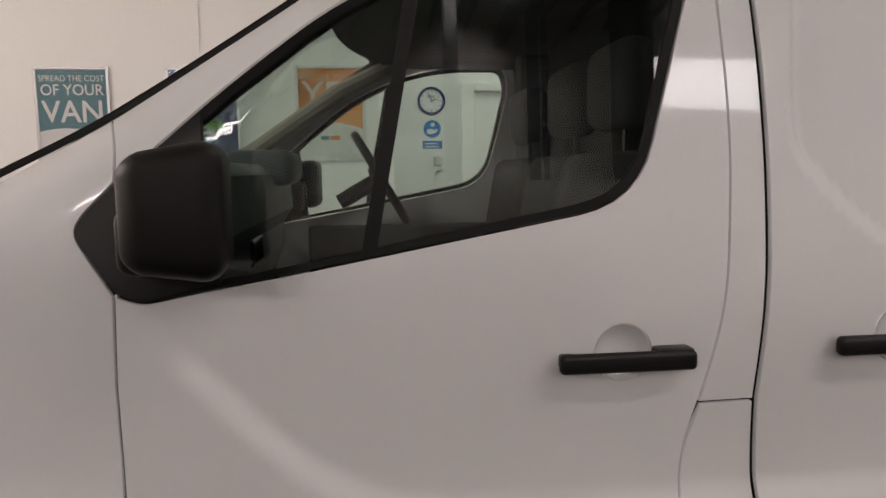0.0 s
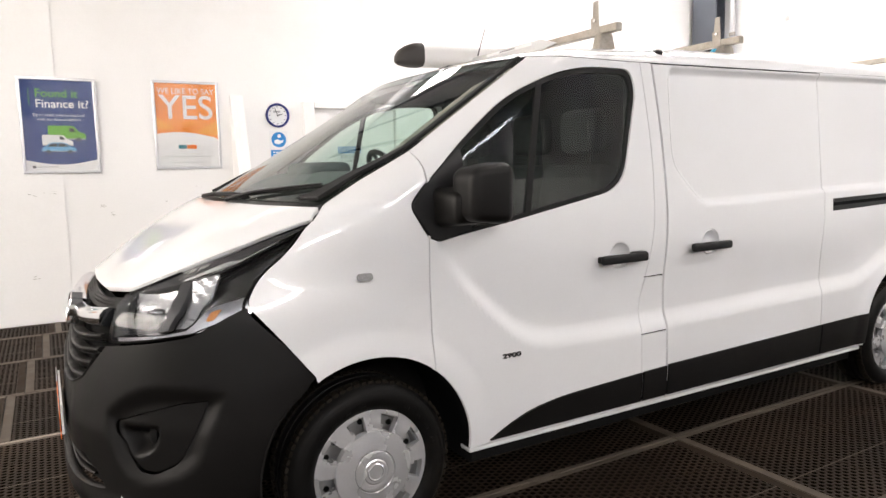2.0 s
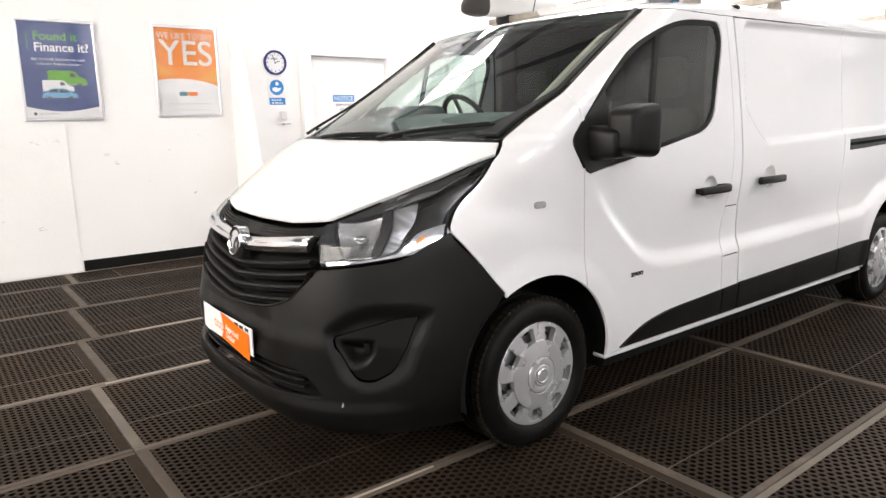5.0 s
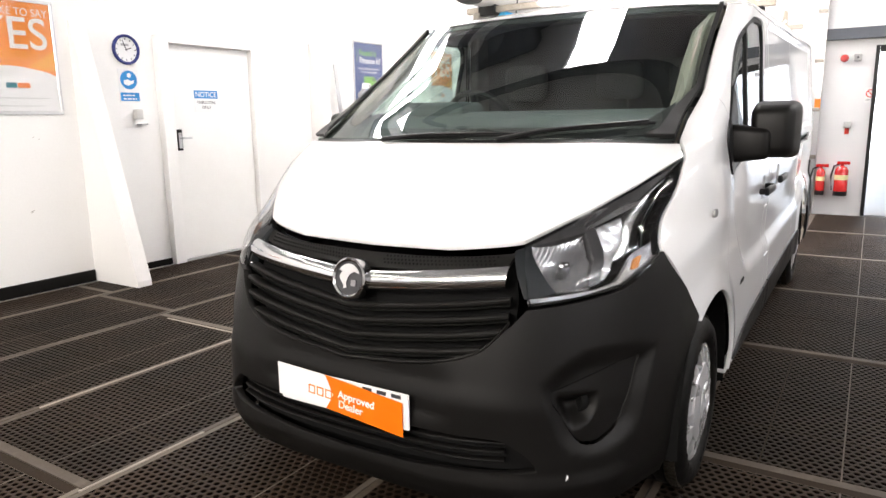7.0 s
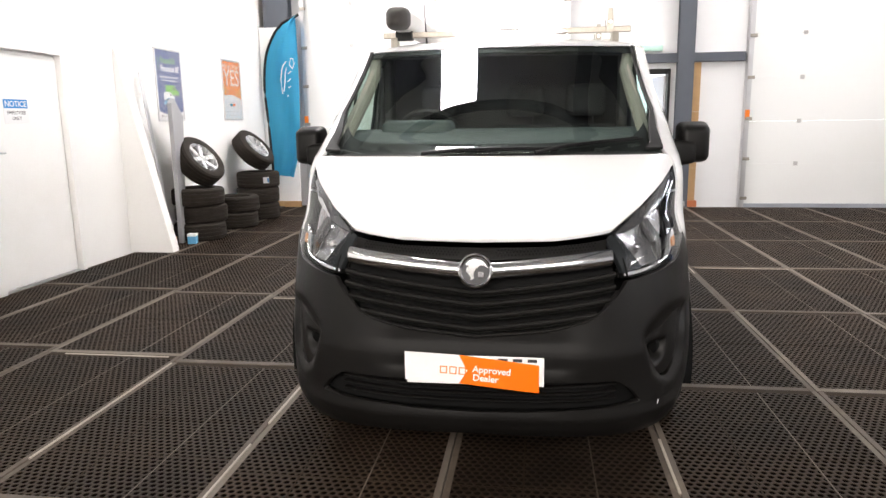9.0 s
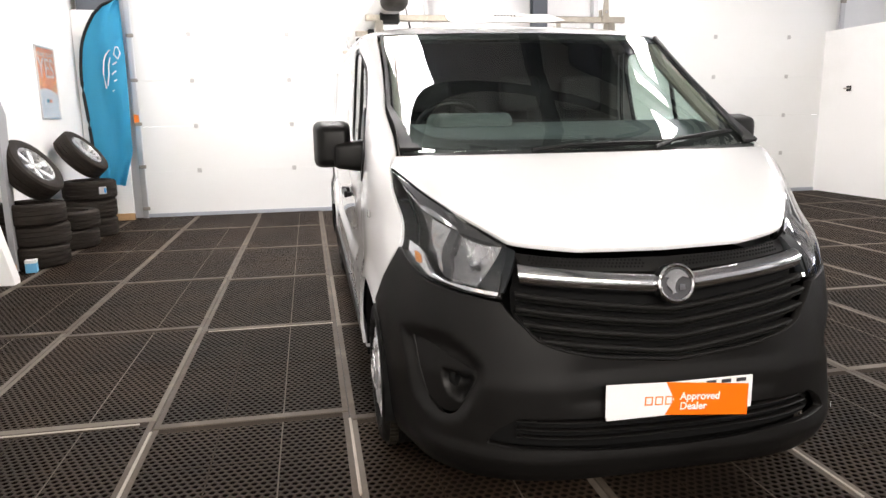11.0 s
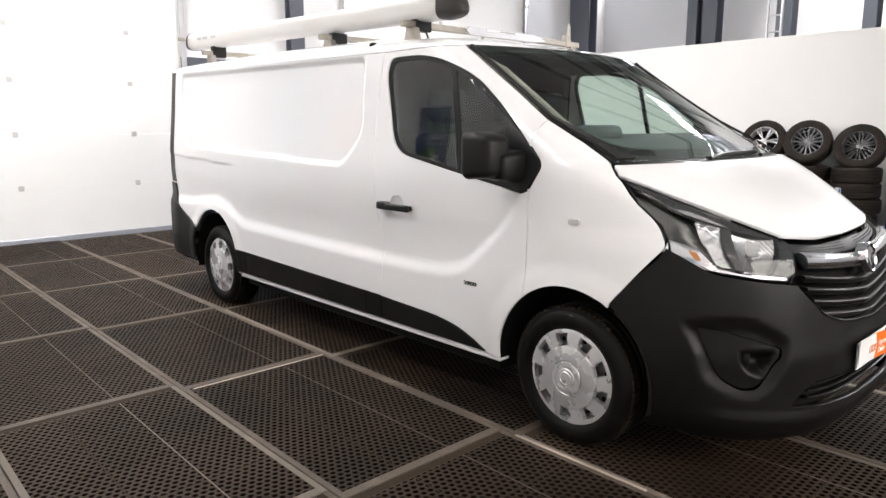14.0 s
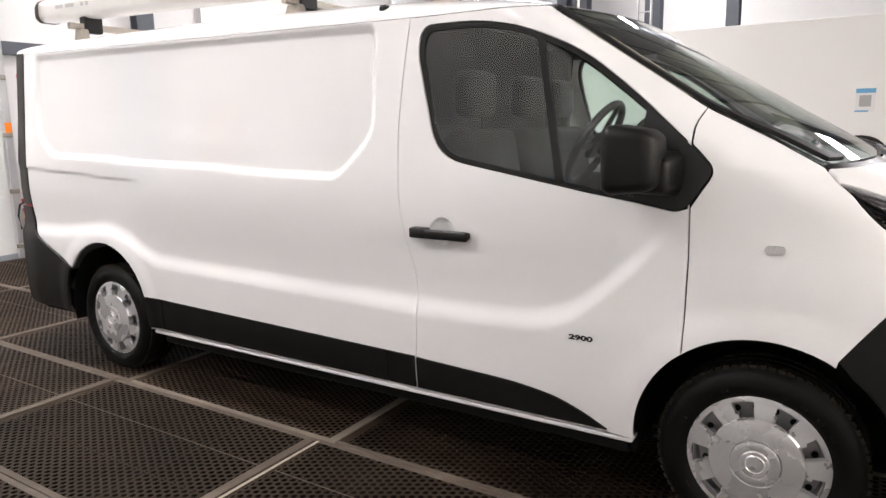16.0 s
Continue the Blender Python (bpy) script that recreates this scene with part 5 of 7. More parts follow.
# number plate with the dealer's card hung over it
plate = part("number_plate", box((-0.958, -0.262, 0.428), (-0.95, 0.262, 0.542), 0.002), P_WHITE, van, "white plate mostly hidden by a card")
for k in range(3):
    part("plate_mark", box((-0.9595, -0.235 + k * 0.055, 0.524), (-0.958, -0.20 + k * 0.055, 0.536)), P_DARK, plate)
cm = pose(-0.962, 0, 0, 90, 0, -90)
card = part("dealer_card", prism([(-0.268, 0.443), (-0.060, 0.434), (-0.028, 0.485), (-0.058, 0.547), (-0.268, 0.556)], 0, 0.002, cm), P_WHITE, van, "white and orange approved dealer card")
part("orange_half", prism([(-0.060, 0.434), (0.243, 0.405), (0.243, 0.515), (-0.058, 0.547), (-0.028, 0.485)], 0, 0.002, cm), P_CARD, card)
wm = pose(-0.9645, 0, 0, 90, 0, -90)
for txt, y0 in (("Approved", 0.482), ("Dealer", 0.448)):
    t = writing("card_text", txt, 0.036, 0, 0, 0, P_WHITE, card, bold=0.0006)
    t.matrix_local = wm @ pose(-0.008, y0, 0, 0, 0, -4)
lo = bmesh.new()
for k in range(3):
    x0 = -0.158 + k * 0.036
    for a, b in (((x0, 0.474), (x0 + 0.028, 0.478)), ((x0, 0.500), (x0 + 0.028, 0.504)), ((x0, 0.478), (x0 + 0.004, 0.500)), ((x0 + 0.024, 0.478), (x0 + 0.028, 0.500))):
        add_box(lo, (a[0], a[1], 0), (b[0], b[1], 0.001))
bmesh.ops.transform(lo, matrix=wm @ pose(0, -0.008, 0, 0, 0, -3), verts=lo.verts)
part("card_mark", lo, P_ORANGE, card)
ch = part("paint_chip", prism([(0, 0), (0.006, 0.004), (0.009, 0.012), (0.005, 0.02), (0.002, 0.010)], 0, 0.001), P_WHITE, bumper, "small scuff on the bumper edge")
pc = nose_off(0.018)(np.array([-q_y(0.692, 0.323)]), np.array([0.32]))[0]
ch.matrix_local = look(pc, (pc[0] + 0.9, pc[1] + 1.0, pc[2])) @ pose(0, 0, 0.001)

# ---- wheels ----
TYRE_R, HUB_Z = 0.32, 0.305


def build_wheel():
    w = new("wheel")
    w.parent = van
    R = TYRE_R
    prof = [(0.205, 0.03), (0.214, 0.088), (0.228, 0.100), (0.238, 0.108), (0.262, 0.113), (0.290, 0.107), (0.305, 0.095), (0.3145, 0.080)]
    for a, b in ((0.080, 0.048), (0.038, 0.006), (-0.006, -0.038), (-0.048, -0.080)):
        prof += [(R - 0.002 * (abs(a) > 0.07), a), (R - 0.002 * (abs(b) > 0.07), b)]
        if b > -0.08:
            prof += [(R - 0.009, b - 0.001), (R - 0.009, b - 0.009)]
    prof += [(0.3145, -0.080), (0.305, -0.094), (0.262, -0.108), (0.212, -0.098), (0.205, -0.03)]
    part("tyre", lathe(prof, 64), M_TYRE, w, "worn black tyre with raised lettering bars", smooth=True)
    lugs = bmesh.new()
    for k in range(72):
        for y0, y1 in ((0.050, 0.084), (-0.084, -0.050)):
            add_box(lugs, (-0.0095, R - 0.012, y0), (0.0095, R + 0.0035, y1), 0.0, m=Matrix.Rotation(2 * math.pi * (k + (0.5 if y0 < 0 else 0)) / 72, 4, "Z"))
    part("tread", lugs, M_TREAD, w, "brown-dusted tread blocks")["kind"] = "stuff"
    ring = bmesh.new()
    for k in range(26):
        if k % 13 in (4, 5, 6, 11, 12):
            continue
        add_box(ring, (-0.011, 0.244, 0.108), (0.011, 0.262, 0.1125), 0.002, m=Matrix.Rotation(2 * math.pi * k / 26, 4, "Z"))
    part("tyre_lettering", ring, M_TYRE, w)["kind"] = "stuff"
    rim = part("rim", lathe(((0.206, -0.09), (0.204, 0.07), (0.196, 0.075), (0.188, 0.05), (0.15, 0.045), (0.06, 0.05), (0.0, 0.05)), 40), M_RIM, w, "grey steel rim behind the cover", smooth=True)
    for k in range(18):
        hole = prism(disc(0, 0, 0.011, 12), 0.0, 0.003, Matrix.Rotation(2 * math.pi * (k + 0.5) / 18, 4, "Z") @ pose(0.170, 0, 0.048))
        part("rim_hole", hole, M_UNDER, rim)
    # domed cover: polar sheet with nine slots, a hub ring and a thin outer rim
    na = 108
    radii = [0.0, 0.030, 0.042, 0.047, 0.052, 0.070, 0.074, 0.077, 0.081, 0.115, 0.140, 0.145, 0.150, 0.166, 0.186, 0.203, 0.208, 0.218, 0.223, 0.224]
    high = [0.127, 0.127, 0.1265, 0.1235, 0.125, 0.124, 0.1225, 0.116, 0.119, 0.1155, 0.1115, 0.1105, 0.1045, 0.1035, 0.100, 0.0965, 0.0965, 0.0945, 0.090, 0.080]
    bm = bmesh.new()
    rings = [[bm.verts.new((0, 0, high[0]))]] + [[bm.verts.new((r * math.cos(2 * math.pi * k / na), r * math.sin(2 * math.pi * k / na), h)) for k in range(na)] for r, h in zip(radii[1:], high[1:])]
    for i in range(len(rings) - 1):
        for k in range(na):
            if 11 <= i <= 14 and 3 <= k % 12 <= (8 if i > 12 else 7 if i > 11 else 8):
                continue
            k2 = (k + 1) % na
            q, t = rings[i], rings[i + 1]
            bm.faces.new([q[0], t[k], t[k2]] if i == 0 else [q[k], t[k], t[k2], q[k2]])
    bmesh.ops.delete(bm, geom=[v for v in bm.verts if not v.link_faces], context="VERTS")
    es = [e for e in bm.edges if e.is_boundary]
    r = bmesh.ops.extrude_edge_only(bm, edges=es)
    for v in r["geom"]:
        if isinstance(v, bmesh.types.BMVert):
            v.co.z -= 0.028
            v.co.xy *= 0.995
    bmesh.ops.recalc_face_normals(bm, faces=bm.faces)
    bmesh.ops.split_edges(bm, edges=[e for e in bm.edges if len(e.link_faces) == 2 and e.calc_face_angle() > 0.45])
    cov = part("wheel_cover", bm, M_SILVER, w, "silver plastic wheel cover with nine slots", smooth=True)
    part("centre_badge", lathe(((0.026, 0.127), (0.029, 0.1305), (0.033, 0.127)), 28), M_SILVER, cov, smooth=True)
    part("hub_groove", lathe(((0.0735, 0.1175), (0.0755, 0.1182), (0.0775, 0.1175)), 36), M_UNDER, cov, smooth=True)
    return w


wheel = build_wheel()
spin = (8, 25, -12, 3)
for (cx, cy), sp in zip(WHEEL_C, spin):
    m = pose(cx, cy * 1.012, HUB_Z, 90 if cy < 0 else -90, 0, 0) @ pose(0, 0, 0, 0, 0, sp)
    if (cx, cy) == WHEEL_C[0]:
        wheel.matrix_local = m
    else:
        w2 = copy_thing(wheel, m)
# wheel wells, underbody, floor and inner shell
for cx in (0.0, RW):
    for s in (-1, 1):
        bm = bmesh.new()
        pts = arc(cx, -12, 192, r=ARCH + 0.012, n=20)
        a = [bm.verts.new((x, s * 0.925 if abs(x - cx) > 0.2 or 1 else 0, z)) for x, z in pts]
        b = [bm.verts.new((x, s * 0.60, z)) for x, z in pts]
        for i in range(len(pts) - 1):
            bm.faces.new((a[i], a[i + 1], b[i + 1], b[i]))
        bm.faces.new(b)
        part("wheel_well", bm, M_UNDER, van, smooth=True)
part("underbody", box((-0.80, -0.58, 0.20), (4.35, 0.58, 0.42), 0.02), M_UNDER, van)
for s in (-1, 1):
    part("side_beam", box((0.42, min(s * 0.582, s * 0.90), 0.22), (3.08, max(s * 0.582, s * 0.90), 0.42), 0.01), M_UNDER, van)
    part("rear_beam", box((3.92, min(s * 0.582, s * 0.88), 0.26), (4.36, max(s * 0.582, s * 0.88), 0.42), 0.01), M_UNDER, van)
for ax in (0.0, RW):
    part("axle", tube(((ax, -0.78, TYRE_R), (ax, 0.78, TYRE_R)), 0.05, 12), M_UNDER, van)
rd = bmesh.new()
add_box(rd, (4.36, -0.80, 0.42), (4.42, -0.003, 1.90), 0.02, 2)
add_box(rd, (4.36, 0.003, 0.42), (4.42, 0.80, 1.90), 0.02, 2)
part("rear_doors", rd, M_PAINT, van)
part("rear_bumper", box((4.34, -0.84, 0.30), (4.47, 0.84, 0.48), 0.03, 3), M_BUMPER, van, smooth=True)

# ---- cabin ----
part("bulkhead", box((1.50, -0.84, 0.42), (1.54, 0.84, 1.90), 0.01), M_SEAT, van, "dark panel behind the seats")
part("engine_bay", box((-0.62, -0.62, 0.42), (-0.02, 0.62, 0.86), 0.04), M_UNDER, van)
dash_prof = [(-0.03, 1.272), (0.06, 1.320), (0.16, 1.356), (0.27, 1.378), (0.33, 1.372), (0.37, 1.34), (0.38, 1.20), (0.34, 1.14), (0.34, 1.05), (0.30, 0.95), (0.33, 0.82), (-0.03, 0.82)]
dash = part("dashboard", prism(dash_prof, -0.74, 0.74, Matrix(((1, 0, 0, 0), (0, 0, 1, 0), (0, 1, 0, 0), (0, 0, 0, 1)))), M_DARK, van, "dark grey dashboard")
part("dash_shelf", box((-0.25, -0.58, 1.21), (-0.028, 0.58, 1.235), 0.004), M_DARK, dash)
part("binnacle", box((0.20, 0.22, 1.30), (0.44, 0.60, 1.425), 0.04, 3), M_DARK, dash, smooth=True)
part("air_vent", box((0.325, -0.10, 1.06), (0.35, 0.10, 1.15), 0.012, 2), M_GLOSSBLACK, dash)
stm = pose(0.745, 0.418, 1.32, 0, 60, 0)
sw = part("steering_wheel", lathe([(0.185 + 0.016 * math.cos(2 * math.pi * k / 10), 0.016 * math.sin(2 * math.pi * k / 10)) for k in range(10)], 40, stm, closed=True), M_BLACK, van, "black three-spoke steering wheel", smooth=True)
sp = bmesh.new()
add_tube(sp, ((0, 0, -0.02), (0, 0, -0.18)), 0.03, 10)
add_box(sp, (-0.06, -0.07, -0.03), (0.06, 0.07, 0.005), 0.02, 2)
for ang in (90, -90, 180):
    add_box(sp, (0.04, -0.016, -0.015), (0.18, 0.016, 0.0), 0.005, 1, Matrix.Rotation(radians(ang), 4, "Z"))
bmesh.ops.transform(sp, matrix=stm, verts=sp.verts)
part("wheel_hub", sp, M_BLACK, sw, smooth=True)
for yc, wd in ((0.42, 0.25), (-0.15, 0.22), (-0.55, 0.22)):
    seat = part("seat_cushion", box((0.68, yc - wd, 0.62), (1.18, yc + wd, 0.82), 0.05, 3), M_SEAT, van, "dark cloth seat", smooth=True)
    bk = box((1.12, yc - wd, 0.76), (1.26, yc + wd, 1.40), 0.05, 3, m=Matrix.Translation((1.15, 0, 0.78)) @ Matrix.Rotation(radians(10), 4, "Y") @ Matrix.Translation((-1.15, 0, -0.78)))
    part("seat_back", bk, M_SEAT, seat, smooth=True)
    part("headrest", box((1.26, yc - 0.13, 1.44), (1.37, yc + 0.13, 1.65), 0.045, 3), M_SEAT, seat, smooth=True)
    part("headrest_post", tube(((1.31, yc - 0.05, 1.36), (1.31, yc - 0.05, 1.47)), 0.007, 6), M_BLACK, seat)
part("cabin_floor", box((0.46, -0.85, 0.42), (1.5, 0.85, 0.60), 0.01), M_DARK, van)
for s in (-1, 1):
    part("door_lining", box((0.43, min(s * 0.84, s * 0.868), 0.45), (1.32, max(s * 0.84, s * 0.868), 1.11), 0.015, 2), M_DARK, van)
    bp_ = part("inner_pillar", box((1.345, min(s * 0.77, s * 0.83), 0.45), (1.50, max(s * 0.77, s * 0.83), 1.84), 0.02, 2), M_GREYTRIM, van)
    apil = tube([(x, s * (float(plan_y(x, z)) - 0.075), z - 0.02) for x, z in ((-0.08, 1.27), (0.222, 1.45), (0.40, 1.568), (0.60, 1.70), (0.80, 1.80))], 0.035, 10)
    part("windscreen_pillar_trim", apil, M_PILLAR, van, smooth=True)

# wipers lying on the screen
for pts_ in (((0.30, 1.262), (0.12, 1.279), (-0.16, 1.284), (-0.30, 1.281)), ((-0.22, 1.262), (-0.36, 1.292), (-0.52, 1.308), (-0.70, 1.322))):
    path = [np.array((float(screen_x(y, z)) - 0.010, y, z + 0.012)) for y, z in pts_]
    wp = part("wiper", tube(path, [0.010, 0.007, 0.005, 0.004], 8), M_BLACK, van, "black windscreen wiper")
    path2 = [np.array((float(screen_x(y, z)) - 0.004, y, z + 0.004)) for y, z in ((pts_[1][0] + 0.16, pts_[1][1] - 0.008), pts_[2], (pts_[3][0] - 0.02, pts_[3][1]))]
    part("wiper_blade", tube(path2, 0.006, 6), M_BLACK, wp)
panel("scuttle", nose_off(-0.012), whole([(0.0, 1.262), (0.40, 1.264), (0.79, 1.262), (0.80, 1.272), (0.40, 1.275), (0.0, 1.272)]), M_BLACK, van, conv=qy, step=0.05, flip=-1, gap=-0.006, lip=0.03)

# door mirrors
for s in (-1, 1):
    mir = new("door_mirror")
    mir.parent = van
    mir["label"] = "large black plastic door mirror"
    hb = bmesh.new()
    add_box(hb, (0.30, min(s * 0.965, s * 1.14), 1.18), (0.466, max(s * 0.965, s * 1.14), 1.40), 0.038, 5)
    for v in hb.verts:
        t = max(0.0, (0.466 - v.co.x) / 0.166)
        k = 1 - 0.22 * t ** 2.2
        v.co.z = 1.27 + (v.co.z - 1.27) * k
        v.co.y = s * 1.03 + (v.co.y - s * 1.03) * (1 - 0.22 * t ** 2)
        v.co.x += 0.10 * (abs(v.co.y) - 0.965)
    part("mirror_shell", hb, M_BUMPER, mir, smooth=True)
    am = bmesh.new()
    add_box(am, (0.285, min(s * 0.885, s * 1.05), 1.180), (0.43, max(s * 0.885, s * 1.05), 1.298), 0.028, 4)
    for v in am.verts:
        if abs(v.co.y) < 0.95:
            v.co.z = 1.235 + (v.co.z - 1.235) * 1.25
            v.co.x -= 0.02
    part("mirror_arm", am, M_BUMPER, mir, smooth=True)
    
    gl = part("mirror_glass", prism(rrect(s * 1.052 - 0.05, 1.222, s * 1.052 + 0.05, 1.36, 0.02), 0, 0.004, Matrix(((0.10 * s, 0, 1, 0.4618 - 0.0965), (1, 0, 0, 0), (0, 1, 0, 0), (0, 0, 0, 1)))), M_CHROME, mir, "mirror glass")

# aerial
part("aerial", tube(((1.37, 0.52, 1.93), (1.42, 0.535, 2.04), (1.50, 0.558, 2.24)), (0.007, 0.004, 0.0025), 6), M_BLACK, van)

# ---- roof rack and pipe carrier ----
rack = thing("roof_rack", "weathered steel roof rack of three bars with end stops", "roof rack")
BARS = ((1.28, 1.985), (2.11, 1.992), (3.87, 2.03))
for bx, bz in BARS:
    bar = part("crossbar", box((bx - 0.018, -0.82, bz - 0.018), (bx + 0.018, 0.80, bz + 0.018), 0.004), M_STEEL, rack)
    for s in (-1, 1):
        ft = bmesh.new()
        zt = float(roof_z(bx) + rake(bx)) - 0.04
        add_box(ft, (bx - 0.035, min(s * 0.70, s * 0.745), zt), (bx + 0.035, max(s * 0.70, s * 0.745), bz - 0.016), 0.004)
        for v in ft.verts:
            if v.co.z < zt + 0.02:
                v.co.x = bx + (v.co.x - bx) * 1.55
        part("rack_foot", ft, M_STEEL, rack)
    stp = bmesh.new()
    add_box(stp, (bx - 0.022, -0.715, bz - 0.02), (bx - 0.016, -0.665, bz + 0.13), 0.002)
    add_box(stp, (bx - 0.022, -0.665, bz - 0.02), (bx + 0.022, -0.66, bz + 0.06), 0.002)
    for v in stp.verts:
        if v.co.z > bz + 0.1:
            v.co.y = -0.69 + (v.co.y + 0.69) * 0.55
    part("end_stop", stp, M_STEEL, rack)
    part("bolt", tube(((bx - 0.03, -0.69, bz + 0.045), (bx - 0.01, -0.69, bz + 0.045)), 0.008, 8), M_CHROME, rack)
wr = part("wind_deflector", prism([(0.33, 1.992), (0.30, 2.012), (-0.31, 2.012), (-0.42, 1.978), (-0.32, 1.965), (0.30, 1.965)], 1.245, 1.262, Matrix(((0, 0, 1, 0), (1, 0, 0, 0), (0, 1, 0, 0), (0, 0, 0, 1)))), M_ALU, rack, "pale aluminium deflector strip with small lettering")
part("deflector_label", prism([(0.16, 1.993), (0.16, 2.007), (-0.24, 2.007), (-0.24, 1.993)], 1.241, 1.2445, Matrix(((0, 0, 1, 0), (1, 0, 0, 0), (0, 1, 0, 0), (0, 0, 0, 1)))), P_WHITE, wr)
lb = bmesh.new()
for k in range(7):
    add_box(lb, (1.2395, 0.02 - k * 0.02, 1.996), (1.2408, 0.031 - k * 0.02, 2.004))
part("label_mark", lb, P_DARK, wr)
car = thing("pipe_carrier", "long white pipe carrier tube with black end caps on the rack", "pipe carrier")
tm = pose(1.02, 0.655, 2.062, 0, 0, 0) @ Matrix.Rotation(radians(-1.75), 4, "Y")
sec = rrect(-0.072, -0.066, 0.072, 0.066, 0.045, 6)
yz = Matrix(((0, 0, 1, 0), (1, 0, 0, 0), (0, 1, 0, 0), (0, 0, 0, 1)))
part("tube", prism(sec, 0.05, 3.30, tm @ yz), M_WHITEPL, car, smooth=True)
for xa, sg in ((0.06, -1), (3.29, 1)):
    bm = bmesh.new()
    rings = []
    for d, k in ((0.0, 1.06), (0.05, 1.04), (0.09, 0.92), (0.13, 0.68), (0.155, 0.40), (0.165, 0.15)):
        rings.append([bm.verts.new((xa + sg * d * (1.0 if sg < 0 else 0.7), p[0] * k, p[1] * k - 0.035 * (1.06 - k))) for p in sec])
    for a, b in zip(rings, rings[1:]):
        for i in range(len(sec)):
            bm.faces.new((a[i], a[(i + 1) % len(sec)], b[(i + 1) % len(sec)], b[i]))
    bm.faces.new(rings[-1])
    bmesh.ops.transform(bm, matrix=tm, verts=bm.verts)
    part("end_cap", bm, M_CAP, car, "black plastic end cap", smooth=True)
mk = bmesh.new()
for x0, w in ((2.90, 0.09), (3.02, 0.08), (2.80, 0.03), (2.75, 0.03)):
    add_box(mk, (x0, 0.071, 0.0), (x0 + w, 0.0735, 0.022))
bmesh.ops.transform(mk, matrix=tm, verts=mk.verts)
part("printed_mark", mk, P_GREY, car)["kind"] = "stuff"
for bx, bz in BARS:
    part("clamp", box((bx - 0.03, 0.60, bz - 0.035), (bx + 0.03, 0.715, bz + 0.02 + (0.01 if bx < 3 else 0.04)), 0.006), M_BLACK, car)


# ---- strip lamps under the roof ----
M_TUBE = glow("lit_strip_lamp", (1.0, 0.97, 0.93), 31.0)
proto = None
for yr in (3.75,):
    for k in range(3):
        m = pose(-5.2 + k * 2.2, yr, 4.85)
        if proto is None:
            proto = thing("strip_lamp", "long white strip lamp hung under the roof", "ceiling lamp", m, "strip lamps under the roof")
            part("lamp_body", box((-0.75, -0.05, 0.02), (0.75, 0.05, 0.08), 0.006), M_CLAD, proto)
            part("lamp_diffuser", box((-0.74, -0.035, -0.015), (0.74, 0.035, 0.02), 0.01, 2), M_TUBE, proto)
            for xx in (-0.6, 0.6):
                part("lamp_hanger", tube(((xx, 0, 0.08), (xx, 0, 0.855)), 0.004, 6), M_ALU, proto)
        else:
            copy_thing(proto, m)


# ---- posters in snap frames ----
def poster_base(label, m, paper):
    p = thing("poster", label, "poster", m, "framed posters along the wall")
    fr = bmesh.new()
    W, H, b = 0.64, 0.88, 0.026
    for x0, y0, x1, y1 in ((0, 0, W, b), (0, H - b, W, H), (0, b, b, H - b), (W - b, b, W, H - b)):
        add_box(fr, (x0, y0, 0.0), (x1, y1, 0.016), 0.004)
    part("frame", fr, M_ALU, p, "silver snap frame")
    part("sheet", prism([(b, b), (W - b, b), (W - b, H - b), (b, H - b)], 0.002, 0.006), paper, p)
    cover = part("clear_cover", box((b - 0.004, b - 0.004, 0.0105), (W - b + 0.004, H - b + 0.004, 0.0115)), M_COVER, p, "clear plastic cover sheet")
    cover.visible_shadow = False
    return p


def bars(name, rows, parent, mat, x, y, z=0.0068, dy=0.022, h=0.008):
    bm = bmesh.new()
    for k, (x0, w) in enumerate(rows):
        xx = x + x0
        while xx < x + x0 + w - 0.012:
            l = 0.022 + 0.018 * ((k * 7 + int(xx * 100)) % 3) / 2
            add_box(bm, (xx, y - k * dy, z - 0.0006), (min(xx + l, x + x0 + w), y - k * dy + h, z))
            xx += l + 0.008
    ob = part(name, bm, mat, parent)
    ob["kind"] = "stuff"
    return ob


def wave(x0, x1, y0, y1, mid, top=True, n=16):
    pts = [(x0 + (x1 - x0) * k / n, y1 + mid * math.sin(math.pi * k / n)) for k in range(n + 1)]
    return [(x0, y0)] + pts + [(x1, y0)]


LEMON = flat("yellow_orange", (0.85, 0.38, 0.05))


P_POSTER = flat("warm_orange", (0.85, 0.27, 0.035))


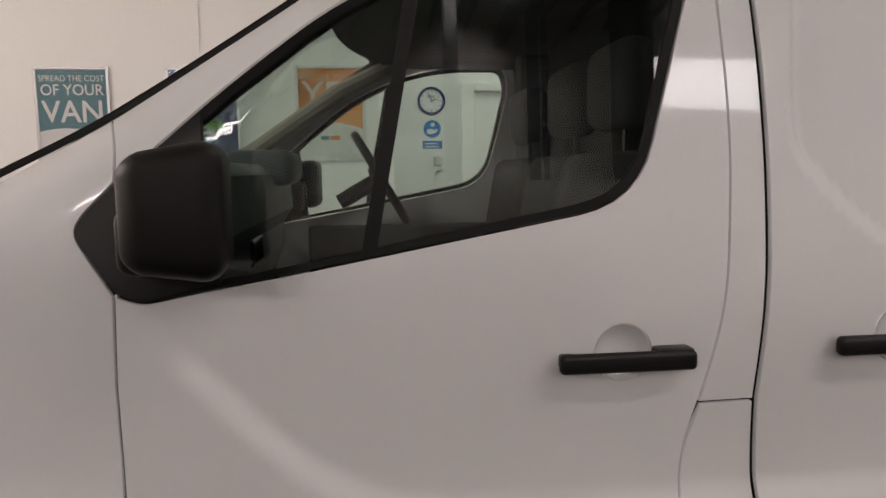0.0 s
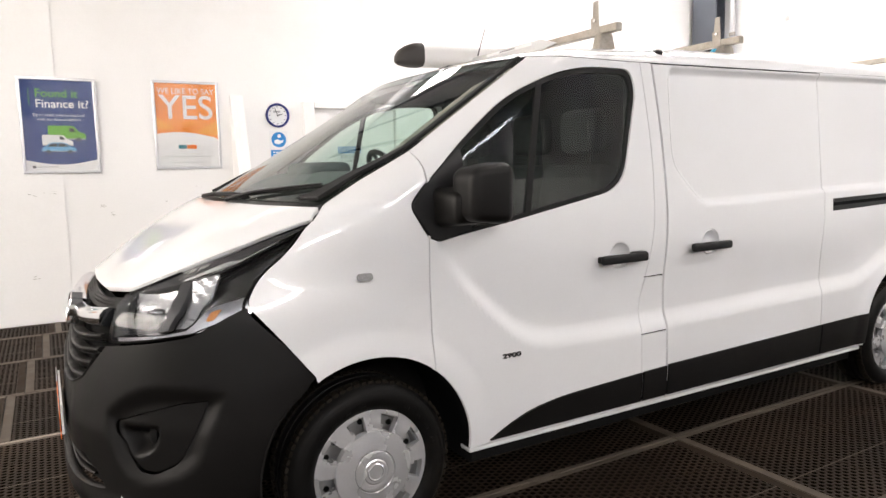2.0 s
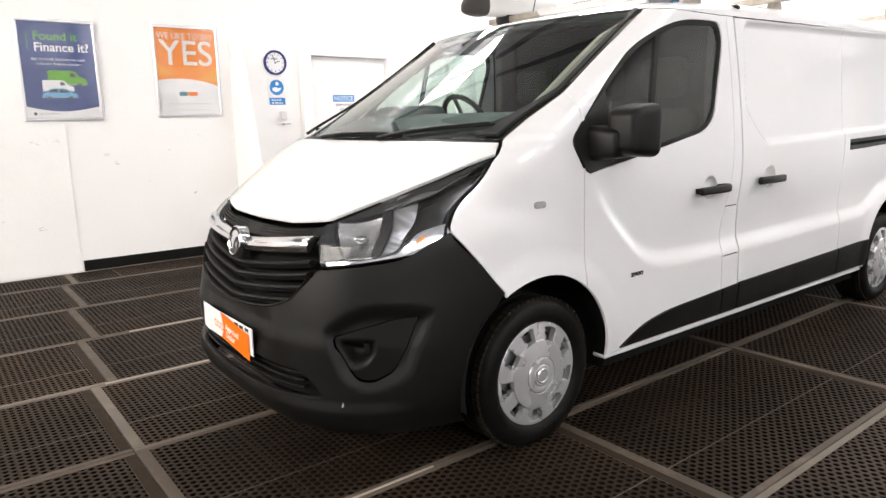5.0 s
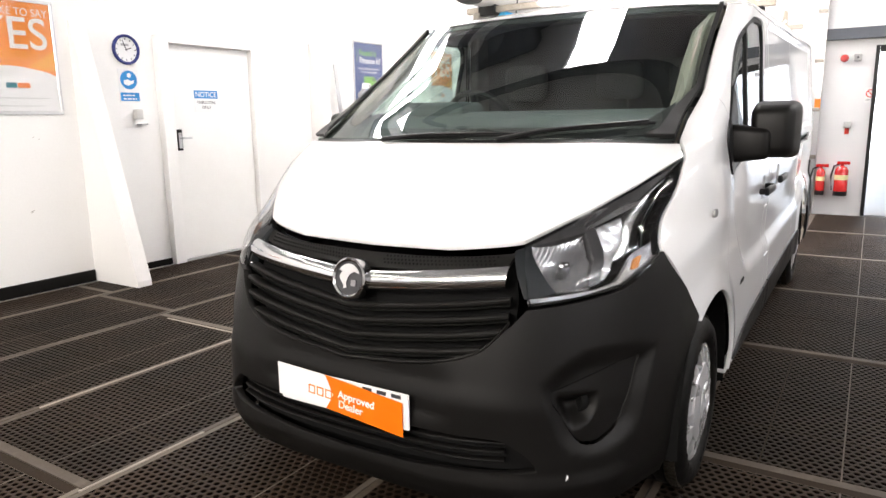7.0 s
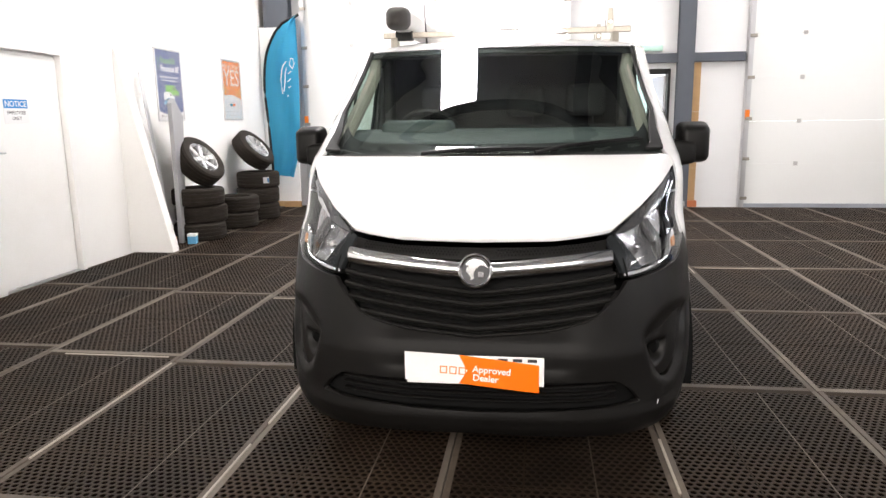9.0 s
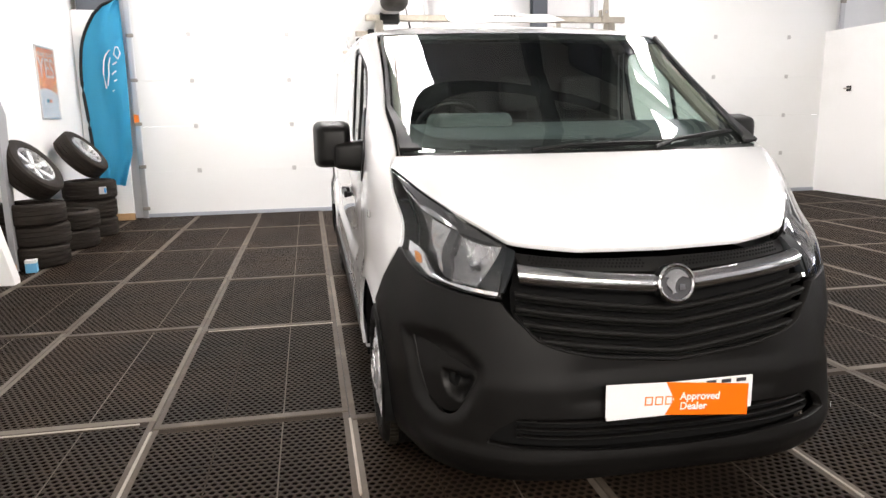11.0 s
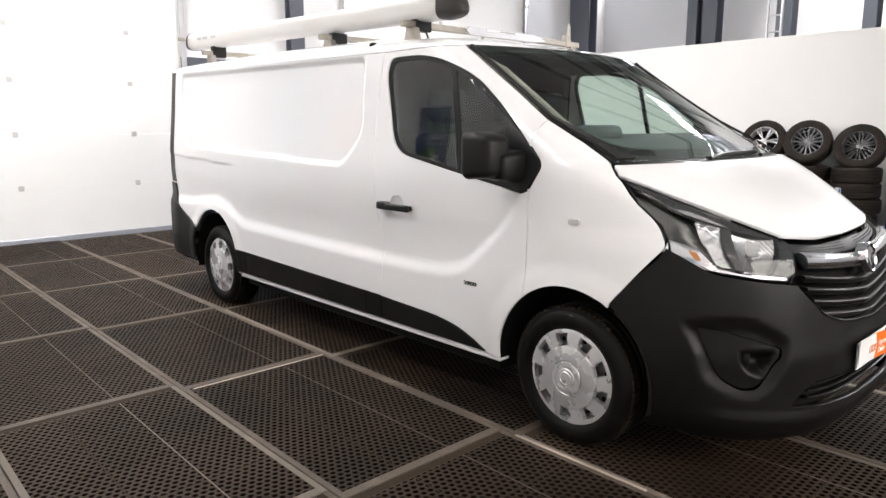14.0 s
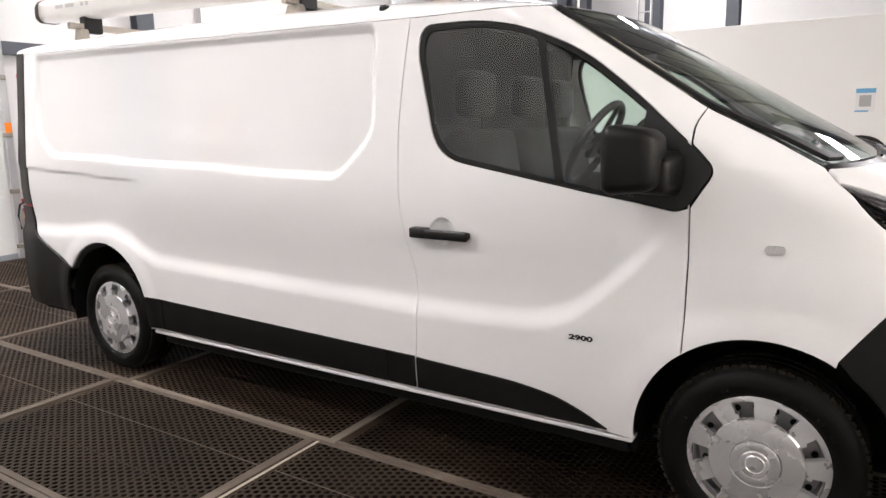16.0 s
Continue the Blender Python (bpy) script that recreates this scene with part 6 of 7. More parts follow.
def yes_poster(m):
    p = poster_base("orange and white poster in a silver frame", m, P_POSTER)
    part("white_foot", prism([(0.026, 0.026), (0.614, 0.026), (0.614, 0.30)] + [(0.614 - 0.588 * k / 14, 0.30 + 0.06 * math.sin(math.pi * k / 14 * 0.75 + 0.2) + 0.02 * k / 14) for k in range(1, 15)], 0.006, 0.0066), P_WHITE, p)
    part("light_patch", prism([(0.40, 0.37), (0.614, 0.34), (0.614, 0.50), (0.52, 0.44)], 0.0062, 0.0067), LEMON, p)
    part("light_patch", prism([(0.026, 0.40), (0.2, 0.40), (0.12, 0.46), (0.026, 0.52)], 0.0062, 0.0067), LEMON, p)
    writing("poster_text", "WE LIKE TO SAY", 0.082, 0.32, 0.752, 0.0068, P_WHITE, p, align="CENTER", wide=0.9)
    writing("poster_text", "YES", 0.34, 0.32, 0.505, 0.0068, P_WHITE, p, bold=0.002, align="CENTER", wide=0.98)
    bars("small_print", ((0.0, 0.40), (0.02, 0.38), (0.05, 0.34)), p, LEMON, 0.12, 0.475)
    bars("small_print", ((0.0, 0.46), (0.0, 0.0), (0.06, 0.34)), p, P_GREY, 0.09, 0.125, dy=0.03, h=0.006)
    part("brand_mark", prism(rrect(0.22, 0.205, 0.30, 0.245, 0.01), 0.0066, 0.0072), P_TEAL, p)
    part("brand_mark", prism(rrect(0.305, 0.205, 0.40, 0.245, 0.01), 0.0066, 0.0072), P_ORANGE, p)
    return p


def little_van(p, x, y, w, mat, tall, up=0.0, car=False):
    """A small printed vehicle facing right: body, side window, windscreen, sill shade and wheels."""
    if car:
        body = [(0, 0.06), (0.03, 0.42), (0.12, 0.55), (0.26, 0.95), (0.36, 1.0), (0.62, 1.0), (0.72, 0.9), (0.84, 0.56), (0.97, 0.46), (1, 0.3), (0.99, 0.06)]
        glass_ = ([(0.17, 0.56), (0.28, 0.88), (0.46, 0.9), (0.46, 0.56)], [(0.49, 0.56), (0.49, 0.9), (0.62, 0.9), (0.70, 0.82), (0.78, 0.56)])
    else:
        body = [(0, 0.05), (0.0, 0.92), (0.03, 1.0), (0.60, 1.0), (0.70, 0.95), (0.82, 0.60), (0.95, 0.50), (1.0, 0.40), (1.0, 0.05)]
        glass_ = ([(0.56, 0.58), (0.57, 0.86), (0.66, 0.86), (0.74, 0.58)],)
    at_ = lambda pts: [(x + w * u, y + tall * v) for u, v in pts]
    v = part("printed_van", prism(at_(body), 0.0062, 0.007 + up), mat, p)
    for g in glass_:
        part("printed_window", prism(at_(g), 0.0068 + up, 0.0074 + up), P_DARK, v)
    part("printed_sill", prism(at_([(0.02, 0.05), (0.98, 0.05), (0.98, 0.13), (0.02, 0.13)]), 0.0068 + up, 0.0073 + up), P_GREY, v)
    for cx in (0.2, 0.8):
        part("printed_wheel", prism(disc(x + w * cx, y + tall * 0.06, tall * (0.2 if car else 0.14), 14), 0.0069 + up, 0.0076 + up), P_DARK, v)


def finance_poster(m):
    p = poster_base("blue poster with printed vans in a silver frame", m, P_BLUE)
    n = 14
    part("white_foot", prism([(0.026, 0.026), (0.614, 0.026)] + [(0.614 - 0.588 * k / n, 0.125 - 0.045 * math.sin(math.pi * k / n)) for k in range(n + 1)], 0.006, 0.0066), P_WHITE, p)
    part("green_rule", box((0.085, 0.62, 0.006), (0.091, 0.775, 0.0068)), P_GREEN, p)
    writing("poster_text", "Found it", 0.105, 0.135, 0.70, 0.0068, P_GREEN, p, bold=0.0012)
    writing("poster_text", "Finance it?", 0.105, 0.135, 0.605, 0.0068, P_WHITE, p, bold=0.002)
    writing("poster_text", "Big or small, balance the load", 0.036, 0.32, 0.525, 0.0068, P_WHITE, p, align="CENTER")
    writing("poster_text", "with our finance options", 0.036, 0.32, 0.485, 0.0068, P_WHITE, p, align="CENTER")
    little_van(p, 0.22, 0.305, 0.31, P_GREEN, 0.135)
    little_van(p, 0.17, 0.250, 0.25, P_WHITE, 0.105, 0.0008)
    little_van(p, 0.155, 0.195, 0.29, P_SKY, 0.09, 0.0016, True)
    part("round_mark", prism(disc(0.09, 0.06, 0.014, 14), 0.0066, 0.0072), P_DARK, p)
    bars("small_print", ((0.0, 0.17),), p, P_GREY, 0.115, 0.056)
    return p


def spread_poster(m):
    p = poster_base("teal and white poster in a silver frame", m, P_TEAL)
    part("white_foot", prism([(0.026, 0.026), (0.614, 0.026), (0.614, 0.27)] + [(0.614 - 0.588 * k / 14, 0.27 + 0.075 * math.sin(math.pi * k / 14 * 0.8)) for k in range(1, 15)], 0.006, 0.0066), P_WHITE, p)
    writing("poster_text", "SPREAD THE COST", 0.075, 0.32, 0.755, 0.0068, P_WHITE, p, align="CENTER", wide=0.88)
    writing("poster_text", "OF YOUR", 0.135, 0.32, 0.635, 0.0068, P_WHITE, p, bold=0.001, align="CENTER", wide=0.92)
    writing("poster_text", "VAN", 0.27, 0.32, 0.40, 0.0068, P_WHITE, p, bold=0.003, align="CENTER", wide=0.95)
    part("brand_mark", prism(rrect(0.22, 0.215, 0.31, 0.245, 0.01), 0.0066, 0.0072), P_GREY, p)
    part("brand_mark", prism(rrect(0.315, 0.215, 0.40, 0.245, 0.01), 0.0066, 0.0072), P_RED, p)
    bars("small_print", ((0.0, 0.46), (0.03, 0.40)), p, P_GREY, 0.09, 0.13, dy=0.05, h=0.006)
    return p


at = lambda x, z, lift=0.0: pose(x, WALL_N - 0.001 - lift, z) @ ON_N
yes_poster(at(-3.345, 1.405, 0.010))
spread_poster(at(-2.215, 1.405, 0.010))
finance_poster(at(-1.092, 1.405, 0.010))
yes_poster(at(0.046, 1.425))
finance_poster(at(4.45, 1.455))
yes_poster(at(6.25, 1.465))

# ---- scuffs and chips on the painted wall ----
M_SCUFF = material("grey_wall_scuff", (0.42, 0.40, 0.37), 0.7, var=0.3, scale=60)
rnd = random.Random(7)
for x, z in ((-1.04, 1.22), (-0.92, 1.24), (-0.86, 1.23), (-0.79, 1.25), (-0.46, 1.09), (-0.42, 1.08), (-0.39, 0.99), (0.45, 1.25), (0.14, 1.11), (0.36, 0.67), (-0.08, 0.82), (-1.38, 0.52), (-1.07, 0.43)):
    yw = WALL_N - (0.0105 if x < -0.8 else 0.0005)
    for k in range(rnd.randint(1, 3)):
        l, h, a = rnd.uniform(0.008, 0.045), rnd.uniform(0.0025, 0.007), rnd.uniform(-25, 25)
        sc = part("scuff", prism([(-l / 2, 0.0), (-l * 0.2, -h * 0.6), (l * 0.3, -h * 0.3), (l / 2, h * 0.2), (l * 0.1, h * 0.5), (-l * 0.3, h * 0.4)], 0.0, 0.0006), M_SCUFF, wall)
        sc.matrix_world = pose(x + rnd.uniform(-0.03, 0.03), yw, z + rnd.uniform(-0.025, 0.025)) @ ON_N @ Matrix.Rotation(radians(a), 4, "Z")

# ---- clock, signs, dispenser by the staff door ----
clk = thing("wall_clock", "round wall clock with a navy rim", "clock", at(1.30, 1.985))
part("rim", lathe(((0.105, 0.0), (0.128, 0.004), (0.13, 0.022), (0.122, 0.032), (0.108, 0.028), (0.106, 0.012)), 40), P_NAVY, clk, "navy blue rim", smooth=True)
face = part("clock_face", lathe(((0.0, 0.012), (0.108, 0.012), (0.108, 0.0)), 40), P_WHITE, clk)
for k in range(12):
    part("hour_mark", box((-0.003, 0.082, 0.012), (0.003, 0.098, 0.0135), m=Matrix.Rotation(radians(30 * k), 4, "Z")), P_DARK, face)
part("hour_hand", box((-0.004, -0.01, 0.014), (0.004, 0.055, 0.016), m=Matrix.Rotation(radians(-72), 4, "Z")), P_DARK, clk)
part("minute_hand", box((-0.003, -0.015, 0.017), (0.003, 0.085, 0.019), m=Matrix.Rotation(radians(20), 4, "Z")), P_DARK, clk)
part("dial_print", box((-0.045, 0.03, 0.012), (0.03, 0.05, 0.013)), P_GREY, clk)
sg = thing("hygiene_sign", "white hygiene sign with a blue disc and panel", "sign", at(1.205, 1.53))
part("sheet", box((0.0, 0.0, 0.0), (0.20, 0.29, 0.003), 0.001), P_WHITE, sg)
part("blue_disc", prism(disc(0.10, 0.195, 0.082), 0.003, 0.004), P_SIGN, sg)
part("hand_symbol", prism([(0.05, 0.16), (0.09, 0.145), (0.14, 0.165), (0.155, 0.195), (0.12, 0.185), (0.09, 0.20), (0.05, 0.19)], 0.004, 0.0048), P_WHITE, sg)
part("drop_symbol", prism(disc(0.105, 0.235, 0.02, 14), 0.004, 0.0048), P_WHITE, sg)
part("blue_panel", box((0.008, 0.012, 0.003), (0.192, 0.085, 0.004)), P_SIGN, sg)
bars("small_print", ((0.0, 0.12), (0.0, 0.13)), sg, P_WHITE, 0.032, 0.054, 0.0046, dy=0.03, h=0.013)
dsp = thing("soap_dispenser", "small white wall dispenser with a drip tray", "dispenser", at(1.345, 1.33))
part("tank", box((-0.03, 0.05, 0.0), (0.04, 0.14, 0.06), 0.012, 3), M_WHITEPL, dsp, smooth=True)
part("drip_tray", box((-0.005, 0.0, 0.0), (0.065, 0.012, 0.08), 0.004, 1), P_GREY, dsp)
nt = thing("notice_sign", "white notice with a blue heading on the staff door", "sign", pose(1.975, WALL_N - 0.019, 1.445) @ ON_N)
part("sheet", box((0.0, 0.0, 0.0), (0.29, 0.21, 0.002), 0.0005), P_WHITE, nt)
part("blue_heading", box((0.004, 0.13, 0.002), (0.286, 0.206, 0.003)), P_SIGN, nt)
writing("sign_text", "NOTICE", 0.07, 0.145, 0.144, 0.0034, P_WHITE, nt, bold=0.001, align="CENTER")
writing("sign_text", "EMPLOYEES", 0.042, 0.145, 0.078, 0.0024, P_DARK, nt, align="CENTER")
writing("sign_text", "ONLY", 0.042, 0.145, 0.03, 0.0024, P_DARK, nt, align="CENTER")


# ---- tyres and wheels ----
def tyre_mesh(r, w, name="tyre"):
    h = w / 2
    prof = [(r * 0.62, h * 0.55), (r * 0.64, h * 0.92), (r * 0.70, h * 1.0), (r * 0.82, h * 1.04), (r * 0.93, h * 0.98), (r * 0.965, h * 0.86)]
    for a, b in ((0.8, 0.5), (0.4, 0.05), (-0.05, -0.4), (-0.5, -0.8)):
        prof += [(r - 0.003 * (abs(a) > 0.7), h * a), (r - 0.003 * (abs(b) > 0.7), h * b)]
        if b > -0.7:
            prof += [(r - 0.011, h * b - 0.002), (r - 0.011, h * b - 0.008)]
    prof += [(r * 0.965, -h * 0.86), (r * 0.93, -h * 0.98), (r * 0.82, -h * 1.04), (r * 0.64, -h * 0.92), (r * 0.62, -h * 0.55)]
    return lathe(prof, 48)


def loose_tyre(m, label, sticker=None, r=0.315, w=0.208, group="stacked tyres"):
    t = thing("tyre", label, "tyre", m, group)
    part("tyre_body", tyre_mesh(r, w), M_OLDTYRE, t, smooth=True)
    for ang in (sticker or ()):
        st = bmesh.new()
        n = 6
        a0 = radians(ang)
        lo = [st.verts.new(((r + 0.002) * math.cos(a0 + 0.3 * k / n), (r + 0.002) * math.sin(a0 + 0.3 * k / n), -0.045)) for k in range(n + 1)]
        hi = [st.verts.new(((r + 0.002) * math.cos(a0 + 0.3 * k / n), (r + 0.002) * math.sin(a0 + 0.3 * k / n), 0.045)) for k in range(n + 1)]
        for k in range(n):
            st.faces.new((lo[k], lo[k + 1], hi[k + 1], hi[k]))
        bmesh.ops.solidify(st, geom=st.faces[:], thickness=0.001)
        lab = part("label_sticker", st, P_WHITE, t, "white and blue tyre label")
        part("label_stripe", box((-0.01, -0.012, -0.03), (0.002, 0.012, 0.03), 0.0, m=Matrix.Rotation(a0 + 0.24, 4, "Z") @ Matrix.Translation((r + 0.003, 0, 0))), P_SIGN, lab)
    return t


def alloy(m, label, spokes, twin, dark, group="loose alloy wheels", r=0.325):
    t = thing("alloy_wheel", label, "wheel", m, group)
    part("tyre", tyre_mesh(r, 0.215), M_OLDTYRE, t, smooth=True)
    ri = r * 0.66
    mat = M_SILVER if not dark else material("dark_alloy", (0.2, 0.2, 0.205), 0.3, metal=0.9, var=0.05)
    part("rim", lathe(((ri, 0.10), (ri * 0.95, 0.098), (ri * 0.9, 0.07), (ri * 0.88, -0.09), (ri, -0.10)), 40), mat, t, smooth=True)
    part("barrel", lathe(((ri * 0.9, -0.02), (0.0, -0.03)), 32), M_UNDER, t)
    for k in range(spokes):
        for off in ((-twin, twin) if twin else (0.0,)):
            bm = bmesh.new()
            wd = 0.008 if twin or spokes > 8 else 0.028
            add_box(bm, (0.03, -wd, 0.04), (ri * 0.97, wd, 0.085), 0.005)
            for v in bm.verts:
                if v.co.x > ri * 0.5:
                    v.co.y += off
                    v.co.y *= 1.15
                v.co.z -= 0.02 * (1 - v.co.x / ri)
            bmesh.ops.transform(bm, matrix=Matrix.Rotation(2 * math.pi * k / spokes, 4, "Z"), verts=bm.verts)
            part("spoke", bm, mat, t)
    part("hub_cap", lathe(((0.0, 0.078), (0.026, 0.076), (0.042, 0.066), (0.045, 0.03)), 24), mat, t, smooth=True)
    return t


for (sx, sy), n, lab in (((4.62, 3.95), 3, None), ((5.62, 3.93), 2, None), ((6.45, 3.93), 3, 215)):
    for k in range(n):
        dx, dy = 0.02 * math.sin(3 * k + sx), 0.015 * math.cos(5 * k + sx)
        th = 0.235 if sx > 6 else 0.214
        loose_tyre(pose(sx + dx, sy + dy, (k + 0.5) * th, 0, 0, 40 * k), "worn black tyre stacked flat by the wall", [lab - 40 * k] if lab and k == n - 1 else None, w=th - 0.006)
alloy(pose(4.66, 3.93, 0.955, 52, 0, -8), "worn tyre with a silver six-spoke wheel leaning on the stack", 6, 0, False)
alloy(pose(6.42, 3.96, 1.02, 48, 0, -4), "tyre with a silver multi-spoke wheel leaning on a stack", 10, 0, False)
bx = thing("blue_carton", "small blue and white carton on the floor", "carton", pose(4.22, 3.86, 0, 0, 0, 12))
part("carton_body", box((-0.05, -0.05, 0.0), (0.05, 0.05, 0.12), 0.003), P_SKY, bx)
part("carton_lid", box((-0.051, -0.051, 0.09), (0.051, 0.051, 0.122), 0.003), P_WHITE, bx)
pl = thing("trim_pole", "tall pale metal trim strip leaning on the wall", "metal strip", pose(4.05, 4.02, 0))
part("strip", box((-0.03, -0.008, 0.0), (0.03, 0.008, 2.02), 0.003, m=Matrix.Rotation(radians(-6.5), 4, "X")), M_ALU, pl)
wd_ = thing("grey_wedge", "grey moulded plastic ramp leaning by the tyres", "ramp", pose(4.22, 4.02, 0))
part("ramp_body", prism([(0.0, 0.0), (0.12, 0.0), (0.34, 1.5), (0.10, 1.72), (0.0, 1.66)], -0.02, 0.03, pose(0, 0, 0, 90, 0, 8)), flat("grey_plastic", (0.33, 0.33, 0.34)), wd_)

# ---- teardrop flag in the corner ----
fl = thing("feather_flag", "tall blue feather flag on a black curved pole", "flag", pose(7.64, 0, 0))
edge_pts = [(4.13, 0.62), (4.17, 1.45), (4.20, 2.0), (4.16, 2.42), (4.02, 2.78), (3.80, 3.03), (3.56, 3.12)]
fe = pchip([p[1] for p in edge_pts], [p[0] for p in edge_pts])
fb = bmesh.new()
NZ, NY = 44, 14
grid = []
for i in range(NZ + 1):
    z = 0.56 + (3.10 - 0.56) * i / NZ
    ya = float(fe(max(z, 0.62)))
    yb_ = 3.62 + 0.35 * max(0, (1.0 - z))
    row = []
    for j in range(NY + 1):
        f = j / NY
        y = ya + (yb_ - ya) * f
        x = 0.045 * math.sin(9 * f + 2.2 * z) * f + 0.014 * math.sin(23 * f - 5 * z) * f * (1.3 - 0.4 * z if z < 2.2 else 0.5) - 0.03 * f * f
        row.append(fb.verts.new((x, y, z - 0.10 * f * max(0, 1.0 - z))))
    grid.append(row)
for a, b in zip(grid, grid[1:]):
    for j in range(NY):
        fb.faces.new((a[j], a[j + 1], b[j + 1], b[j]))
bmesh.ops.solidify(fb, geom=fb.faces[:], thickness=0.002)
part("cloth", fb, P_FLAG, fl, "rippled blue cloth", smooth=True)
pole_path = [(0.0, 4.15, 0.0)] + [(0.0, float(fe(z)) + 0.012, z) for z in np.linspace(0.62, 3.12, 22)]
part("pole", tube(pole_path, 0.022, 8), M_BLACK, fl, "black sleeve and pole", smooth=True)
part("foot_plate", box((-0.16, 4.0, 0.0), (0.16, 4.28, 0.012), 0.003), M_BLACK, fl)
mk = bmesh.new()
for pts in ([(3.80, 2.40), (3.86, 2.33), (3.89, 2.25), (3.912, 2.10), (3.90, 1.96), (3.89, 1.88)], [(3.80, 2.30), (3.83, 2.20), (3.84, 2.07), (3.87, 1.92)],
            [(3.69, 2.44), (3.66, 2.36), (3.70, 2.28), (3.75, 2.34), (3.72, 2.44), (3.69, 2.44)], [(3.72, 2.24), (3.78, 2.20)], [(3.74, 2.12), (3.80, 2.07)], [(3.74, 2.0), (3.78, 1.98)], [(3.79, 1.86), (3.81, 1.84)]):
    add_tube(mk, [(-0.052 + 0.35 * (p[0] - 3.72) * 0.3, p[0], p[1]) for p in pts], 0.009, 6)
part("printed_mark", mk, P_WHITE, fl)

# ---- safety things by the open door ----
def extinguisher(y, r, h, hose):
    e = thing("fire_extinguisher", "red fire extinguisher on the wall by the door", "fire extinguisher", pose(WALL_E - 0.10, y, 0.27), "fire extinguishers")
    part("cylinder", lathe(((0.0, 0.0), (r, 0.0), (r, h * 0.8), (r * 0.75, h * 0.9), (r * 0.3, h * 0.95), (r * 0.3, h)), 24), M_RED_EXT, e, smooth=True)
    part("foot_ring", lathe(((r * 1.02, -0.01), (r * 1.04, 0.05), (r * 0.9, 0.05)), 24), M_BLACK, e)
    part("label_band", lathe(((r * 1.01, h * 0.5), (r * 1.01, h * 0.66)), 24), flat("cream", (0.7, 0.6, 0.3)), e)
    part("handle", box((-0.02, -0.09, h), (0.02, 0.06, h + 0.04), 0.006), M_RED_EXT, e)
    part("hose", tube([(0.0, 0.03, h), (0.0, 0.09, h - 0.02), (0.0, 0.12, h * 0.6), (0.0, 0.10, 0.06)], 0.011, 8), M_BLACK, e, smooth=True)
    part("bracket", box((0.03, -0.03, h * 0.7), (0.118, 0.03, h * 0.78), 0.003), M_STEEL, e)
    return e


extinguisher(-1.07, 0.08, 0.40, True)
extinguisher(-0.83, 0.055, 0.36, False)
onE = lambda y, z: pose(WALL_E + 0.019, y, z) @ ON_E
al = thing("alarm_bell", "red round alarm sounder on the wall", "alarm", onE(-0.98, 2.03))
part("dome", lathe(((0.0, 0.07), (0.03, 0.065), (0.045, 0.04), (0.05, 0.0)), 24), M_RED_EXT, al, smooth=True)
gb = thing("switch_box", "small grey switch box on the wall", "switch", onE(-1.13, 2.03))
part("case", box((-0.045, -0.045, 0), (0.045, 0.045, 0.06), 0.008, 2), P_GREY, gb, smooth=True)
part("button", lathe(((0.0, 0.07), (0.014, 0.068), (0.015, 0.06)), 14), P_DARK, gb)
ns = thing("no_smoking_sign", "small white no smoking sign", "sign", onE(-1.24, 1.46))
part("sheet", box((0.0, 0.0, 0.0), (0.13, 0.19, 0.003)), P_WHITE, ns)
part("red_ring", lathe(((0.04, 0.003), (0.04, 0.0045), (0.052, 0.0045), (0.052, 0.003)), 24, pose(0.065, 0.115, 0)), P_RED, ns)
part("red_bar", box((-0.042, -0.005, 0.003), (0.042, 0.005, 0.0044), m=pose(0.065, 0.115, 0, 0, 0, -45)), P_RED, ns)
bars("small_print", ((0.0, 0.09),), ns, P_DARK, 0.02, 0.03, 0.0036)
cp = thing("call_point", "grey and red call point on the wall", "call point", onE(-1.08, 1.12))
part("case", box((-0.04, 0.02, 0), (0.04, 0.10, 0.05), 0.006, 2), P_GREY, cp, smooth=True)
part("tag", box((-0.025, -0.06, 0), (0.025, 0.018, 0.004)), P_RED, cp)
ex = thing("exit_sign", "pale green lit exit sign above the door", "sign", onE(-1.98, 2.44))
part("case", box((-0.2, 0.0, 0.0), (0.2, 0.09, 0.06), 0.008, 2), flat("pale_green", (0.5, 0.75, 0.66)), ex, smooth=True)

# ---- along the south partition ----
onS = lambda x, z, lift=0.0: pose(x, WALL_S + 0.001 + lift, z) @ ON_S
for sx, n in ((2.58, 4), (1.95, 4), (1.30, 4), (0.14, 3), (-0.28, 3)):
    for k in range(n):
        loose_tyre(pose(sx + 0.015 * math.sin(4 * k + sx), -7.40 + 0.012 * math.cos(3 * k), 0.107 + 0.212 * k, 0, 0, 0), "black tyre stacked by the white partition", [60 + 15 * math.sin(k + sx)] if k in (0, 1, 2) else None)
for sx, sz, sp, tw, dk in ((2.60, 1.145, 6, 0.026, False), (1.98, 1.14, 16, 0, True), (1.30, 1.08, 10, 0.034, True)):
    alloy(pose(sx, -7.42, sz + 0.03, -68, 0, 8), "alloy wheel with a slim tyre leaning on stacked tyres", sp, tw, dk)
alloy(pose(-0.06, -7.36, 0.90, -42, 12, 10), "dark alloy wheel lying tilted on the tyres", 10, 0.03, True)
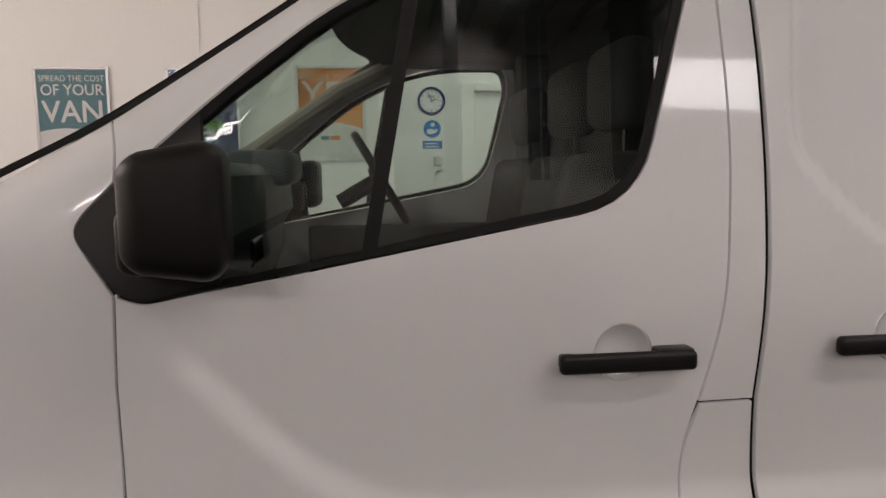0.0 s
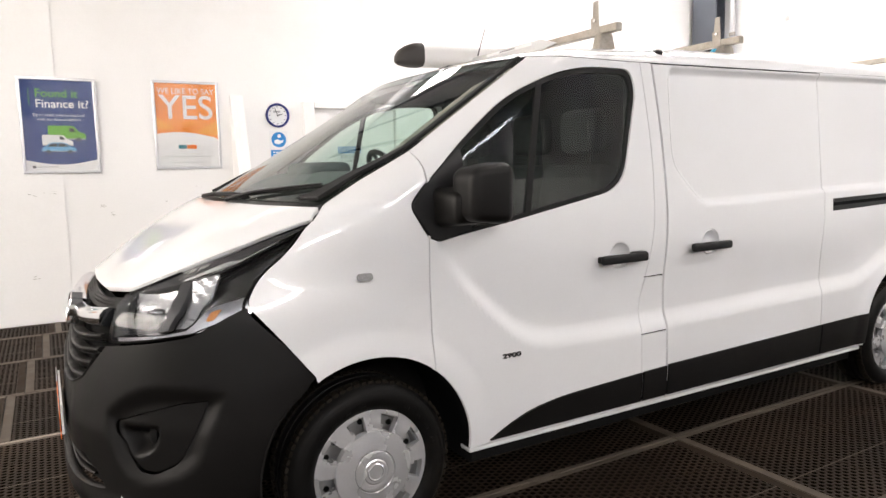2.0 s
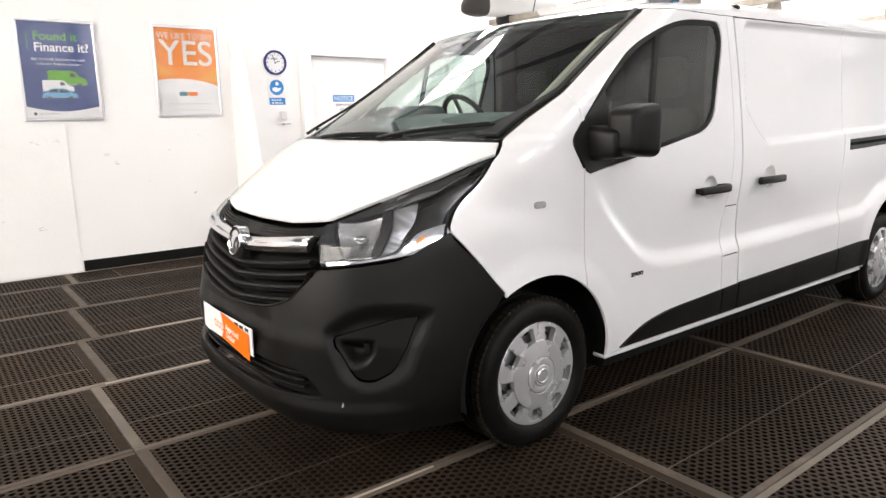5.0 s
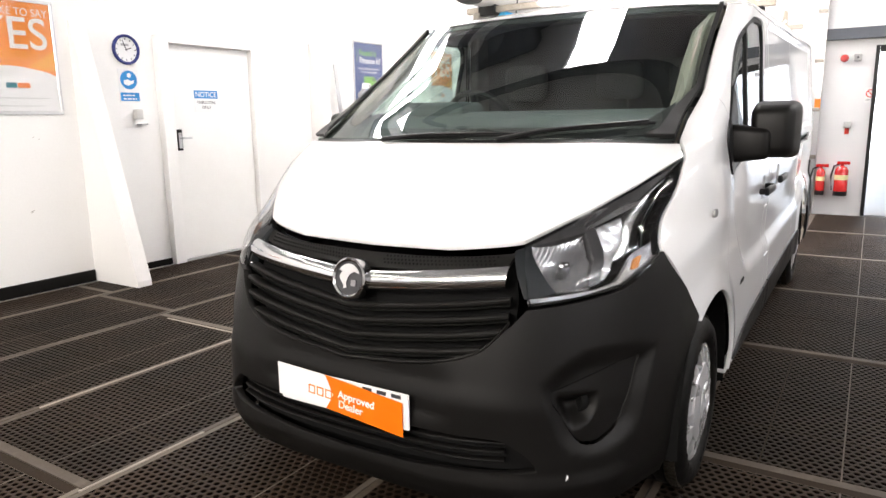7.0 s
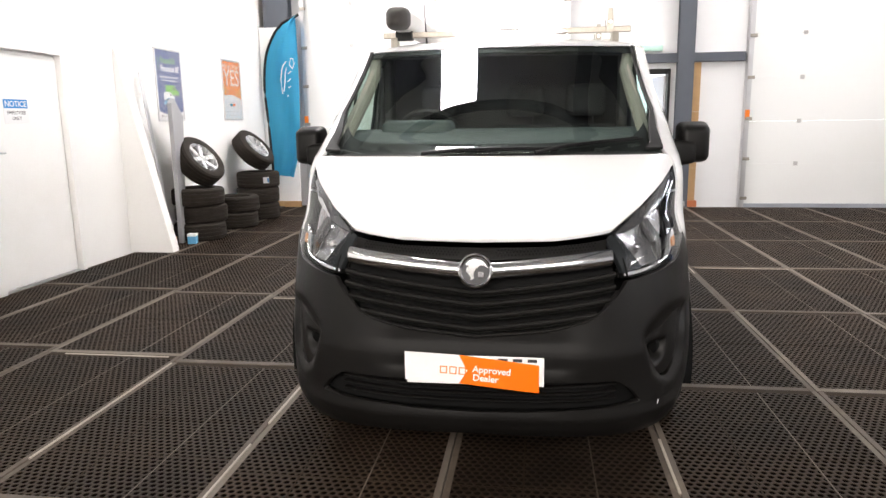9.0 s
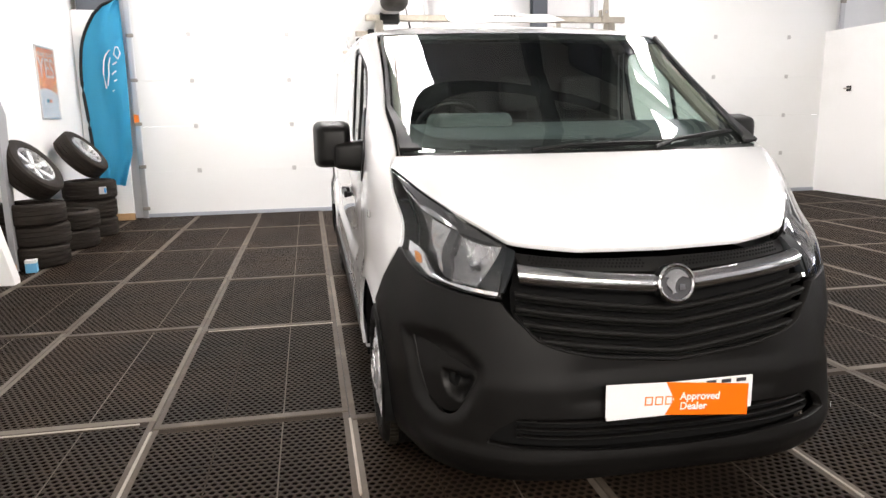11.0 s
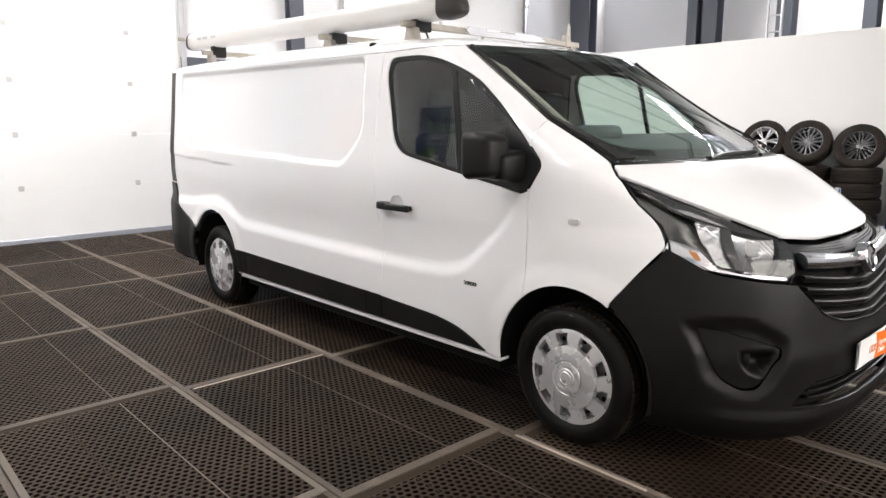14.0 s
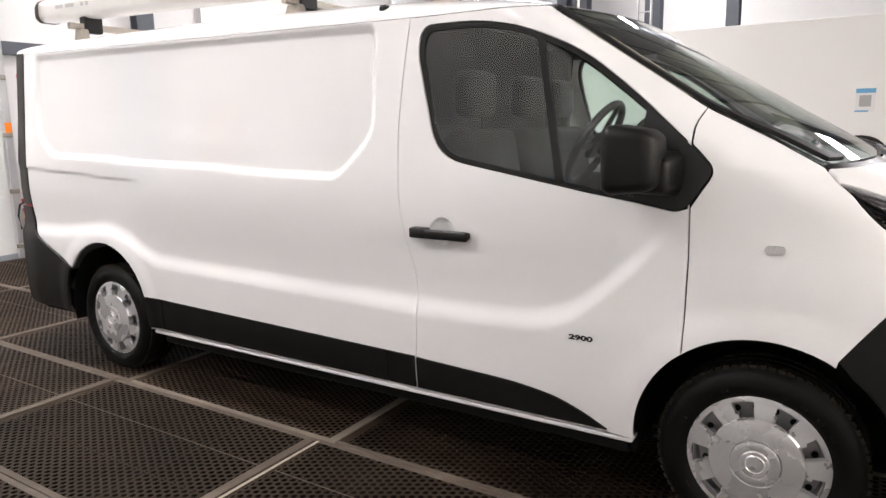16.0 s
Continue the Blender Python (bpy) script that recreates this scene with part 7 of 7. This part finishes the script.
def banner(x):
    board_blue = material("print_banner_blue", (0.004, 0.045, 0.2), 0.7, var=0.03, scale=8, spec=0.1)
    bn = thing("banner_board", "blue board with a white thank you message", "banner", pose(x, -7.55, 0.0) @ ON_S @ Matrix.Rotation(radians(-8), 4, "X"))
    part("board", box((0.0, 0.0, -0.01), (0.53, 1.26, 0.01), 0.003), board_blue, bn)
    writing("banner_text", "thank you and enjoy", 0.112, 0.47, 0.33, 0.0115, P_WHITE, bn, bold=0.0015, turn=90, wide=0.92)
    part("white_pill", prism(rrect(0.05, 1.10, 0.34, 1.19, 0.04), 0.01, 0.0115), P_WHITE, bn)
    part("blue_pill", prism(rrect(0.18, 1.112, 0.328, 1.178, 0.03), 0.0115, 0.0125), P_BLUE, bn)
    for k in range(13):
        part("printed_rule", box((0.06, 0.92 - k * 0.055, 0.01), (0.28 + 0.03 * (k % 2), 0.928 - k * 0.055, 0.0112)), P_PALE, bn)


banner(0.93)
banner(3.64)
qs = thing("wall_leaflet", "white leaflet with blue edges and a grey square", "leaflet", onS(0.03, 1.49))
part("sheet", box((0.0, 0.0, 0.0), (0.23, 0.31, 0.002)), P_WHITE, qs)
part("blue_top", box((0.0, 0.25, 0.002), (0.23, 0.31, 0.003)), P_SKY, qs)
part("blue_foot", box((0.0, 0.0, 0.002), (0.16, 0.02, 0.003)), P_SKY, qs)
part("grey_square", box((0.045, 0.07, 0.002), (0.185, 0.22, 0.003)), P_GREY, qs)
cr = thing("timber_rack", "orange-stained timber shelf unit with a white tray", "shelf", pose(-0.75, -7.1, 0.0))
for a, b in (((-0.35, -0.25, 0), (-0.32, 0.25, 0.75)), ((0.32, -0.25, 0), (0.35, 0.25, 0.95))):
    part("side_board", box(a, b, 0.004), M_WOOD, cr)
for z in (0.05, 0.33, 0.60):
    part("shelf_board", box((-0.32, -0.25, z), (0.32, 0.25, z + 0.025), 0.003), M_WOOD, cr)
tr = thing("white_bottle", "white plastic bottle on the timber shelf", "bottle", pose(-0.55, -7.05, 0.625))
part("bottle_body", lathe(((0.0, 0.0), (0.05, 0.0), (0.052, 0.18), (0.03, 0.22), (0.018, 0.24), (0.018, 0.27), (0.0, 0.27)), 20), M_WHITEPL, tr, smooth=True)
part("bottle_cap", lathe(((0.02, 0.27), (0.02, 0.30), (0.0, 0.30)), 16), P_SIGN, tr)
lt = thing("gate_latch", "small black latch on the partition end", "latch", onS(7.33, 1.72))
part("latch_plate", box((-0.05, 0.0, 0.0), (0.05, 0.09, 0.012), 0.003), M_BLACK, lt)
part("latch_bolt", tube(((-0.09, 0.05, 0.025), (0.04, 0.05, 0.025)), 0.012, 8), M_STEEL, lt)
ld = thing("wall_ladder", "fixed aluminium ladder behind the partition", "ladder", pose(3.42, -9.45, 0))
for xx in (-0.12, 0.12):
    part("stile", box((xx - 0.015, -0.03, 0), (xx + 0.015, 0.03, 5.2), 0.003), M_ALU, ld)
for k in range(18):
    part("rung", tube(((-0.12, 0, 0.25 + k * 0.28), (0.12, 0, 0.25 + k * 0.28)), 0.012, 8), M_ALU, ld)

# ---- floor mats ----
floor_ob = tagged(part("floor", box((X0, -9.0, -0.03), (WALL_E, WALL_N, -0.012)), M_CONCRETE), "dark rubber ring mats laid edge to edge with worn strips", "floor", kind="structure")
PITCH_X, PITCH_Y, Y_LINE = 1.535, 0.912, 0.125
mat_mesh = {}
M_RIB = material("worn_rubber_rib", (0.03, 0.021, 0.0145), 0.75, var=0.3, scale=9, spec=0.1)


def mat_piece(x0, x1, y0, y1, lift):
    """One mat: a solid rim, two ribs along it and three flat fields with their holes painted dark."""
    key = (round(x1 - x0, 3), round(y1 - y0, 3))
    if key not in mat_mesh:
        bm = bmesh.new()
        w, h = key
        ex, ey, r = 0.048, 0.028, 0.003
        split = lambda size, e, n: [(e + (size - 2 * e) * k / n + (r if k else 0), e + (size - 2 * e) * (k + 1) / n - (r if k < n - 1 else 0)) for k in range(n)]
        cols, rows = split(w, ex, 4 if w > 1.0 else 1), split(h, ey, 3 if h > 0.6 else 1)
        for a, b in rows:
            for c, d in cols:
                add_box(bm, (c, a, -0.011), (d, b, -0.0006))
        fields_n = len(bm.faces)
        for lo, hi in (((0, 0), (w, ey)), ((0, h - ey), (w, h)), ((0, ey), (ex, h - ey)), ((w - ex, ey), (w, h - ey))):
            add_box(bm, (lo[0], lo[1], -0.011), (hi[0], hi[1], 0.0), 0.0012)
        rim_n = len(bm.faces)
        for a, b in zip(rows, rows[1:]):
            add_box(bm, (ex, a[1], -0.011), (w - ex, b[0], 0.0))
        for a, b in zip(cols, cols[1:]):
            for c, d in rows:
                add_box(bm, (a[1], c, -0.011), (b[0], d, -0.0002))
        bm.faces.ensure_lookup_table()
        for k, f in enumerate(bm.faces):
            f.material_index = 0 if k < fields_n else 1 if k < rim_n else 2
        me = bpy.data.meshes.new("mat")
        bm.to_mesh(me)
        bm.free()
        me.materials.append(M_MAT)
        me.materials.append(M_STRIP)
        me.materials.append(M_RIB)
        mat_mesh[key] = me
    ob = new("mat", mat_mesh[key])
    ob.parent = floor_ob
    ob.location = (x0, y0, lift)


for j in range(-10, 5):
    y0, y1 = Y_LINE + j * PITCH_Y, Y_LINE + (j + 1) * PITCH_Y
    yc = (y0 + y1) / 2
    off = 1.72 + 0.11 * max(0.0, yc - 0.6)
    ya, yb = y0 + 0.003, min(y1 - 0.003, WALL_N - 0.035)
    if yb - ya < 0.1:
        continue
    for k in range(-6, 6):
        xa, xb = off + k * PITCH_X + 0.003, off + (k + 1) * PITCH_X - 0.003
        xa, xb = max(xa, X0), min(xb, WALL_E - 0.03)
        if xb - xa > 0.1:
            mat_piece(xa, xb, ya, yb, -0.0015 + 0.0015 * math.sin(5.1 * j + 3.7 * k))
# pale worn joint strips that show in some gaps; the long one towards the open door is pale for the daylight it reflects
for x0, x1, y0, y1 in ((1.786, 1.80, 1.06, 1.90), (-1.27, -0.70, 1.032, 1.042), (-0.48, 0.2, 1.031, 1.043), (-0.93, 0.26, 1.943, 1.955), (0.352, 0.366, 2.02, 2.72),
                       (3.0, 6.2, -1.706, -1.694), (-0.92, -0.46, -0.793, -0.781), (3.22, 3.232, -2.6, -1.75)):
    part("joint_strip", box((x0, y0, -0.011), (x1, y1, 0.0022), 0.001), M_BARE, floor_ob)
